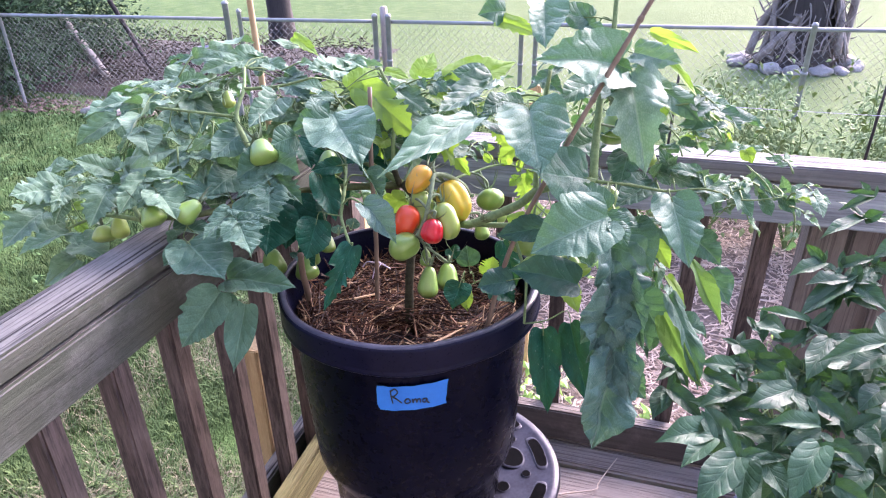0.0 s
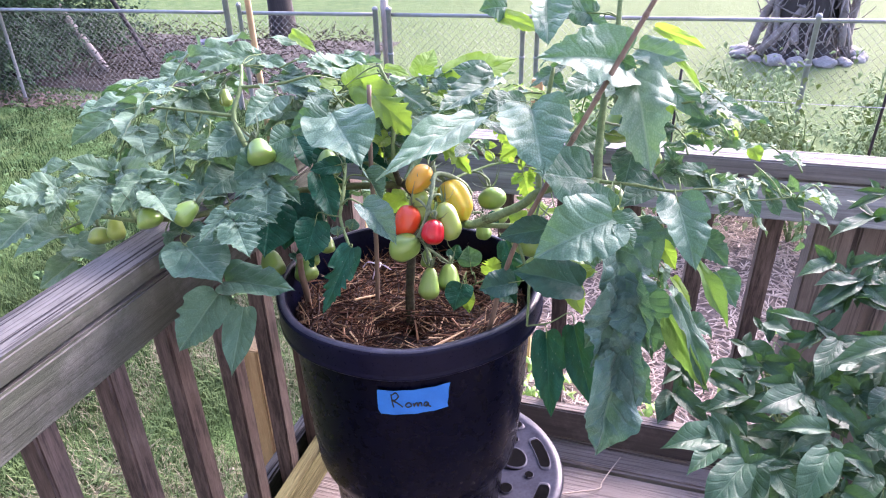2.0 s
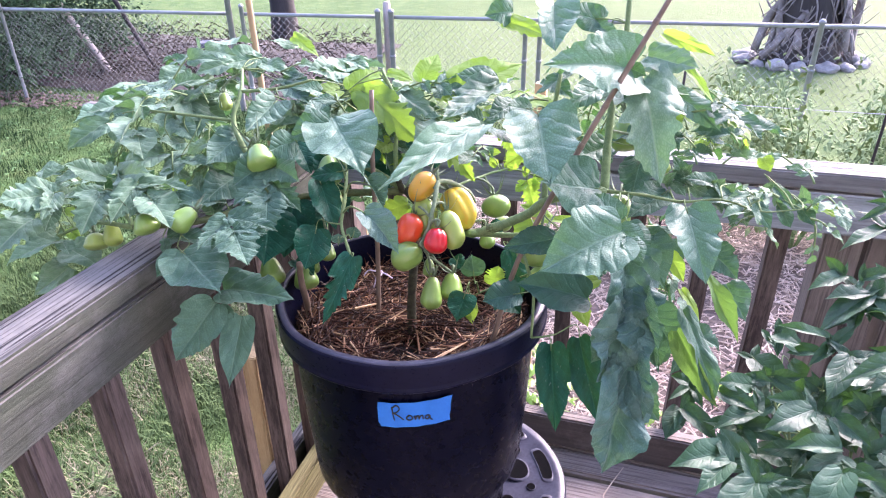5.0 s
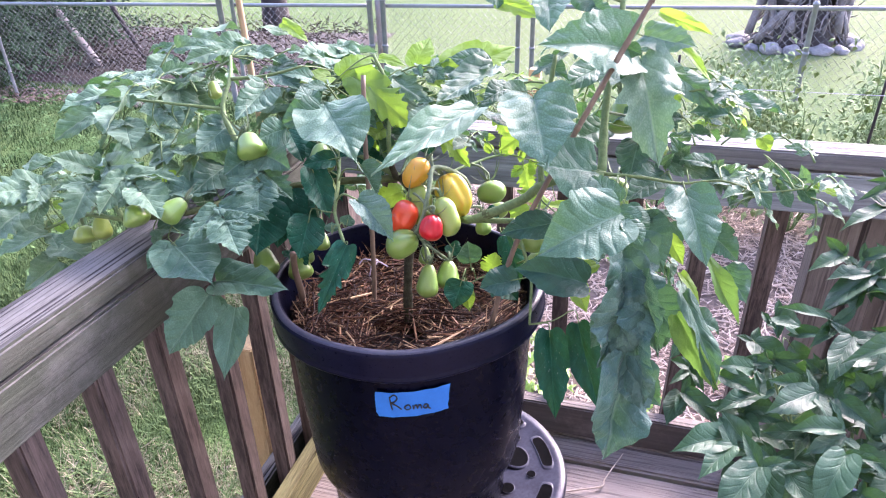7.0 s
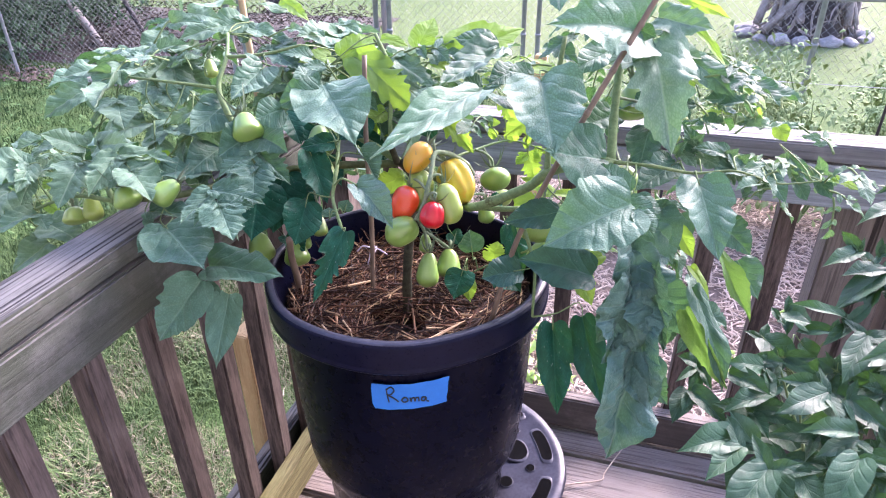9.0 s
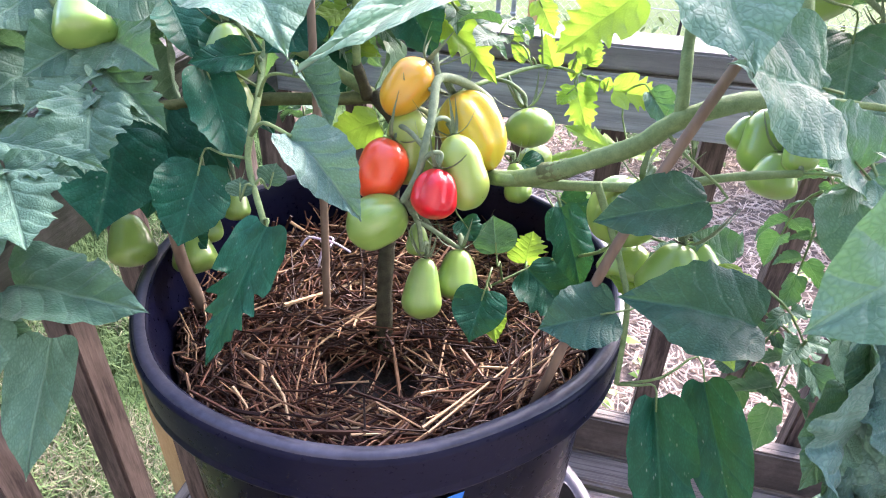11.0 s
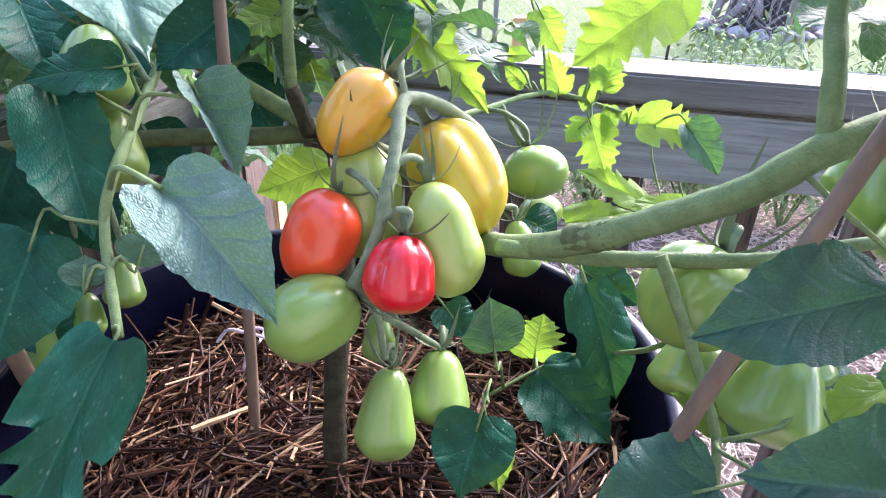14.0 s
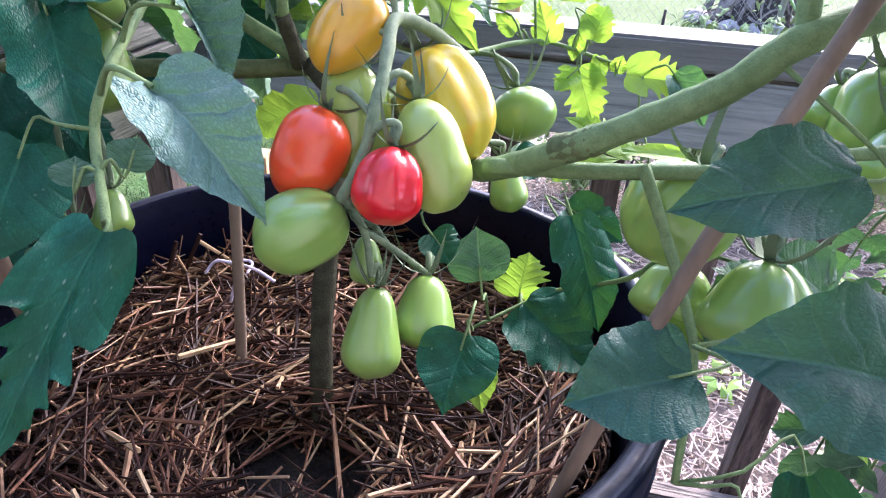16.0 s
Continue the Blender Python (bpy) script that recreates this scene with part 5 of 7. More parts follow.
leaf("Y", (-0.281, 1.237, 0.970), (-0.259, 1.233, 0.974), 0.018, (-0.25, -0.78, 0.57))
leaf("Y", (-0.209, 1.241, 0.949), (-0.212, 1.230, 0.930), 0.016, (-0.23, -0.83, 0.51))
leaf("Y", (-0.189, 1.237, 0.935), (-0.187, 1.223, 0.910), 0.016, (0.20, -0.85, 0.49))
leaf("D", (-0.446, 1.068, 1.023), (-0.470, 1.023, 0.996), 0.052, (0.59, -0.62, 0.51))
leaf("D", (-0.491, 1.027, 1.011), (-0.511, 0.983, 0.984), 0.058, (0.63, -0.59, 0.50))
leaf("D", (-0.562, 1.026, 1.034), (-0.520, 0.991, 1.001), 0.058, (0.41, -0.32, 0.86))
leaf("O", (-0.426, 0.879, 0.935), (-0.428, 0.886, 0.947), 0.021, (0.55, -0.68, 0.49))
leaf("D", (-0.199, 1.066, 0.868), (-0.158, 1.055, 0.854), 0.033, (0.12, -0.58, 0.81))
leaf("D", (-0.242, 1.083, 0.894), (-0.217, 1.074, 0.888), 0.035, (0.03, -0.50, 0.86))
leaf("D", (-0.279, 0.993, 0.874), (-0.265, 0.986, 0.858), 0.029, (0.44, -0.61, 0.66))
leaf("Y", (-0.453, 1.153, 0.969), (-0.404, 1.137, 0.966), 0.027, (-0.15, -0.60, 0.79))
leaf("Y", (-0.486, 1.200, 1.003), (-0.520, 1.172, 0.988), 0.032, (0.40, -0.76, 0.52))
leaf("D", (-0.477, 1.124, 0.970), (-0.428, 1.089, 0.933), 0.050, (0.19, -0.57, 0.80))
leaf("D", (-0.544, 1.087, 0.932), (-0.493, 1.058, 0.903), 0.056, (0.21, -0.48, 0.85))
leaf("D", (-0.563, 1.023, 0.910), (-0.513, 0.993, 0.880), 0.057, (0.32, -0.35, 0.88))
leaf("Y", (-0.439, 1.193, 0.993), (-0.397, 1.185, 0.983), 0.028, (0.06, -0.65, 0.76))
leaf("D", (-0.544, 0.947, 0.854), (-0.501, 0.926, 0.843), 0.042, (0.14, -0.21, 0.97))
leaf("W", (0.027, 1.006, 1.027), (0.038, 0.998, 1.049), 0.016, (-0.62, -0.79, 0.02))
leaf("W", (0.036, 1.011, 1.029), (0.055, 0.988, 1.019), 0.019, (-0.09, -0.46, 0.89))
leaf("W", (0.045, 1.016, 1.030), (0.058, 1.011, 1.057), 0.019, (-0.44, -0.90, 0.05))
leaf("W", (0.055, 1.017, 1.025), (0.087, 1.000, 1.019), 0.027, (-0.17, -0.60, 0.78))
leaf("W", (0.064, 1.022, 1.027), (0.048, 1.005, 1.049), 0.014, (0.77, -0.64, 0.06))
leaf("W", (0.075, 1.022, 1.020), (0.101, 1.001, 1.009), 0.023, (-0.25, -0.67, 0.70))
leaf("W", (0.086, 1.021, 1.009), (0.104, 1.019, 1.038), 0.024, (-0.49, -0.83, 0.25))
leaf("W", (0.096, 1.023, 1.005), (0.107, 0.998, 0.996), 0.017, (0.08, -0.31, 0.95))
leaf("W", (0.106, 1.028, 1.009), (0.121, 1.022, 1.031), 0.018, (-0.45, -0.89, 0.06))
leaf("W", (0.116, 1.029, 1.001), (0.124, 0.996, 0.980), 0.022, (0.10, -0.52, 0.85))
leaf("W", (0.126, 1.034, 1.003), (0.130, 1.026, 1.029), 0.016, (-0.62, -0.77, -0.14))
leaf("W", (0.133, 1.047, 1.020), (0.112, 1.011, 1.010), 0.020, (-0.00, -0.27, 0.96))
leaf("W", (0.145, 1.042, 1.002), (0.161, 1.026, 1.008), 0.013, (-0.72, -0.58, 0.38))
leaf("W", (0.155, 1.043, 0.999), (0.141, 1.006, 0.983), 0.021, (-0.34, -0.26, 0.90))
leaf("W", (0.163, 1.052, 1.007), (0.172, 1.044, 1.032), 0.016, (-0.61, -0.79, -0.03))
leaf("W", (0.173, 1.059, 1.012), (0.161, 1.027, 1.004), 0.015, (-0.37, -0.09, 0.93))
leaf("W", (0.185, 1.055, 0.996), (0.172, 1.044, 1.026), 0.017, (0.27, -0.94, -0.23))
leaf("W", (0.193, 1.062, 1.002), (0.186, 1.028, 0.988), 0.018, (-0.42, -0.27, 0.87))
leaf("W", (0.205, 1.059, 0.989), (0.219, 1.050, 1.008), 0.018, (-0.77, -0.57, 0.29))
leaf("W", (0.215, 1.064, 0.990), (0.220, 1.041, 0.990), 0.010, (-0.32, -0.07, 0.94))
leaf("W", (0.224, 1.070, 0.995), (0.211, 1.058, 1.023), 0.016, (0.25, -0.93, -0.28))
leaf("W", (0.235, 1.072, 0.989), (0.238, 1.049, 0.989), 0.008, (-0.51, -0.07, 0.86))
leaf("W", (0.245, 1.073, 0.983), (0.226, 1.055, 1.005), 0.013, (0.55, -0.81, -0.19))
leaf("W", (0.255, 1.076, 0.983), (0.258, 1.054, 0.984), 0.008, (-0.48, -0.03, 0.88))
leaf("W", (0.265, 1.081, 0.985), (0.267, 1.066, 0.999), 0.007, (-0.76, -0.50, -0.42))
leaf("W", (0.275, 1.086, 0.986), (0.280, 1.062, 0.982), 0.012, (-0.18, -0.20, 0.96))
leaf("YC", (-0.232, 1.227, 0.944), (-0.246, 1.237, 0.976), 0.029, (0.25, -0.89, 0.39))
leaf("YC", (-0.197, 1.236, 0.947), (-0.189, 1.249, 0.975), 0.031, (-0.24, -0.85, 0.46))
leaf("Y", (-0.263, 1.224, 0.950), (-0.281, 1.223, 0.965), 0.018, (0.40, -0.82, 0.42))
leaf("YC", (-0.208, 1.220, 0.924), (-0.222, 1.204, 0.911), 0.024, (-0.01, -0.63, 0.78))
leaf("Y", (-0.173, 1.228, 0.924), (-0.170, 1.231, 0.938), 0.016, (-0.42, -0.87, 0.27))



def compound(base, d, length, seed, kind="S", up=Vector((0, 0, 1))):
    """One whole tomato leaf: a bent midrib with leaflets in pairs and one at the end, drooping at its tip."""
    r = random.Random(seed)
    d = d.normalized()
    s = d.cross(up).normalized()
    n = s.cross(d)
    sag = r.uniform(0.2, 0.5)
    line = [base + d * length * t + n * 0.1 * length * math.sin(math.pi * t) - Vector((0, 0, sag * length * t * t)) for t in (0, 0.3, 0.6, 0.8)]
    petioles.tube(smooth_path(line, 3), 0.0016, 0.0009, 5)
    for t, k in ((0.34, 0.75), (0.6, 0.95)):
        p = line[1] if t < 0.5 else line[2]
        for sg in (-1, 1):
            ln = length * 0.42 * k * r.uniform(0.8, 1.2)
            q = (s * sg * r.uniform(0.75, 1.0) + d * r.uniform(0.3, 0.7) + n * r.uniform(-0.5, 0.1)).normalized()
            leaf(kind, p + q * ln * 0.12, p + q * ln * 1.12, ln * r.uniform(0.5, 0.68), n + s * sg * r.uniform(-0.1, 0.45) + Vector((r.uniform(-0.2, 0.2), -0.25, 0)), stalk=False)
    ln = length * 0.52 * r.uniform(0.9, 1.15)
    q = (d - n * r.uniform(0.1, 0.7)).normalized()
    leaf(kind, line[3], line[3] + q * ln, ln * r.uniform(0.55, 0.7), n + Vector((r.uniform(-0.2, 0.2), -0.25, 0)), stalk=False)


def fill_leaves(count, lo, hi, seed, kinds, size):
    """The rest of the crown, inside its outline: whole leaves of five leaflets."""
    r = random.Random(seed)
    for k in range(count):
        b = Vector([r.uniform(a, c) for a, c in zip(lo, hi)])
        q = min(SKELETON, key=lambda p: (p - b).length_squared)
        out = (b - q)
        d = (out.normalized() + Vector((r.uniform(-0.7, 0.7), r.uniform(-0.9, 0.4), r.uniform(-0.35, 0.3)))).normalized()
        d.z = min(d.z, 0.15)
        tip = b + d * size
        if -0.64 < max(b.x, tip.x) < -0.2 and min(b.y, tip.y) < 1.06:
            continue
        compound(b, d, size * r.uniform(0.75, 1.3), seed * 1000 + k, r.choice(kinds))


fill_leaves(70, (-0.86, 0.9, 1.02), (-0.4, 1.22, 1.14), 3, ["S", "W", "W", "W"], 0.118)
fill_leaves(26, (-0.7, 0.96, 0.86), (-0.46, 1.2, 1.02), 4, ["S"], 0.11)
fill_leaves(22, (-0.48, 1.12, 1.0), (-0.2, 1.26, 1.1), 5, ["S", "W", "YS"], 0.09)
fill_leaves(14, (0.03, 1.0, 1.03), (0.12, 1.16, 1.14), 6, ["S", "S", "S", "S", "YS"], 0.08)
fill_leaves(12, (0.0, 0.97, 0.78), (0.1, 1.13, 1.0), 7, ["S"], 0.1)
fill_leaves(16, (-1.0, 0.84, 0.86), (-0.78, 1.08, 1.02), 8, ["S", "W", "W"], 0.105)
fill_leaves(14, (0.04, 0.95, 1.0), (0.24, 1.1, 1.05), 9, ["W"], 0.048)
fill_leaves(34, (-0.6, 1.08, 1.03), (-0.36, 1.2, 1.12), 12, ["S"], 0.1)
fill_leaves(10, (-0.16, 1.02, 1.1), (0.02, 1.16, 1.2), 11, ["S"], 0.07)


for k, (v, f) in enumerate(petioles.pieces):
    put_part("petiole", raw_mesh("petiole", v, f, STEM, True), plant, m=plant_inv)


SHAPES = {  # breadth from the stalk end to the tip, how blunt the ends are, and how strong the ribs are
    "block": ((0.37, 0.43, 0.47, 0.5, 0.46), 3.0, 0.19),
    "plum": ((0.46, 0.5, 0.5, 0.47, 0.4), 3, 0.1),
    "bell": ((0.42, 0.47, 0.5, 0.5, 0.45), 3, 0.24),
    "pear": ((0.32, 0.35, 0.42, 0.5, 0.5), 3.2, 0.08),
    "long": ((0.42, 0.45, 0.45, 0.49, 0.49), 3, 0.09),
    "heart": ((0.45, 0.5, 0.52, 0.48, 0.4), 3, 0.22),
    "taper": ((0.44, 0.5, 0.49, 0.44, 0.37), 3, 0.12),
    "round": ((0.5, 0.5, 0.5, 0.5, 0.5), 2, 0.035),
}


def fruit_mesh(name, kind, shape, seed):
    """A plum tomato one unit long, hanging down from its stalk end at the origin: dented top, swollen ribs that run out towards the tip."""
    r = random.Random(seed)
    ph, lean = r.uniform(0, 6.28), r.uniform(-0.05, 0.05)
    radii, blunt, amp = SHAPES[shape]
    curve = [p.x for p in smooth_path([Vector((q, 0, 0)) for q in radii], 8)]
    prof = [(0.0008, -0.06), (0.05, -0.05), (0.1, -0.028)]
    for k in range(1, 30):
        s = (1 - math.cos(math.pi * (0.06 + 0.94 * k / 29))) / 2
        at_s = s * (len(curve) - 1)
        c = curve[min(int(at_s), len(curve) - 2)]
        c += (curve[min(int(at_s) + 1, len(curve) - 1)] - c) * (at_s - int(at_s))
        prof.append((max(c * max(1 - abs(2 * s - 1) ** blunt, 0) ** 0.5, 0.0008), -s))
    ribs_n = 2.5 if shape in ("block", "heart") else 1.5

    def ribs(a, z):
        lobe = math.sqrt(math.cos(ribs_n * a + ph + 0.5 * math.sin(a + ph)) ** 2 + 0.06) - 0.7
        fade = max(0.25, 1.15 + z * (0.5 if shape in ("block", "heart") else 0.85))
        return 1 + amp * lobe * fade + 0.02 * math.cos(2 * a + ph * 3) + 0.015 * math.sin(3 * a + z * 4 + ph)

    bm = lathe(prof, 56, ribs)
    for v in bm.verts:
        v.co.x += lean * math.sin(-v.co.z * 3.1)
        v.co.z += 0.03 * noise.noise(Vector((v.co.x * 3, v.co.y * 3, seed))) * (v.co.z < -0.6)
    return mesh_of(name, bm, FRUIT[kind])


def calyx_mesh(seed):
    r = random.Random(seed)
    h = Heap()
    for k in range(5):
        a = 2 * math.pi * k / 5 + r.uniform(-0.2, 0.2)
        d = Vector((math.cos(a), math.sin(a), 0))
        s = Vector((-d.y, d.x, 0))
        ln, lift = r.uniform(0.32, 0.55), r.uniform(0.2, 0.9)
        v, f = [], []
        for i in range(6):
            t = i / 5
            c = d * ln * t + Vector((0, 0, 0.02 - 0.1 * t + (lift + 0.1) * t * t))
            w = 0.052 * (1 - t) ** 0.7 * (0.6 + 0.8 * t * (1 - t) * 2) + 0.004
            v += [c - s * w, c + Vector((0, 0, 0.012)), c + s * w]
        for i in range(5):
            for q in (0, 1):
                f.append((i * 3 + q, i * 3 + q + 1, i * 3 + q + 4, i * 3 + q + 3))
        h.add(v, f)
    h.tube([Vector((0, 0, -0.03)), Vector((0.01, 0, 0.12)), Vector((0.05, 0.02, 0.24))], 0.035, 0.026, 7)
    return h.mesh("calyx", TRUSS, True)


CALYX = [calyx_mesh(s) for s in range(4)]
stem([(-0.209, 0.941, 0.958), (-0.2, 0.933, 0.964), (-0.191, 0.929, 0.97)], 0.0074, 0.0072, VINE, name="node")
# the truss that carries the ripe cluster
stem([(-0.268, 1.077, 0.938), (-0.274, 1.056, 0.964), (-0.291, 1.026, 0.988), (-0.305, 0.999, 0.999), (-0.303, 0.976, 0.988), (-0.301, 0.960, 0.976), (-0.302, 0.949, 0.964), (-0.304, 0.943, 0.948), (-0.309, 0.937, 0.933), (-0.316, 0.933, 0.919)], 0.0042, 0.003, TRUSS, name="truss")
stem([(-0.315, 0.933, 0.923), (-0.310, 0.938, 0.909), (-0.305, 0.941, 0.895), (-0.301, 0.938, 0.871)], 0.0026, 0.002, TRUSS, name="truss")
stem([(-0.306, 0.943, 0.897), (-0.294, 0.954, 0.882), (-0.281, 0.968, 0.863), (-0.276, 0.973, 0.855)], 0.0022, 0.0018, TRUSS, name="truss")
FRUITS = {}
LOOKS = {"red": "ripe red tomato", "orange": "orange-red ripening tomato", "amber": "amber yellow tomato", "yellow": "yellow ripening tomato", "green": "unripe green tomato", "pale": "pale green tomato"}
fruit_count = [0]


def fruit_of(kind, shape, seed):
    """The mesh for a colour and a shape, made once for each seed."""
    key = (kind, shape, seed)
    if key not in FRUITS:
        FRUITS[key] = fruit_mesh("tomato", kind, shape, 11 * seed + 3 * len(FRUITS))
    return FRUITS[key]


def tomato(kind, top, bottom, width, shape="pear"):
    a, b = Vector(top), Vector(bottom)
    i = fruit_count[0] = fruit_count[0] + 1
    z = (a - b).normalized()
    ln = (a - b).length
    x = z.orthogonal().normalized()
    rot = Matrix((x, z.cross(x), z)).transposed().to_4x4() @ Matrix.Rotation(i * 2.4, 4, "Z")
    m = plant_inv @ Matrix.Translation(a) @ rot @ Matrix.Diagonal((width * 1.08, width * 1.08, ln * 1.04, 1))
    ob = put_part("tomato", fruit_of(kind, shape, i % 3), plant, LOOKS[kind], m)
    s = width * 1.05
    put_part("calyx", CALYX[i % 4], ob, "green star-shaped calyx", Matrix.Translation((0, 0, -0.012)) @ Matrix.Diagonal((1.3, 1.3, s / ln * 1.2, 1)))
    q = min(SKELETON, key=lambda p: (p - a).length_squared)
    if (q - a).length < 0.2:
        c = a + z * width * 0.2
        tube("fruit_stalk", [plant_inv @ p for p in (c - z * width * 0.1, c + z * 0.004, (c + q) / 2 + Vector((0, 0, 0.006)), q)], 0.0018, 0.0023, TRUSS, plant, "", 7, 5, 0.12)


tomato("red", (-0.288, 0.939, 0.950), (-0.288, 0.920, 0.917), 0.034, "block")
tomato("orange", (-0.334, 0.968, 0.955), (-0.348, 0.941, 0.914), 0.0375, "plum")
tomato("green", (-0.315, 0.938, 0.911), (-0.352, 0.909, 0.895), 0.038, "bell")
tomato("green", (-0.298, 0.940, 0.864), (-0.295, 0.914, 0.820), 0.034, "pear")
tomato("green", (-0.277, 0.974, 0.855), (-0.274, 0.948, 0.819), 0.039, "pear")
tomato("pale", (-0.286, 0.972, 0.964), (-0.263, 0.945, 0.917), 0.0355, "long")
tomato("yellow", (-0.299, 1.030, 0.976), (-0.260, 1.007, 0.922), 0.047, "heart")
tomato("amber", (-0.317, 1.006, 1.009), (-0.342, 0.976, 0.976), 0.035, "taper")
tomato("pale", (-0.327, 0.992, 0.974), (-0.326, 0.975, 0.915), 0.042, "long")
tomato("green", (-0.314, 0.966, 0.880), (-0.310, 0.956, 0.854), 0.020, "pear")
tomato("green", (-0.248, 1.137, 0.928), (-0.236, 1.120, 0.895), 0.047, "round")
tomato("pale", (-0.241, 1.164, 0.876), (-0.230, 1.153, 0.851), 0.035, "round")
tomato("green", (-0.247, 1.069, 0.899), (-0.237, 1.051, 0.867), 0.027, "pear")
tomato("green", (-0.134, 0.973, 0.944), (-0.157, 0.946, 0.906), 0.050, "heart")
tomato("green", (-0.132, 0.983, 0.884), (-0.134, 0.966, 0.855), 0.047)
tomato("green", (-0.098, 0.949, 0.910), (-0.107, 0.924, 0.870), 0.048, "pear")
tomato("green", (-0.084, 0.996, 0.887), (-0.077, 0.982, 0.860), 0.042)
tomato("green", (-0.495, 0.999, 0.981), (-0.484, 0.975, 0.935), 0.043)
tomato("green", (-0.492, 1.003, 1.024), (-0.482, 0.976, 0.986), 0.041)
tomato("green", (-0.509, 0.998, 0.868), (-0.503, 0.983, 0.840), 0.027)
tomato("green", (-0.532, 0.982, 0.848), (-0.527, 0.966, 0.820), 0.027)
tomato("green", (-0.585, 0.944, 1.053), (-0.563, 0.923, 1.023), 0.044)
tomato("green", (-0.721, 0.820, 0.973), (-0.704, 0.811, 0.947), 0.039)
tomato("green", (-0.644, 0.848, 0.977), (-0.667, 0.817, 0.958), 0.035)
tomato("pale", (-0.831, 0.829, 0.923), (-0.823, 0.818, 0.899), 0.037)
tomato("pale", (-0.809, 0.845, 0.940), (-0.799, 0.829, 0.904), 0.029)
tomato("green", (-0.588, 0.934, 0.859), (-0.567, 0.908, 0.824), 0.042)
tomato("green", (-0.530, 0.946, 0.847), (-0.513, 0.922, 0.817), 0.040)
tomato("green", (-0.033, 1.062, 0.984), (-0.038, 1.038, 0.934), 0.046, "long")
tomato("green", (-0.048, 1.078, 0.968), (-0.056, 1.066, 0.942), 0.026, "pear")
tomato("green", (-0.032, 1.022, 0.962), (-0.038, 1.004, 0.932), 0.038, "pear")
tomato("green", (-0.040, 1.083, 1.097), (-0.028, 1.063, 1.054), 0.049)
tomato("pale", (0.014, 1.054, 1.056), (0.023, 1.041, 1.028), 0.026)
tomato("pale", (-0.718, 1.068, 1.097), (-0.708, 1.056, 1.070), 0.022)
tomato("green", (-0.035, 0.990, 0.992), (-0.027, 0.980, 0.968), 0.024)


# ---- stakes and twine ----
def rod(name, label, a, b, r, mat, group="", knots=0, bends=()):
    o = thing(name, label, "stake", group, at=tuple(a))
    p, q = Vector((0, 0, 0)), Vector(b) - Vector(a)
    via = [Vector(v) - Vector(a) for v in bends] or [p.lerp(q, 0.35) + Vector((0.002, 0, 0)), p.lerp(q, 0.7) - Vector((0.002, 0, 0))]
    tube("shaft", [p, *via, q], r, r * 0.92, mat, o, "", 10, 5, 0.05)
    for k in range(knots):
        c = via[-1].lerp(q, k / knots) if bends else p.lerp(q, (k + 0.6) / (knots + 0.3))
        d = (q - (via[-1] if bends else p)).normalized() * r
        tube("knot", [c - d, c, c + d], r * 1.12, r * 1.12, mat, o, "", 10, 3, 0.08)
    return o


rod("cane", "leaning brown plant cane in the pot", (-0.204, 0.855, 0.745), (0.035, 1.026, 1.345), 0.0037, CANE, "plant stakes", 5, ((-0.182, 0.865, 0.824), (-0.166, 0.862, 0.900), (-0.1405, 0.872, 0.9835), (-0.0855, 0.917, 1.102)))
rod("wooden_stake", "thin pale wooden stake in the pot", (-0.405, 0.958, 0.735), (-0.435, 1.06, 1.12), 0.0042, CANE, "plant stakes")
rod("wooden_stake", "short brown stake at the pot's edge", (-0.52, 0.925, 0.745), (-0.508, 0.898, 0.878), 0.0058, CANE, "plant stakes")
rod("wooden_stake", "tall pale wooden stake behind the plant", (-0.68, 1.17, DECK_Z), (-0.816, 1.335, 1.30), 0.0075, STAKE, "plant stakes")
twine = thing("twine", "white twine tied round the stake", "twine", at=(-0.417, 1.0, 0.822))
tube("loop", [(0.03, -0.012, -0.002), (0.015, -0.01, 0.004), (0.0, -0.006, 0.004), (-0.004, 0.004, 0.0), (0.004, 0.006, -0.002), (0.006, -0.006, -0.004)], 0.0011, 0.0011, STRING, twine, "", 6)
tube("end", [(0.0, -0.006, 0.003), (-0.016, -0.006, 0.003), (-0.024, -0.01, -0.006)], 0.0012, 0.0012, STRING, twine, "", 6)
tube("end", [(0.0, -0.006, 0.002), (-0.004, -0.012, -0.02), (-0.006, -0.012, -0.026)], 0.0012, 0.0011, STRING, twine, "", 6)

# ---- pepper plant ----
pepper = thing("pepper_plant", "leafy green pepper plant beside the railing", "pepper plant", at=(0.4, 1.02, 0.31))
pep_inv = pepper.matrix_world.inverted()
SKELETON.clear()
for k in range(9):
    a = k * 0.7
    d = Vector((math.cos(a), math.sin(a), 0))
    stem([(0.4, 1.02, 0.31), Vector((0.38, 1.0, 0.5)) + d * 0.04, Vector((0.37, 0.98, 0.6)) + d * 0.1, Vector((0.38, 0.97, 0.66 + 0.04 * (k % 3))) + d * 0.16], 0.004, 0.0015, STEM, pepper)
stem([(0.4, 1.0, 0.5), (0.46, 1.1, 0.75), (0.47, 1.12, 0.9), (0.45, 1.1, 0.97)], 0.004, 0.002, STEM, pepper)
petioles = Pieces()


pepper_rnd = random.Random(17)


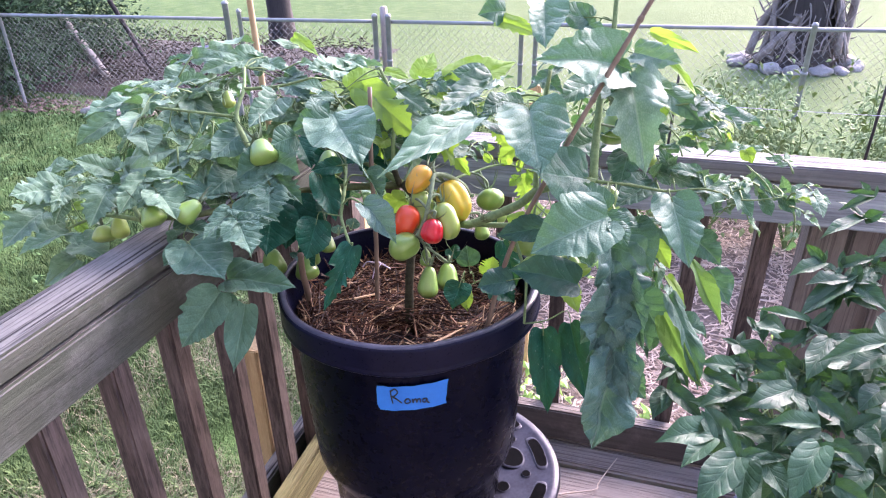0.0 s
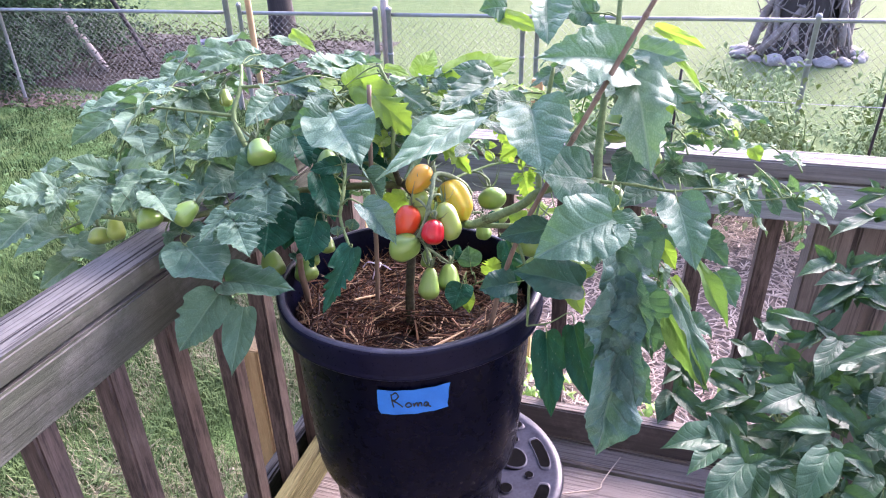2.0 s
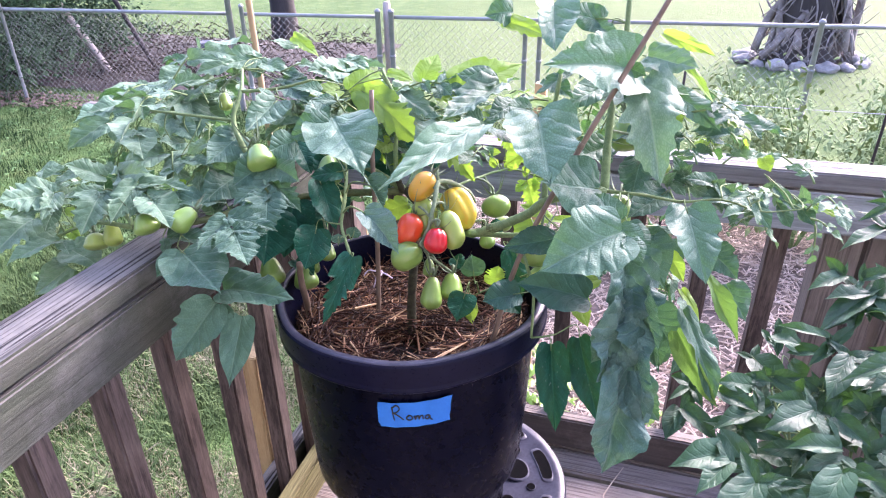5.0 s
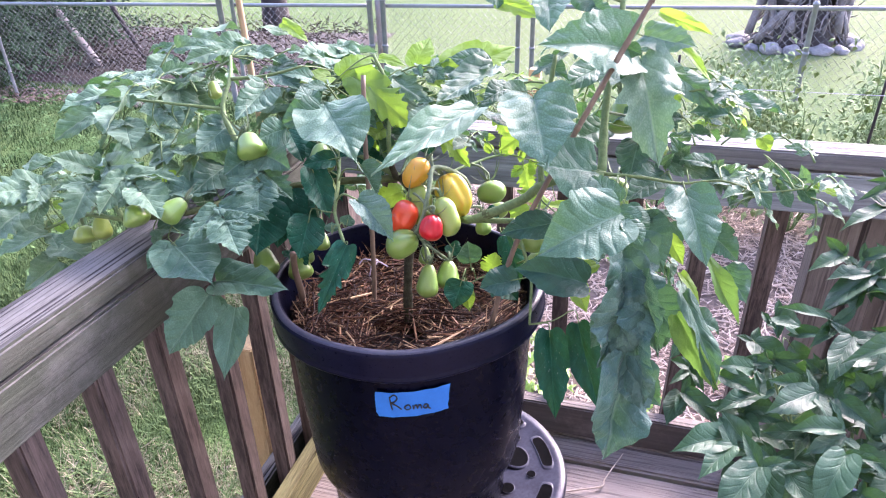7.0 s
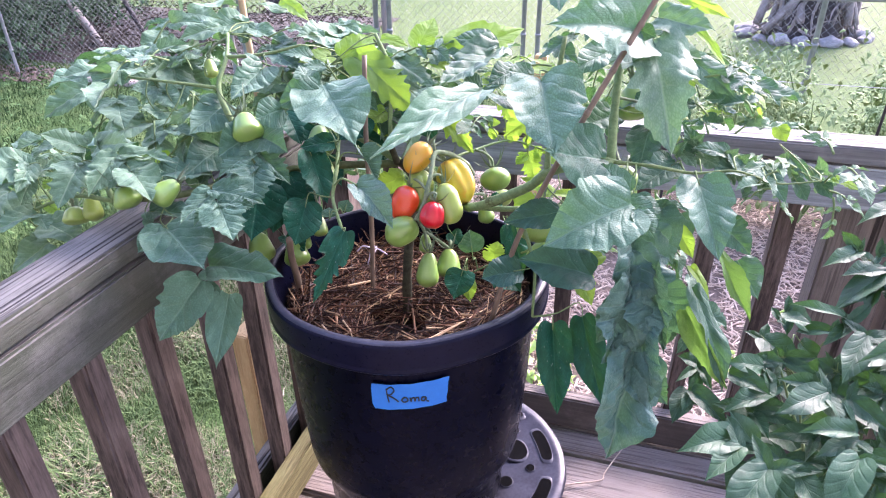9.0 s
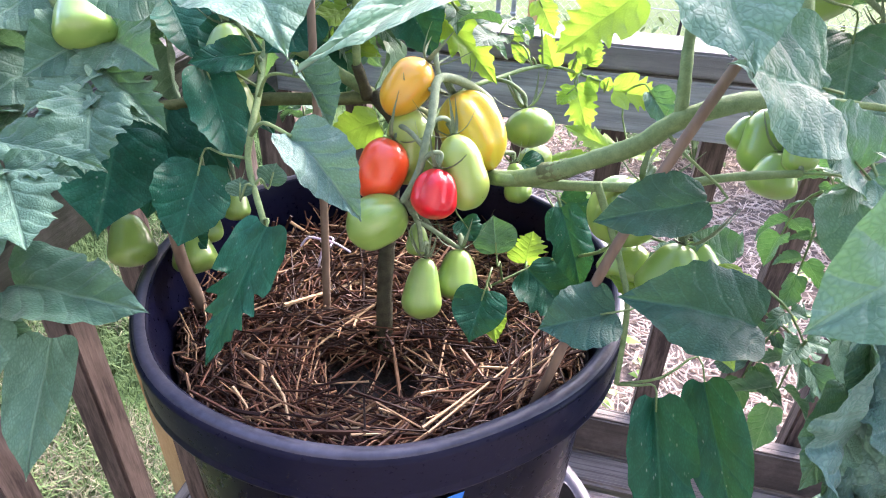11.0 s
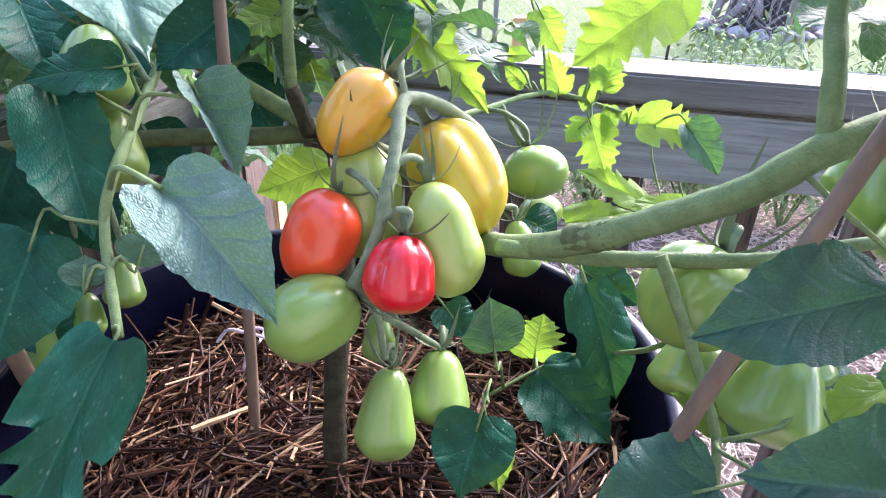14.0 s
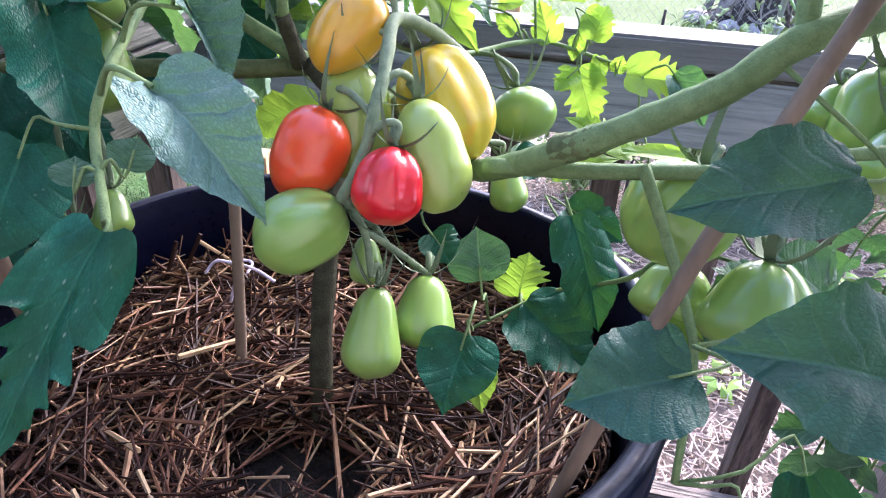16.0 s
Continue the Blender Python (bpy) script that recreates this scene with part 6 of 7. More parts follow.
def pepper_leaf(b, t, w, facing=(0.0, -0.6, 1.0)):
    leaf("P", b, t, w * 1.08, facing, pepper, pep_inv)
    b, d = Vector(b), Vector(t) - Vector(b)
    side = d.cross(Vector(facing)).normalized()
    for sg in (-1, 1):
        if pepper_rnd.random() < 0.6:
            q = (side * sg * pepper_rnd.uniform(0.5, 1.0) + d.normalized() * pepper_rnd.uniform(-0.7, 0.5) + Vector((0, 0, pepper_rnd.uniform(-0.1, 0.4)))).normalized() * d.length * pepper_rnd.uniform(0.35, 0.6)
            leaf("P", b - Vector((0, 0, 0.004)), b + q, q.length * pepper_rnd.uniform(0.38, 0.5), facing, pepper, pep_inv, stalk=False)


pepper_leaf((0.083, 0.849, 0.765), (0.066, 0.801, 0.750), 0.027, (-0.04, -0.28, 0.96))
pepper_leaf((0.086, 0.842, 0.773), (0.130, 0.804, 0.763), 0.026, (-0.10, -0.36, 0.93))
pepper_leaf((0.092, 0.859, 0.757), (0.093, 0.888, 0.788), 0.019, (0.09, -0.73, 0.68))
pepper_leaf((0.172, 0.891, 0.792), (0.123, 0.855, 0.818), 0.025, (0.59, -0.26, 0.76))
pepper_leaf((0.166, 0.911, 0.789), (0.200, 0.903, 0.797), 0.020, (-0.30, -0.40, 0.87))
pepper_leaf((0.129, 0.866, 0.792), (0.175, 0.835, 0.795), 0.026, (-0.22, -0.23, 0.95))
pepper_leaf((0.179, 0.853, 0.783), (0.120, 0.793, 0.793), 0.024, (0.22, -0.05, 0.98))
pepper_leaf((0.240, 0.855, 0.795), (0.177, 0.794, 0.804), 0.033, (0.30, -0.17, 0.94))
pepper_leaf((0.238, 0.874, 0.787), (0.188, 0.848, 0.813), 0.022, (0.57, -0.36, 0.74))
pepper_leaf((0.269, 0.860, 0.788), (0.304, 0.821, 0.783), 0.024, (-0.26, -0.35, 0.90))
pepper_leaf((0.159, 0.785, 0.755), (0.128, 0.794, 0.790), 0.026, (0.26, -0.86, 0.45))
pepper_leaf((0.138, 0.783, 0.763), (0.072, 0.725, 0.782), 0.035, (0.42, -0.18, 0.89))
pepper_leaf((0.140, 0.762, 0.768), (0.100, 0.703, 0.767), 0.025, (0.13, -0.11, 0.99))
pepper_leaf((0.164, 0.727, 0.775), (0.117, 0.655, 0.755), 0.039, (-0.01, -0.26, 0.97))
pepper_leaf((0.179, 0.747, 0.760), (0.171, 0.686, 0.738), 0.032, (0.02, -0.34, 0.94))
pepper_leaf((0.198, 0.753, 0.760), (0.222, 0.705, 0.744), 0.028, (-0.16, -0.38, 0.91))
pepper_leaf((0.260, 0.762, 0.786), (0.220, 0.690, 0.762), 0.037, (-0.16, -0.23, 0.96))
pepper_leaf((0.269, 0.818, 0.775), (0.201, 0.775, 0.799), 0.023, (0.43, -0.18, 0.89))
pepper_leaf((0.274, 0.814, 0.765), (0.220, 0.767, 0.773), 0.020, (0.16, -0.02, 0.99))
pepper_leaf((0.284, 0.795, 0.767), (0.319, 0.766, 0.758), 0.022, (-0.13, -0.43, 0.89))
pepper_leaf((0.311, 0.834, 0.759), (0.349, 0.847, 0.784), 0.020, (-0.41, -0.38, 0.83))
pepper_leaf((0.320, 0.830, 0.767), (0.341, 0.801, 0.767), 0.022, (-0.40, -0.29, 0.87))
pepper_leaf((0.324, 0.784, 0.745), (0.294, 0.734, 0.735), 0.027, (-0.12, -0.12, 0.98))
pepper_leaf((0.282, 0.746, 0.743), (0.316, 0.722, 0.744), 0.025, (-0.34, -0.45, 0.82))
pepper_leaf((0.292, 0.938, 0.832), (0.257, 0.867, 0.808), 0.031, (-0.14, -0.26, 0.96))
pepper_leaf((0.363, 0.940, 0.838), (0.269, 0.869, 0.849), 0.023, (0.20, -0.11, 0.97))
pepper_leaf((0.370, 0.965, 0.816), (0.319, 0.952, 0.843), 0.021, (0.49, -0.59, 0.64))
pepper_leaf((0.365, 0.933, 0.824), (0.307, 0.880, 0.826), 0.032, (0.22, -0.21, 0.95))
pepper_leaf((0.329, 1.043, 0.876), (0.256, 0.963, 0.856), 0.032, (0.04, -0.28, 0.96))
pepper_leaf((0.326, 1.051, 0.870), (0.266, 1.004, 0.883), 0.027, (0.33, -0.16, 0.93))
pepper_leaf((0.340, 1.044, 0.872), (0.376, 0.999, 0.854), 0.028, (-0.28, -0.54, 0.79))
pepper_leaf((0.351, 1.067, 0.864), (0.384, 1.075, 0.881), 0.020, (-0.32, -0.46, 0.83))
pepper_leaf((0.295, 1.063, 0.889), (0.242, 1.011, 0.889), 0.023, (0.26, -0.27, 0.93))
pepper_leaf((0.295, 1.065, 0.892), (0.268, 1.068, 0.915), 0.016, (0.15, -0.94, 0.30))
pepper_leaf((0.324, 1.070, 0.885), (0.361, 1.069, 0.905), 0.020, (-0.42, -0.50, 0.75))
pepper_leaf((0.271, 0.969, 0.837), (0.196, 0.930, 0.873), 0.018, (0.55, -0.38, 0.74))
pepper_leaf((0.279, 0.967, 0.829), (0.305, 0.988, 0.853), 0.016, (-0.27, -0.56, 0.78))
pepper_leaf((0.278, 0.957, 0.831), (0.241, 0.918, 0.826), 0.015, (0.06, -0.18, 0.98))
pepper_leaf((0.367, 1.165, 0.928), (0.290, 1.082, 0.929), 0.025, (0.18, -0.15, 0.97))
pepper_leaf((0.366, 1.163, 0.925), (0.385, 1.156, 0.946), 0.021, (-0.72, -0.51, 0.48))
pepper_leaf((0.375, 1.192, 0.953), (0.324, 1.150, 0.947), 0.013, (0.27, -0.45, 0.85))
pepper_leaf((0.379, 1.196, 0.957), (0.334, 1.175, 0.966), 0.011, (0.44, -0.68, 0.58))
pepper_leaf((0.204, 0.775, 0.709), (0.168, 0.762, 0.751), 0.028, (0.65, -0.67, 0.35))
pepper_leaf((0.268, 0.885, 0.747), (0.230, 0.865, 0.775), 0.024, (0.66, -0.56, 0.50))
pepper_leaf((0.355, 0.890, 0.793), (0.322, 0.852, 0.787), 0.029, (-0.04, -0.12, 0.99))
pepper_leaf((0.327, 0.911, 0.760), (0.364, 0.909, 0.780), 0.027, (-0.43, -0.52, 0.74))
pepper_leaf((0.214, 0.834, 0.727), (0.172, 0.809, 0.749), 0.031, (0.58, -0.30, 0.76))
pepper_leaf((0.403, 1.013, 0.842), (0.348, 0.955, 0.831), 0.031, (0.02, -0.21, 0.98))
pepper_leaf((0.386, 0.871, 0.805), (0.337, 0.811, 0.788), 0.033, (-0.18, -0.13, 0.97))
pepper_leaf((0.395, 0.815, 0.762), (0.334, 0.749, 0.762), 0.032, (0.01, -0.01, 1.00))
pepper_leaf((0.411, 1.112, 0.914), (0.364, 1.072, 0.909), 0.027, (0.17, -0.31, 0.94))
pepper_leaf((0.091, 0.885, 0.784), (0.067, 0.879, 0.796), 0.017, (0.49, -0.47, 0.74))
pepper_leaf((0.104, 0.887, 0.781), (0.133, 0.873, 0.785), 0.013, (-0.35, -0.49, 0.80))
pepper_leaf((0.090, 0.882, 0.780), (0.068, 0.843, 0.785), 0.011, (0.45, -0.14, 0.88))
pepper_leaf((0.098, 0.888, 0.785), (0.105, 0.893, 0.792), 0.010, (-0.31, -0.59, 0.74))
pepper_leaf((0.099, 0.885, 0.778), (0.109, 0.844, 0.780), 0.012, (-0.34, -0.04, 0.94))
pepper_leaf((0.190, 0.918, 0.788), (0.158, 0.892, 0.795), 0.012, (0.49, -0.39, 0.78))
pepper_leaf((0.204, 0.923, 0.789), (0.242, 0.926, 0.796), 0.018, (-0.10, -0.61, 0.79))
pepper_leaf((0.195, 0.917, 0.784), (0.177, 0.862, 0.776), 0.016, (-0.08, -0.12, 0.99))
pepper_leaf((0.196, 0.921, 0.790), (0.190, 0.926, 0.803), 0.014, (0.06, -0.92, 0.38))
pepper_leaf((0.205, 0.922, 0.786), (0.243, 0.900, 0.783), 0.017, (-0.31, -0.62, 0.72))
pepper_leaf((0.190, 0.918, 0.788), (0.140, 0.882, 0.791), 0.018, (0.38, -0.47, 0.80))
pepper_leaf((0.268, 0.918, 0.787), (0.296, 0.930, 0.801), 0.021, (-0.23, -0.46, 0.86))
pepper_leaf((0.263, 0.913, 0.781), (0.246, 0.859, 0.774), 0.016, (-0.19, -0.07, 0.98))
pepper_leaf((0.261, 0.916, 0.787), (0.239, 0.915, 0.802), 0.018, (0.38, -0.78, 0.50))
pepper_leaf((0.272, 0.918, 0.784), (0.302, 0.906, 0.788), 0.014, (-0.35, -0.66, 0.67))
pepper_leaf((0.257, 0.913, 0.783), (0.222, 0.872, 0.787), 0.014, (0.30, -0.17, 0.94))
pepper_leaf((0.265, 0.917, 0.787), (0.266, 0.926, 0.802), 0.016, (-0.16, -0.84, 0.52))
pepper_leaf((0.312, 0.895, 0.784), (0.287, 0.884, 0.793), 0.013, (0.49, -0.56, 0.67))
pepper_leaf((0.326, 0.897, 0.781), (0.361, 0.885, 0.783), 0.017, (-0.25, -0.62, 0.74))
pepper_leaf((0.315, 0.893, 0.778), (0.287, 0.837, 0.775), 0.016, (-0.05, -0.03, 1.00))
pepper_leaf((0.315, 0.896, 0.784), (0.295, 0.899, 0.804), 0.021, (0.13, -0.95, 0.28))
pepper_leaf((0.323, 0.895, 0.778), (0.331, 0.853, 0.775), 0.016, (-0.31, -0.13, 0.94))
pepper_leaf((0.311, 0.893, 0.780), (0.257, 0.846, 0.780), 0.020, (0.23, -0.26, 0.94))
pepper_leaf((0.324, 0.898, 0.783), (0.357, 0.908, 0.796), 0.021, (-0.18, -0.49, 0.85))
pepper_leaf((0.164, 0.838, 0.762), (0.211, 0.827, 0.764), 0.019, (-0.18, -0.64, 0.74))
pepper_leaf((0.152, 0.833, 0.760), (0.125, 0.788, 0.765), 0.013, (0.16, 0.01, 0.99))
pepper_leaf((0.159, 0.838, 0.766), (0.167, 0.845, 0.778), 0.014, (-0.47, -0.59, 0.66))
pepper_leaf((0.161, 0.835, 0.760), (0.176, 0.796, 0.758), 0.016, (-0.16, -0.11, 0.98))
pepper_leaf((0.151, 0.835, 0.765), (0.112, 0.819, 0.776), 0.018, (0.42, -0.53, 0.74))
pepper_leaf((0.163, 0.838, 0.764), (0.202, 0.844, 0.775), 0.019, (-0.10, -0.69, 0.72))
pepper_leaf((0.237, 0.819, 0.752), (0.239, 0.774, 0.751), 0.014, (-0.24, -0.03, 0.97))
pepper_leaf((0.228, 0.819, 0.757), (0.178, 0.797, 0.768), 0.021, (0.35, -0.37, 0.86))
pepper_leaf((0.241, 0.823, 0.757), (0.279, 0.825, 0.765), 0.018, (-0.14, -0.58, 0.80))
pepper_leaf((0.232, 0.818, 0.752), (0.212, 0.770, 0.758), 0.012, (0.04, 0.11, 0.99))
pepper_leaf((0.235, 0.822, 0.758), (0.234, 0.829, 0.771), 0.015, (0.12, -0.87, 0.48))
pepper_leaf((0.241, 0.821, 0.753), (0.258, 0.795, 0.759), 0.012, (-0.47, -0.10, 0.88))
pepper_leaf((0.274, 0.788, 0.737), (0.233, 0.760, 0.746), 0.015, (0.31, -0.15, 0.94))
pepper_leaf((0.286, 0.792, 0.738), (0.312, 0.796, 0.748), 0.016, (-0.29, -0.36, 0.89))
pepper_leaf((0.279, 0.787, 0.734), (0.262, 0.740, 0.740), 0.014, (0.41, -0.03, 0.91))
pepper_leaf((0.276, 0.789, 0.739), (0.244, 0.781, 0.753), 0.017, (0.44, -0.64, 0.63))
pepper_leaf((0.287, 0.791, 0.736), (0.330, 0.778, 0.738), 0.019, (-0.23, -0.63, 0.74))
pepper_leaf((0.274, 0.787, 0.736), (0.219, 0.740, 0.737), 0.019, (0.27, -0.29, 0.92))
pepper_leaf((0.195, 0.777, 0.741), (0.204, 0.740, 0.748), 0.012, (-0.34, 0.09, 0.94))
pepper_leaf((0.184, 0.775, 0.744), (0.143, 0.748, 0.753), 0.016, (0.33, -0.19, 0.92))
pepper_leaf((0.197, 0.780, 0.744), (0.245, 0.779, 0.750), 0.021, (-0.12, -0.49, 0.86))
pepper_leaf((0.186, 0.775, 0.741), (0.155, 0.722, 0.740), 0.017, (0.03, -0.04, 1.00))
pepper_leaf((0.188, 0.778, 0.747), (0.174, 0.779, 0.759), 0.014, (0.40, -0.74, 0.53))
pepper_leaf((0.196, 0.777, 0.741), (0.212, 0.747, 0.748), 0.013, (-0.44, -0.02, 0.90))
pepper_leaf((0.370, 0.946, 0.803), (0.401, 0.940, 0.808), 0.015, (-0.24, -0.65, 0.72))
pepper_leaf((0.360, 0.942, 0.800), (0.335, 0.886, 0.796), 0.016, (-0.31, 0.07, 0.95))
pepper_leaf((0.363, 0.946, 0.806), (0.360, 0.955, 0.824), 0.019, (-0.04, -0.90, 0.44))
pepper_leaf((0.370, 0.946, 0.802), (0.403, 0.921, 0.798), 0.018, (-0.35, -0.57, 0.74))
pepper_leaf((0.355, 0.942, 0.803), (0.307, 0.907, 0.807), 0.019, (0.21, -0.18, 0.96))
pepper_leaf((0.319, 1.028, 0.854), (0.295, 0.970, 0.844), 0.017, (-0.27, -0.05, 0.96))
pepper_leaf((0.317, 1.031, 0.861), (0.289, 1.027, 0.876), 0.021, (0.41, -0.70, 0.58))
pepper_leaf((0.330, 1.033, 0.856), (0.368, 1.011, 0.850), 0.020, (-0.21, -0.58, 0.79))
pepper_leaf((0.315, 1.028, 0.855), (0.268, 0.975, 0.850), 0.019, (0.15, -0.23, 0.96))
pepper_leaf((0.326, 1.034, 0.861), (0.340, 1.039, 0.869), 0.014, (-0.29, -0.49, 0.82))
pepper_leaf((0.365, 1.080, 0.881), (0.353, 1.025, 0.873), 0.016, (0.20, -0.18, 0.96))
pepper_leaf((0.360, 1.083, 0.888), (0.346, 1.082, 0.899), 0.014, (0.38, -0.83, 0.41))
pepper_leaf((0.372, 1.084, 0.884), (0.412, 1.068, 0.880), 0.019, (-0.22, -0.71, 0.67))
pepper_leaf((0.358, 1.079, 0.883), (0.314, 1.025, 0.875), 0.019, (-0.01, -0.14, 0.99))
pepper_leaf((0.366, 1.085, 0.888), (0.374, 1.092, 0.899), 0.014, (-0.38, -0.63, 0.68))
pepper_leaf((0.348, 0.840, 0.747), (0.311, 0.813, 0.755), 0.013, (0.38, -0.26, 0.89))
pepper_leaf((0.362, 0.844, 0.748), (0.393, 0.843, 0.756), 0.017, (-0.24, -0.37, 0.89))
pepper_leaf((0.356, 0.840, 0.744), (0.346, 0.787, 0.739), 0.018, (0.01, -0.10, 1.00))
pepper_leaf((0.350, 0.841, 0.749), (0.314, 0.832, 0.763), 0.020, (0.42, -0.51, 0.75))
pepper_leaf((0.362, 0.843, 0.746), (0.402, 0.824, 0.744), 0.020, (-0.25, -0.60, 0.76))

pr = random.Random(77)
for _ in range(150):
    b = Vector((pr.uniform(0.2, 0.62), pr.uniform(0.86, 1.15), pr.uniform(0.5, 0.74)))
    d = Vector((pr.uniform(-1, 1), pr.uniform(-1, 0.5), pr.uniform(-0.8, 0.1))).normalized()
    ln = pr.uniform(0.05, 0.085)
    pepper_leaf(b, b + d * ln, ln * pr.uniform(0.4, 0.52), (pr.uniform(-0.4, 0.4), pr.uniform(-0.8, 0), 1.0))
for k, (v, f) in enumerate(petioles.pieces):
    put_part("petiole", raw_mesh("petiole", v, f, STEM, True), pepper, m=pep_inv)
tub = thing("plant_pot", "plain blue plastic pot holding the pepper plant", "pot", at=(0.4, 1.02, 0))
part("body", lathe([(0.0001, DECK_Z + 0.003), (0.12, DECK_Z + 0.003), (0.13, 0.15), (0.145, 0.33), (0.153, 0.335), (0.153, 0.355), (0.143, 0.355), (0.135, 0.32), (0.0001, 0.315)], 40), BLUE, tub)

# ---- garden bed behind the deck ----
def in_bed(r):
    x, y = r.uniform(-1.3, 4.6) + r.gauss(0, 0.12), 1.75 + 4.0 * r.random() ** 1.3 + abs(r.gauss(0, 0.1))
    return Vector((x, y, ground_height(x, y) + 0.005))


bed = bmesh.new()
rows = [[bed.verts.new((x + 0.16 * noise.noise(Vector((x * 2, y * 2, 9))), y + 0.2 * noise.noise(Vector((x * 2, y * 2, 5))) * (y > 1.8), ground_height(x, y) + 0.012)) for x in [-1.3 + 0.28 * i for i in range(21)]] for y in [1.7 + 0.28 * k for k in range(17)]]
for a, b in zip(rows, rows[1:]):
    for k in range(20):
        bed.faces.new((a[k], a[k + 1], b[k + 1], b[k]))
BEDMAT = simple("bed of trodden straw", (0.05, 0.037, 0.03), (0.24, 0.18, 0.145), 40, 0.9, 0.8, 0.02)
tagged(new("garden_bed", mesh_of("garden_bed", bed, BEDMAT)), "garden bed covered with trodden straw", "garden bed", kind="structure")
straw_heap("straw_mulch", "bleached straw mulch covering the garden bed", MULCH, 32000, in_bed, 0.15, 21, 0.0036, 0.05, 0.25)


def leaf_heap(h, centre, spread, count, size, r, droop=0.4):
    for _ in range(count):
        p = Vector(centre) + Vector([r.gauss(0, s) for s in spread])
        a = r.uniform(0, 6.28)
        d = Vector((math.cos(a), math.sin(a), r.uniform(-0.9, 0.35))).normalized()
        s = d.cross(Vector((r.uniform(-0.4, 0.4), r.uniform(-0.4, 0.4), 1))).normalized()
        n = s.cross(d)
        ln = size * r.uniform(0.5, 1.3)
        w = ln * r.uniform(0.22, 0.34)
        h.add([p, p + d * ln * 0.4 + s * w - n * w * 0.3, p + d * ln * 0.5 + n * 0.02 * ln, p + d * ln * 0.4 - s * w - n * w * 0.3, p + d * ln - n * ln * droop * 0.4],
              [(0, 2, 1), (0, 3, 2), (1, 2, 4), (2, 3, 4)])


bed_rnd = random.Random(31)


def garden_plant(x, y, height, label):
    g = thing("garden_plant", label, "plant", "row of garden plants", at=(x, y, ground_height(x, y)))
    stalks, crown = Heap(), Heap()
    for k in range(11):
        a = bed_rnd.uniform(0, 6.28)
        tipp = Vector((math.cos(a) * 0.36, math.sin(a) * 0.25, height * bed_rnd.uniform(0.6, 1.12)))
        midp = tipp * 0.5 + Vector((bed_rnd.uniform(-0.08, 0.08), 0, 0.05))
        pts = smooth_path([Vector((0, 0, -0.02)), midp, tipp], 6)
        stalks.tube(pts, 0.009, 0.003, 6)
        for p in pts[3:]:
            leaf_heap(crown, p, (0.11, 0.11, 0.08), 11, 0.064, bed_rnd, 1.1)
    put_part("stalk", stalks.mesh("stalk", STEM, True), g)
    put_part("foliage", crown.mesh("foliage", GARDEN), g)
    for k in range(5):
        p = (bed_rnd.uniform(-0.22, 0.22), bed_rnd.uniform(-0.2, 0.0), height * bed_rnd.uniform(0.35, 0.75))
        put_part("tomato", fruit_of("green", "pear", k % 3), g, "unripe green tomato", Matrix.Translation(p) @ Matrix.Scale(0.06, 4))
    return g


for x, y, h in ((-0.1, 4.9, 0.95), (0.55, 5.0, 1.08), (1.15, 4.9, 1.15), (1.75, 5.1, 1.2), (2.4, 4.9, 1.12), (3.0, 5.1, 1.15), (0.9, 5.9, 1.0), (2.05, 5.9, 1.1), (3.3, 5.9, 1.1)):
    garden_plant(x, y, h, "tall green garden tomato plant in straw")
for x, y in ((0.2, 4.7), (1.45, 4.8), (2.2, 4.8), (2.9, 4.7)):
    s = thing("garden_stake", "thin dark garden stake in the straw bed", "stake", "garden stakes", at=(x, y, GROUND))
    tube("shaft", [(0, 0, -0.1), (0.01, 0, 0.6), (0.02, 0.01, 1.32)], 0.011, 0.009, BARK, s, "", 7, 3)
for z, y in ((0.22, 4.75),):
    s = thing("garden_string", "pale string stretched along the garden row", "string", "garden strings")
    tube("cord", [(-0.5, y, z), (1.3, y + 0.05, z - 0.03), (3.6, y, z)], 0.002, 0.002, STRING, s, "", 5, 4)

weeds = Heap()
for _ in range(46):
    x, y = bed_rnd.uniform(-0.6, 2.2), bed_rnd.uniform(1.9, 4.4)
    leaf_heap(weeds, (x, y, ground_height(x, y) + 0.07), (0.05, 0.05, 0.03), 14, 0.09, bed_rnd)
WEED = simple("bright weed leaves", (0.16, 0.3, 0.04), (0.3, 0.46, 0.08), 3, 0.5, 0.0, random_by="island", spread=0.8)
tagged(new("weeds", weeds.mesh("weeds", WEED)), "small bright green weeds growing through straw", "weeds", kind="stuff")

# ---- wire fence ----
def fence_at(x):
    return 7.62 + 0.06 * x


FH = GROUND + 1.2
fence = thing("wire_fence", "galvanised chain-link fence with tubular top rail", "fence")
for a, b in ((-11.0, -4.95), (-4.78, -3.08), (-2.9, 6.0)):
    tube("top_rail", [(a, fence_at(a), FH), ((a + b) / 2, fence_at((a + b) / 2), FH), (b, fence_at(b), FH)], 0.021, 0.021, STEEL, fence, "", 10, 3)
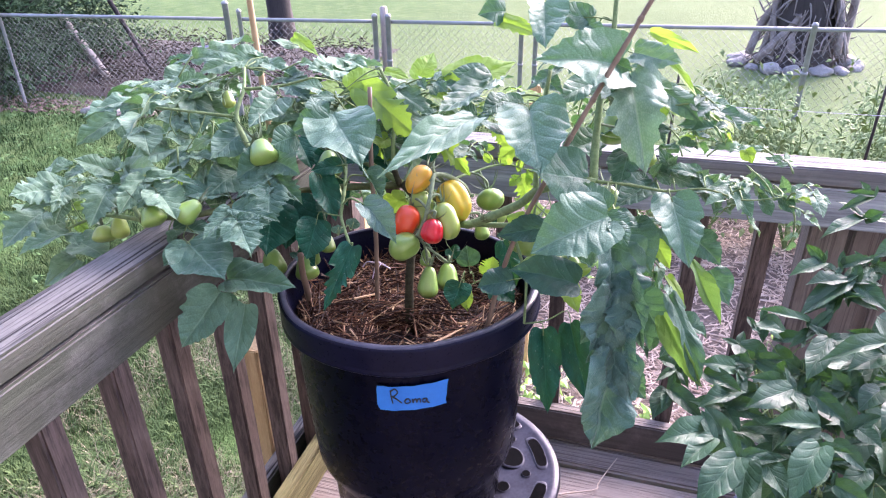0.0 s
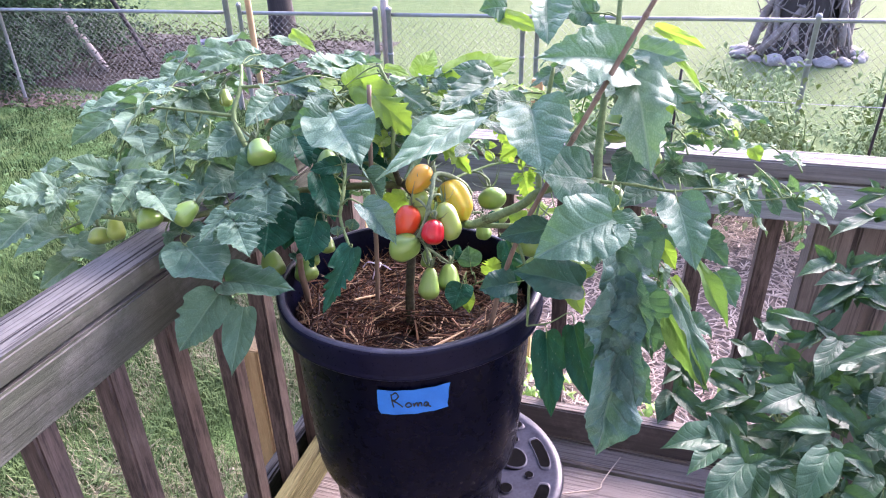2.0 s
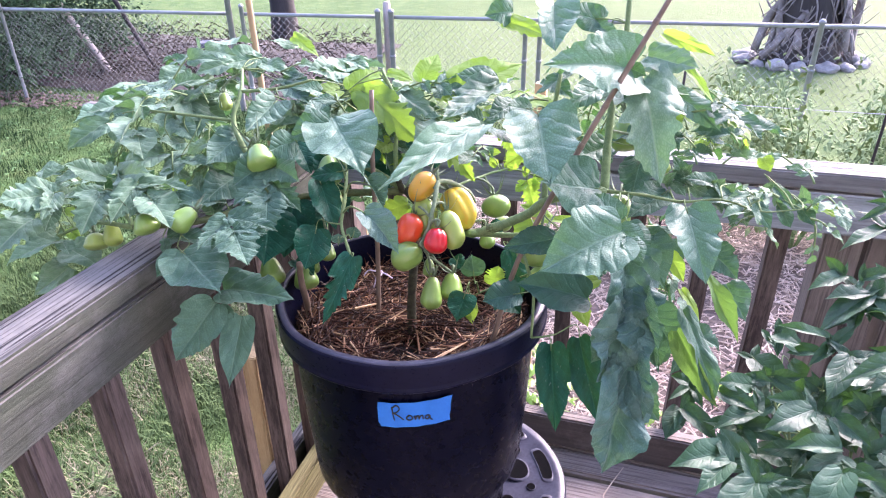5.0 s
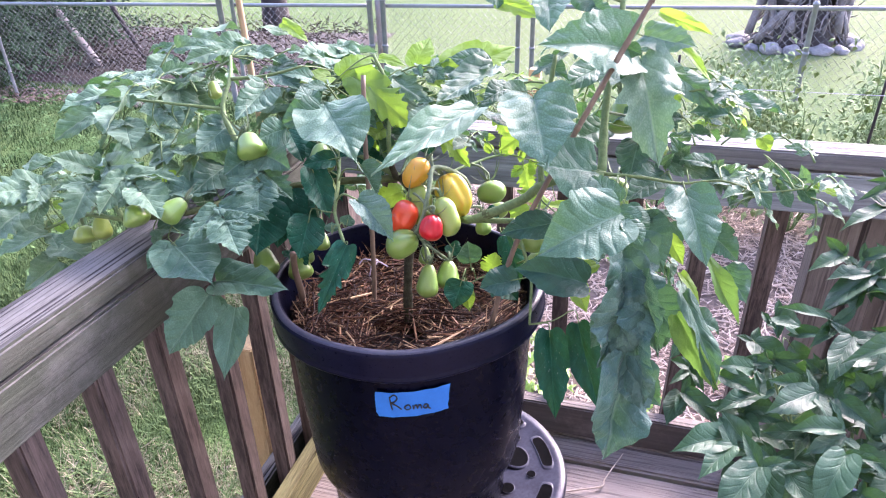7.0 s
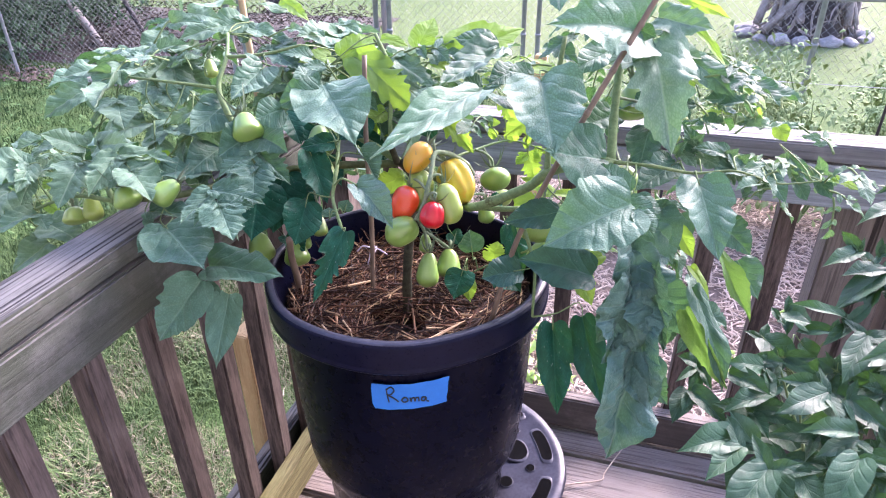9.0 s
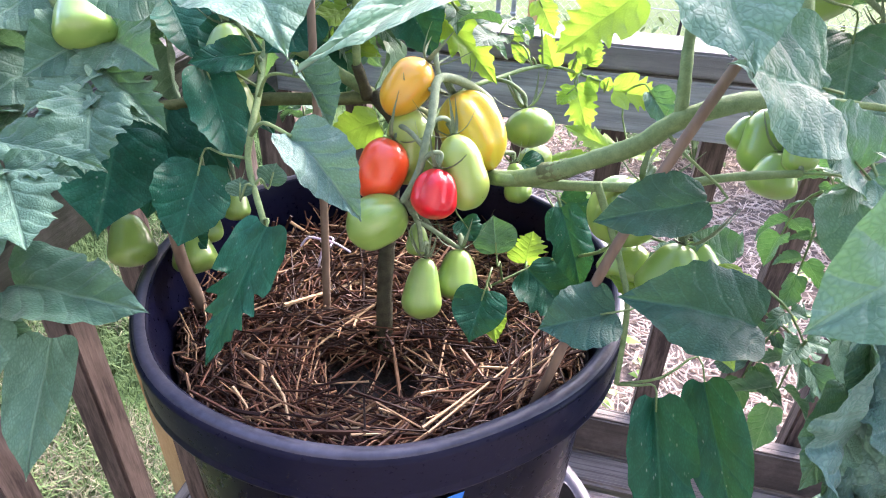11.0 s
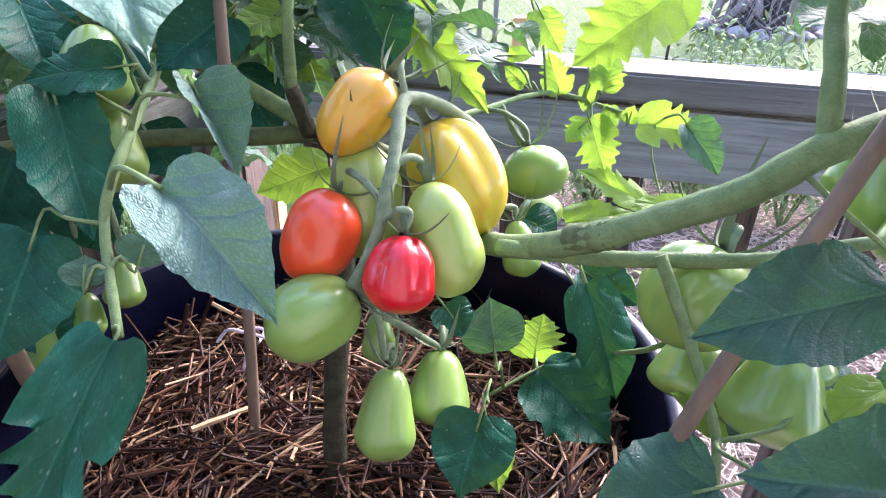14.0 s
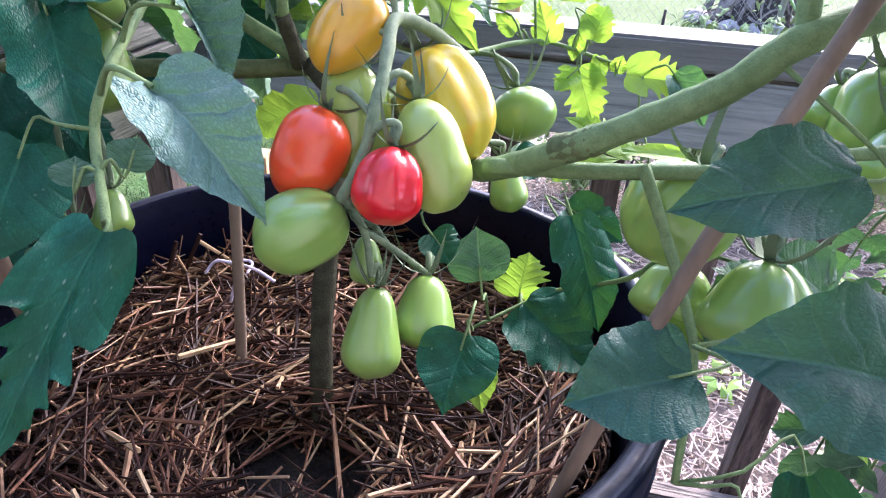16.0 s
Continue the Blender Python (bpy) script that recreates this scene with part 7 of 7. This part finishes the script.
for x, top, r in ((-10.2, 0.05, 0.03), (-8.3, 0.05, 0.02), (-4.95, 0.17, 0.036), (-4.78, 0.08, 0.026), (-3.06, 0.05, 0.03), (-2.9, 0.05, 0.03), (-1.36, 0.0, 0.026), (-1.2, 0.0, 0.026), (1.58, 0.03, 0.028), (4.2, 0.03, 0.028)):
    p = part("fence_post", lathe([(r, GROUND - 0.1), (r, FH + top), (r * 1.25, FH + top + 0.004), (r * 1.2, FH + top + 0.02), (r * 0.7, FH + top + 0.04), (0.0001, FH + top + 0.045)], 14), STEEL, fence, m=pose(x, fence_at(x) - 0.03, 0))
    for z in (GROUND + 0.3, GROUND + 0.75):
        put_part("clamp", mesh_of("clamp", lathe([(r * 1.02, z), (r * 1.25, z), (r * 1.25, z + 0.03), (r * 1.02, z + 0.03)], 12), STEEL), p)
mesh_heap = Heap()
step, low = 0.042, GROUND + 0.02
levels = int((FH - low) / step)
for i in range(int(17 / step)):
    x = -11 + i * step
    sgn = 1 if i % 2 else -1
    pts = []
    for k in range(levels + 1):
        xx = x + step * 0.5 * (1 if k % 2 else -1) * sgn
        pts.append(Vector((xx, fence_at(xx) + 0.004 * (1 if k % 2 else -1), low + k * step)))
    mesh_heap.tube(pts, 0.0021, 0.0021, 3)
m = put_part("mesh", mesh_heap.mesh("mesh", WIRE), fence, "diamond wire mesh")
m["kind"] = "stuff"

post = thing("wooden_post", "weathered grey wooden post at the fence", "post")
part("timber", box(-3.02, -2.95, fence_at(-3) + 0.03, fence_at(-3) + 0.11, GROUND, FH + 0.16, 0.01), POLE, post)

# ---- beyond the fence ----
def root_pile(x, y):
    g = thing("root_pile", "heap of grey roots round an old stump", "stump", at=(x, y, GROUND))
    r = random.Random(5)
    part("stump", lathe([(0.56, 0.0), (0.48, 0.3), (0.42, 0.8), (0.36, 1.5), (0.32, 2.3), (0.0001, 2.35)], 22, lambda a, z: 1 + 0.15 * math.sin(5 * a + z * 2) + 0.09 * math.sin(11 * a)), BARK, g, "dark rotten stump")
    for k in range(26):
        a = r.uniform(0, 6.28)
        d = Vector((math.cos(a), math.sin(a) * 0.8, 0))
        foot = d * r.uniform(0.45, 0.8) + Vector((r.uniform(-0.2, 0.2), 0, r.uniform(0.0, 0.35)))
        head = d * r.uniform(0.1, 0.4) + Vector((r.uniform(-0.35, 0.35), r.uniform(-0.1, 0.1), foot.z + r.uniform(0.6, 1.7)))
        mid = (foot + head) / 2 + Vector((r.uniform(-0.1, 0.1), r.uniform(-0.1, 0.1), r.uniform(-0.05, 0.1)))
        thick = r.uniform(0.025, 0.07)
        tube("log", [foot, mid, head], thick, thick * r.uniform(0.5, 0.9), ROOT, g, "", 7, 3, 0.14)
    for k in range(210):
        a = r.uniform(0, 6.28)
        z0 = r.uniform(0.1, 2.3)
        d = Vector((math.cos(a), math.sin(a) * 0.85, 0))
        s = Vector((-d.y, d.x, 0)) * r.uniform(-0.5, 0.5)
        start = d * (0.62 * (1 - z0 / 3.2)) + Vector((0, 0, z0))
        end = d * (0.28 + 0.58 * (1 - z0 / 2.7)) * r.uniform(0.85, 1.15) + s + Vector((0, 0, max(0.03, z0 + r.uniform(-0.9, 0.5))))
        thick = r.uniform(0.008, 0.028)
        tube("root", [start, (start + end) / 2 + Vector((r.uniform(-0.08, 0.08), 0, r.uniform(-0.1, 0.12))), end], thick, thick * 0.35, ROOT, g, "", 5, 3, 0.15)
    return g


root_pile(2.32, 12.1)
rock_rnd = random.Random(8)


def rock_mesh(seed):
    bm = bmesh.new()
    bmesh.ops.create_icosphere(bm, subdivisions=3, radius=1.0)
    for v in bm.verts:
        v.co *= 1 + 0.4 * noise.noise(v.co * 1.1 + Vector((seed * 7, 0, 0))) + 0.12 * noise.noise(v.co * 3 + Vector((0, seed * 5, 0)))
        v.co.z *= 0.72
    return mesh_of("rock", bm, ROCK)


ROCKS = [rock_mesh(s) for s in range(5)]
for k in range(15):
    a = 6.2832 * k / 15 + rock_rnd.uniform(-0.08, 0.08)
    s = rock_rnd.uniform(0.09, 0.16)
    x, y = 2.32 + 0.88 * math.cos(a) * rock_rnd.uniform(0.92, 1.06), 12.1 + 0.72 * math.sin(a) * rock_rnd.uniform(0.9, 1.08)
    o = tagged(new("rock", ROCKS[k % 5]), "rounded grey field stone in the lawn ring", "rock", "ring of stones")
    o.matrix_world = pose(x, y, ground_height(x, y) + s * 0.35, 0, 0, rock_rnd.uniform(0, 360)) @ Matrix.Diagonal((s * 1.2, s, s, 1))

tree = thing("tree", "dark tree trunk standing behind the fence", "tree", at=(-7.2, 12.4, GROUND))
v, f = tube_data(smooth_path([(0, 0, -0.1), (0.02, 0, 0.5), (-0.03, 0, 1.6), (0.05, 0.05, 3.2), (0.0, 0.1, 4.6)], 6), 0.3, 0.12, 16, 0.04, 2)
put_part("trunk", raw_mesh("trunk", v, f, BARK, True), tree)
tr = random.Random(12)
crown = Heap()
for k in range(9):
    a = k * 0.7
    z0 = 2.6 + 0.22 * k
    e = Vector((math.cos(a) * tr.uniform(1.3, 2.2), math.sin(a) * tr.uniform(1.3, 2.2), z0 + tr.uniform(0.8, 1.8)))
    tube("limb", [(0, 0.05, z0), (e.x * 0.5, e.y * 0.5, z0 + 0.5), e], 0.09, 0.02, BARK, tree, "", 7, 5)
    for q in (0.55, 0.75, 1.0):
        leaf_heap(crown, (e.x * q, e.y * q, z0 + (e.z - z0) * q + 0.2), (0.5, 0.5, 0.35), 260, 0.16, tr)
put_part("crown", crown.mesh("crown", HEDGE), tree)

def shrub(x, y, wide, tall, count, seed, label):
    g = thing("shrub", label, "shrub", at=(x, y, GROUND))
    h, hs = Heap(), Heap()
    sr = random.Random(seed)
    for k in range(count):
        e = Vector((sr.uniform(-wide, wide), sr.uniform(-0.6, 0.6), sr.uniform(0.4, tall)))
        hs.tube([Vector((e.x * 0.5, e.y * 0.3, -0.05)), e * 0.6 + Vector((0, 0, 0.2)), e], 0.03, 0.008, 6)
        leaf_heap(h, e, (0.3, 0.3, 0.3), 420, 0.09, sr)
        leaf_heap(h, (e.x, e.y, e.z * 0.4), (0.34, 0.34, 0.3), 260, 0.09, sr)
    put_part("branches", hs.mesh("branches", BARK, True), g)
    put_part("foliage", h.mesh("foliage", HEDGE), g)


shrub(-10.0, 7.9, 1.5, 2.3, 40, 4, "dense dark green shrub at the fence")
shrub(-11.0, 9.6, 2.2, 1.9, 34, 9, "dark green shrub on the earth bank")

for a, b, r, lab in (((-8.1, 8.55, GROUND), (-11.2, 9.8, 1.6), 0.062, "thick grey pole leaning behind the fence"), ((-7.5, 8.9, GROUND), (-10.4, 10.5, 1.7), 0.04, "thin dark pole leaning behind the fence")):
    rod("pole", lab, a, b, r, POLE if r > 0.05 else BARK, "leaning poles")

bm = bmesh.new()
bank = [[bm.verts.new((x, y, ground_height(x, y) + 0.02 + (0.5 * math.sin(math.pi * k / 9) * (1 - i / 22) + 0.06 * noise.noise(Vector((x * 1.4, y * 1.4, 1)))) * (0 < k < 9))) for i, x in enumerate([-15 + 0.5 * j for j in range(22)])] for k, y in enumerate([7.75 + 0.48 * j for j in range(10)])]
for a, b in zip(bank, bank[1:]):
    for k in range(21):
        bm.faces.new((a[k], a[k + 1], b[k + 1], b[k]))
BANK = simple("dark earth and leaf litter", (0.012, 0.009, 0.008), (0.05, 0.037, 0.03), 5, 0.95, 0.9, 0.05)
tagged(new("soil_bank", mesh_of("soil_bank", bm, BANK)), "low bank of dark earth behind the fence", "bank", kind="structure")
twigs = Heap()
br = random.Random(6)
for _ in range(3600):
    x, y = br.uniform(-14, -4.6), br.uniform(7.8, 11.6)
    p = Vector((x, y, ground_height(x, y) + br.uniform(0, 0.4)))
    d = Vector((br.uniform(-1, 1), br.uniform(-1, 1), br.uniform(-0.2, 0.5))).normalized() * br.uniform(0.06, 0.24)
    twigs.tube([p, p + d * 0.5 + Vector((0, 0, 0.02)), p + d], 0.009, 0.004, 3)
tagged(new("brush", twigs.mesh("brush", BRUSH)), "dead brush and twigs on the earth bank", "brush", kind="stuff")
edge = Heap()
for _ in range(1500):
    x = br.uniform(-11, -5.6)
    y = fence_at(x) + br.uniform(-0.35, 0.3)
    leaf_heap(edge, (x, y, ground_height(x, y) + 0.03), (0.03, 0.03, 0.012), 1, 0.09, br)
LITTER = simple("dry fallen leaves", (0.08, 0.05, 0.04), (0.22, 0.16, 0.13), 4, 0.8, 0.0, random_by="island", spread=0.8)
tagged(new("leaf_litter", edge.mesh("leaf_litter", LITTER)), "dry fallen leaves along the fence foot", "leaf litter", kind="stuff")
clover = Heap()
for _ in range(900):
    x, y = br.uniform(-8.2, -1.6), br.uniform(3.0, 7.1)
    leaf_heap(clover, (x, y, ground_height(x, y) + 0.07), (0.03, 0.03, 0.01), 4, 0.05, br, 0.2)
tagged(new("clover", clover.mesh("clover", CLOVER)), "pale clover leaves scattered in the lawn", "clover", kind="stuff")
urn = thing("garden_urn", "small blue-grey garden urn on the bank", "urn", at=(-6.75, 9.2, GROUND))
part("body", lathe([(0.0001, 0.0), (0.1, 0.0), (0.11, 0.04), (0.06, 0.1), (0.05, 0.24), (0.065, 0.32), (0.09, 0.39), (0.105, 0.46), (0.115, 0.48), (0.105, 0.495), (0.08, 0.42), (0.0001, 0.38)], 24), GREYBLUE, urn)
flat = thing("stepping_slab", "flat grey stone slab at the fence foot", "slab", at=(-6.6, 7.0, GROUND + 0.05))
part("stone", box(-0.6, 0.5, -0.09, 0.09, -0.1, 0.0, 0.015), POLE, flat)
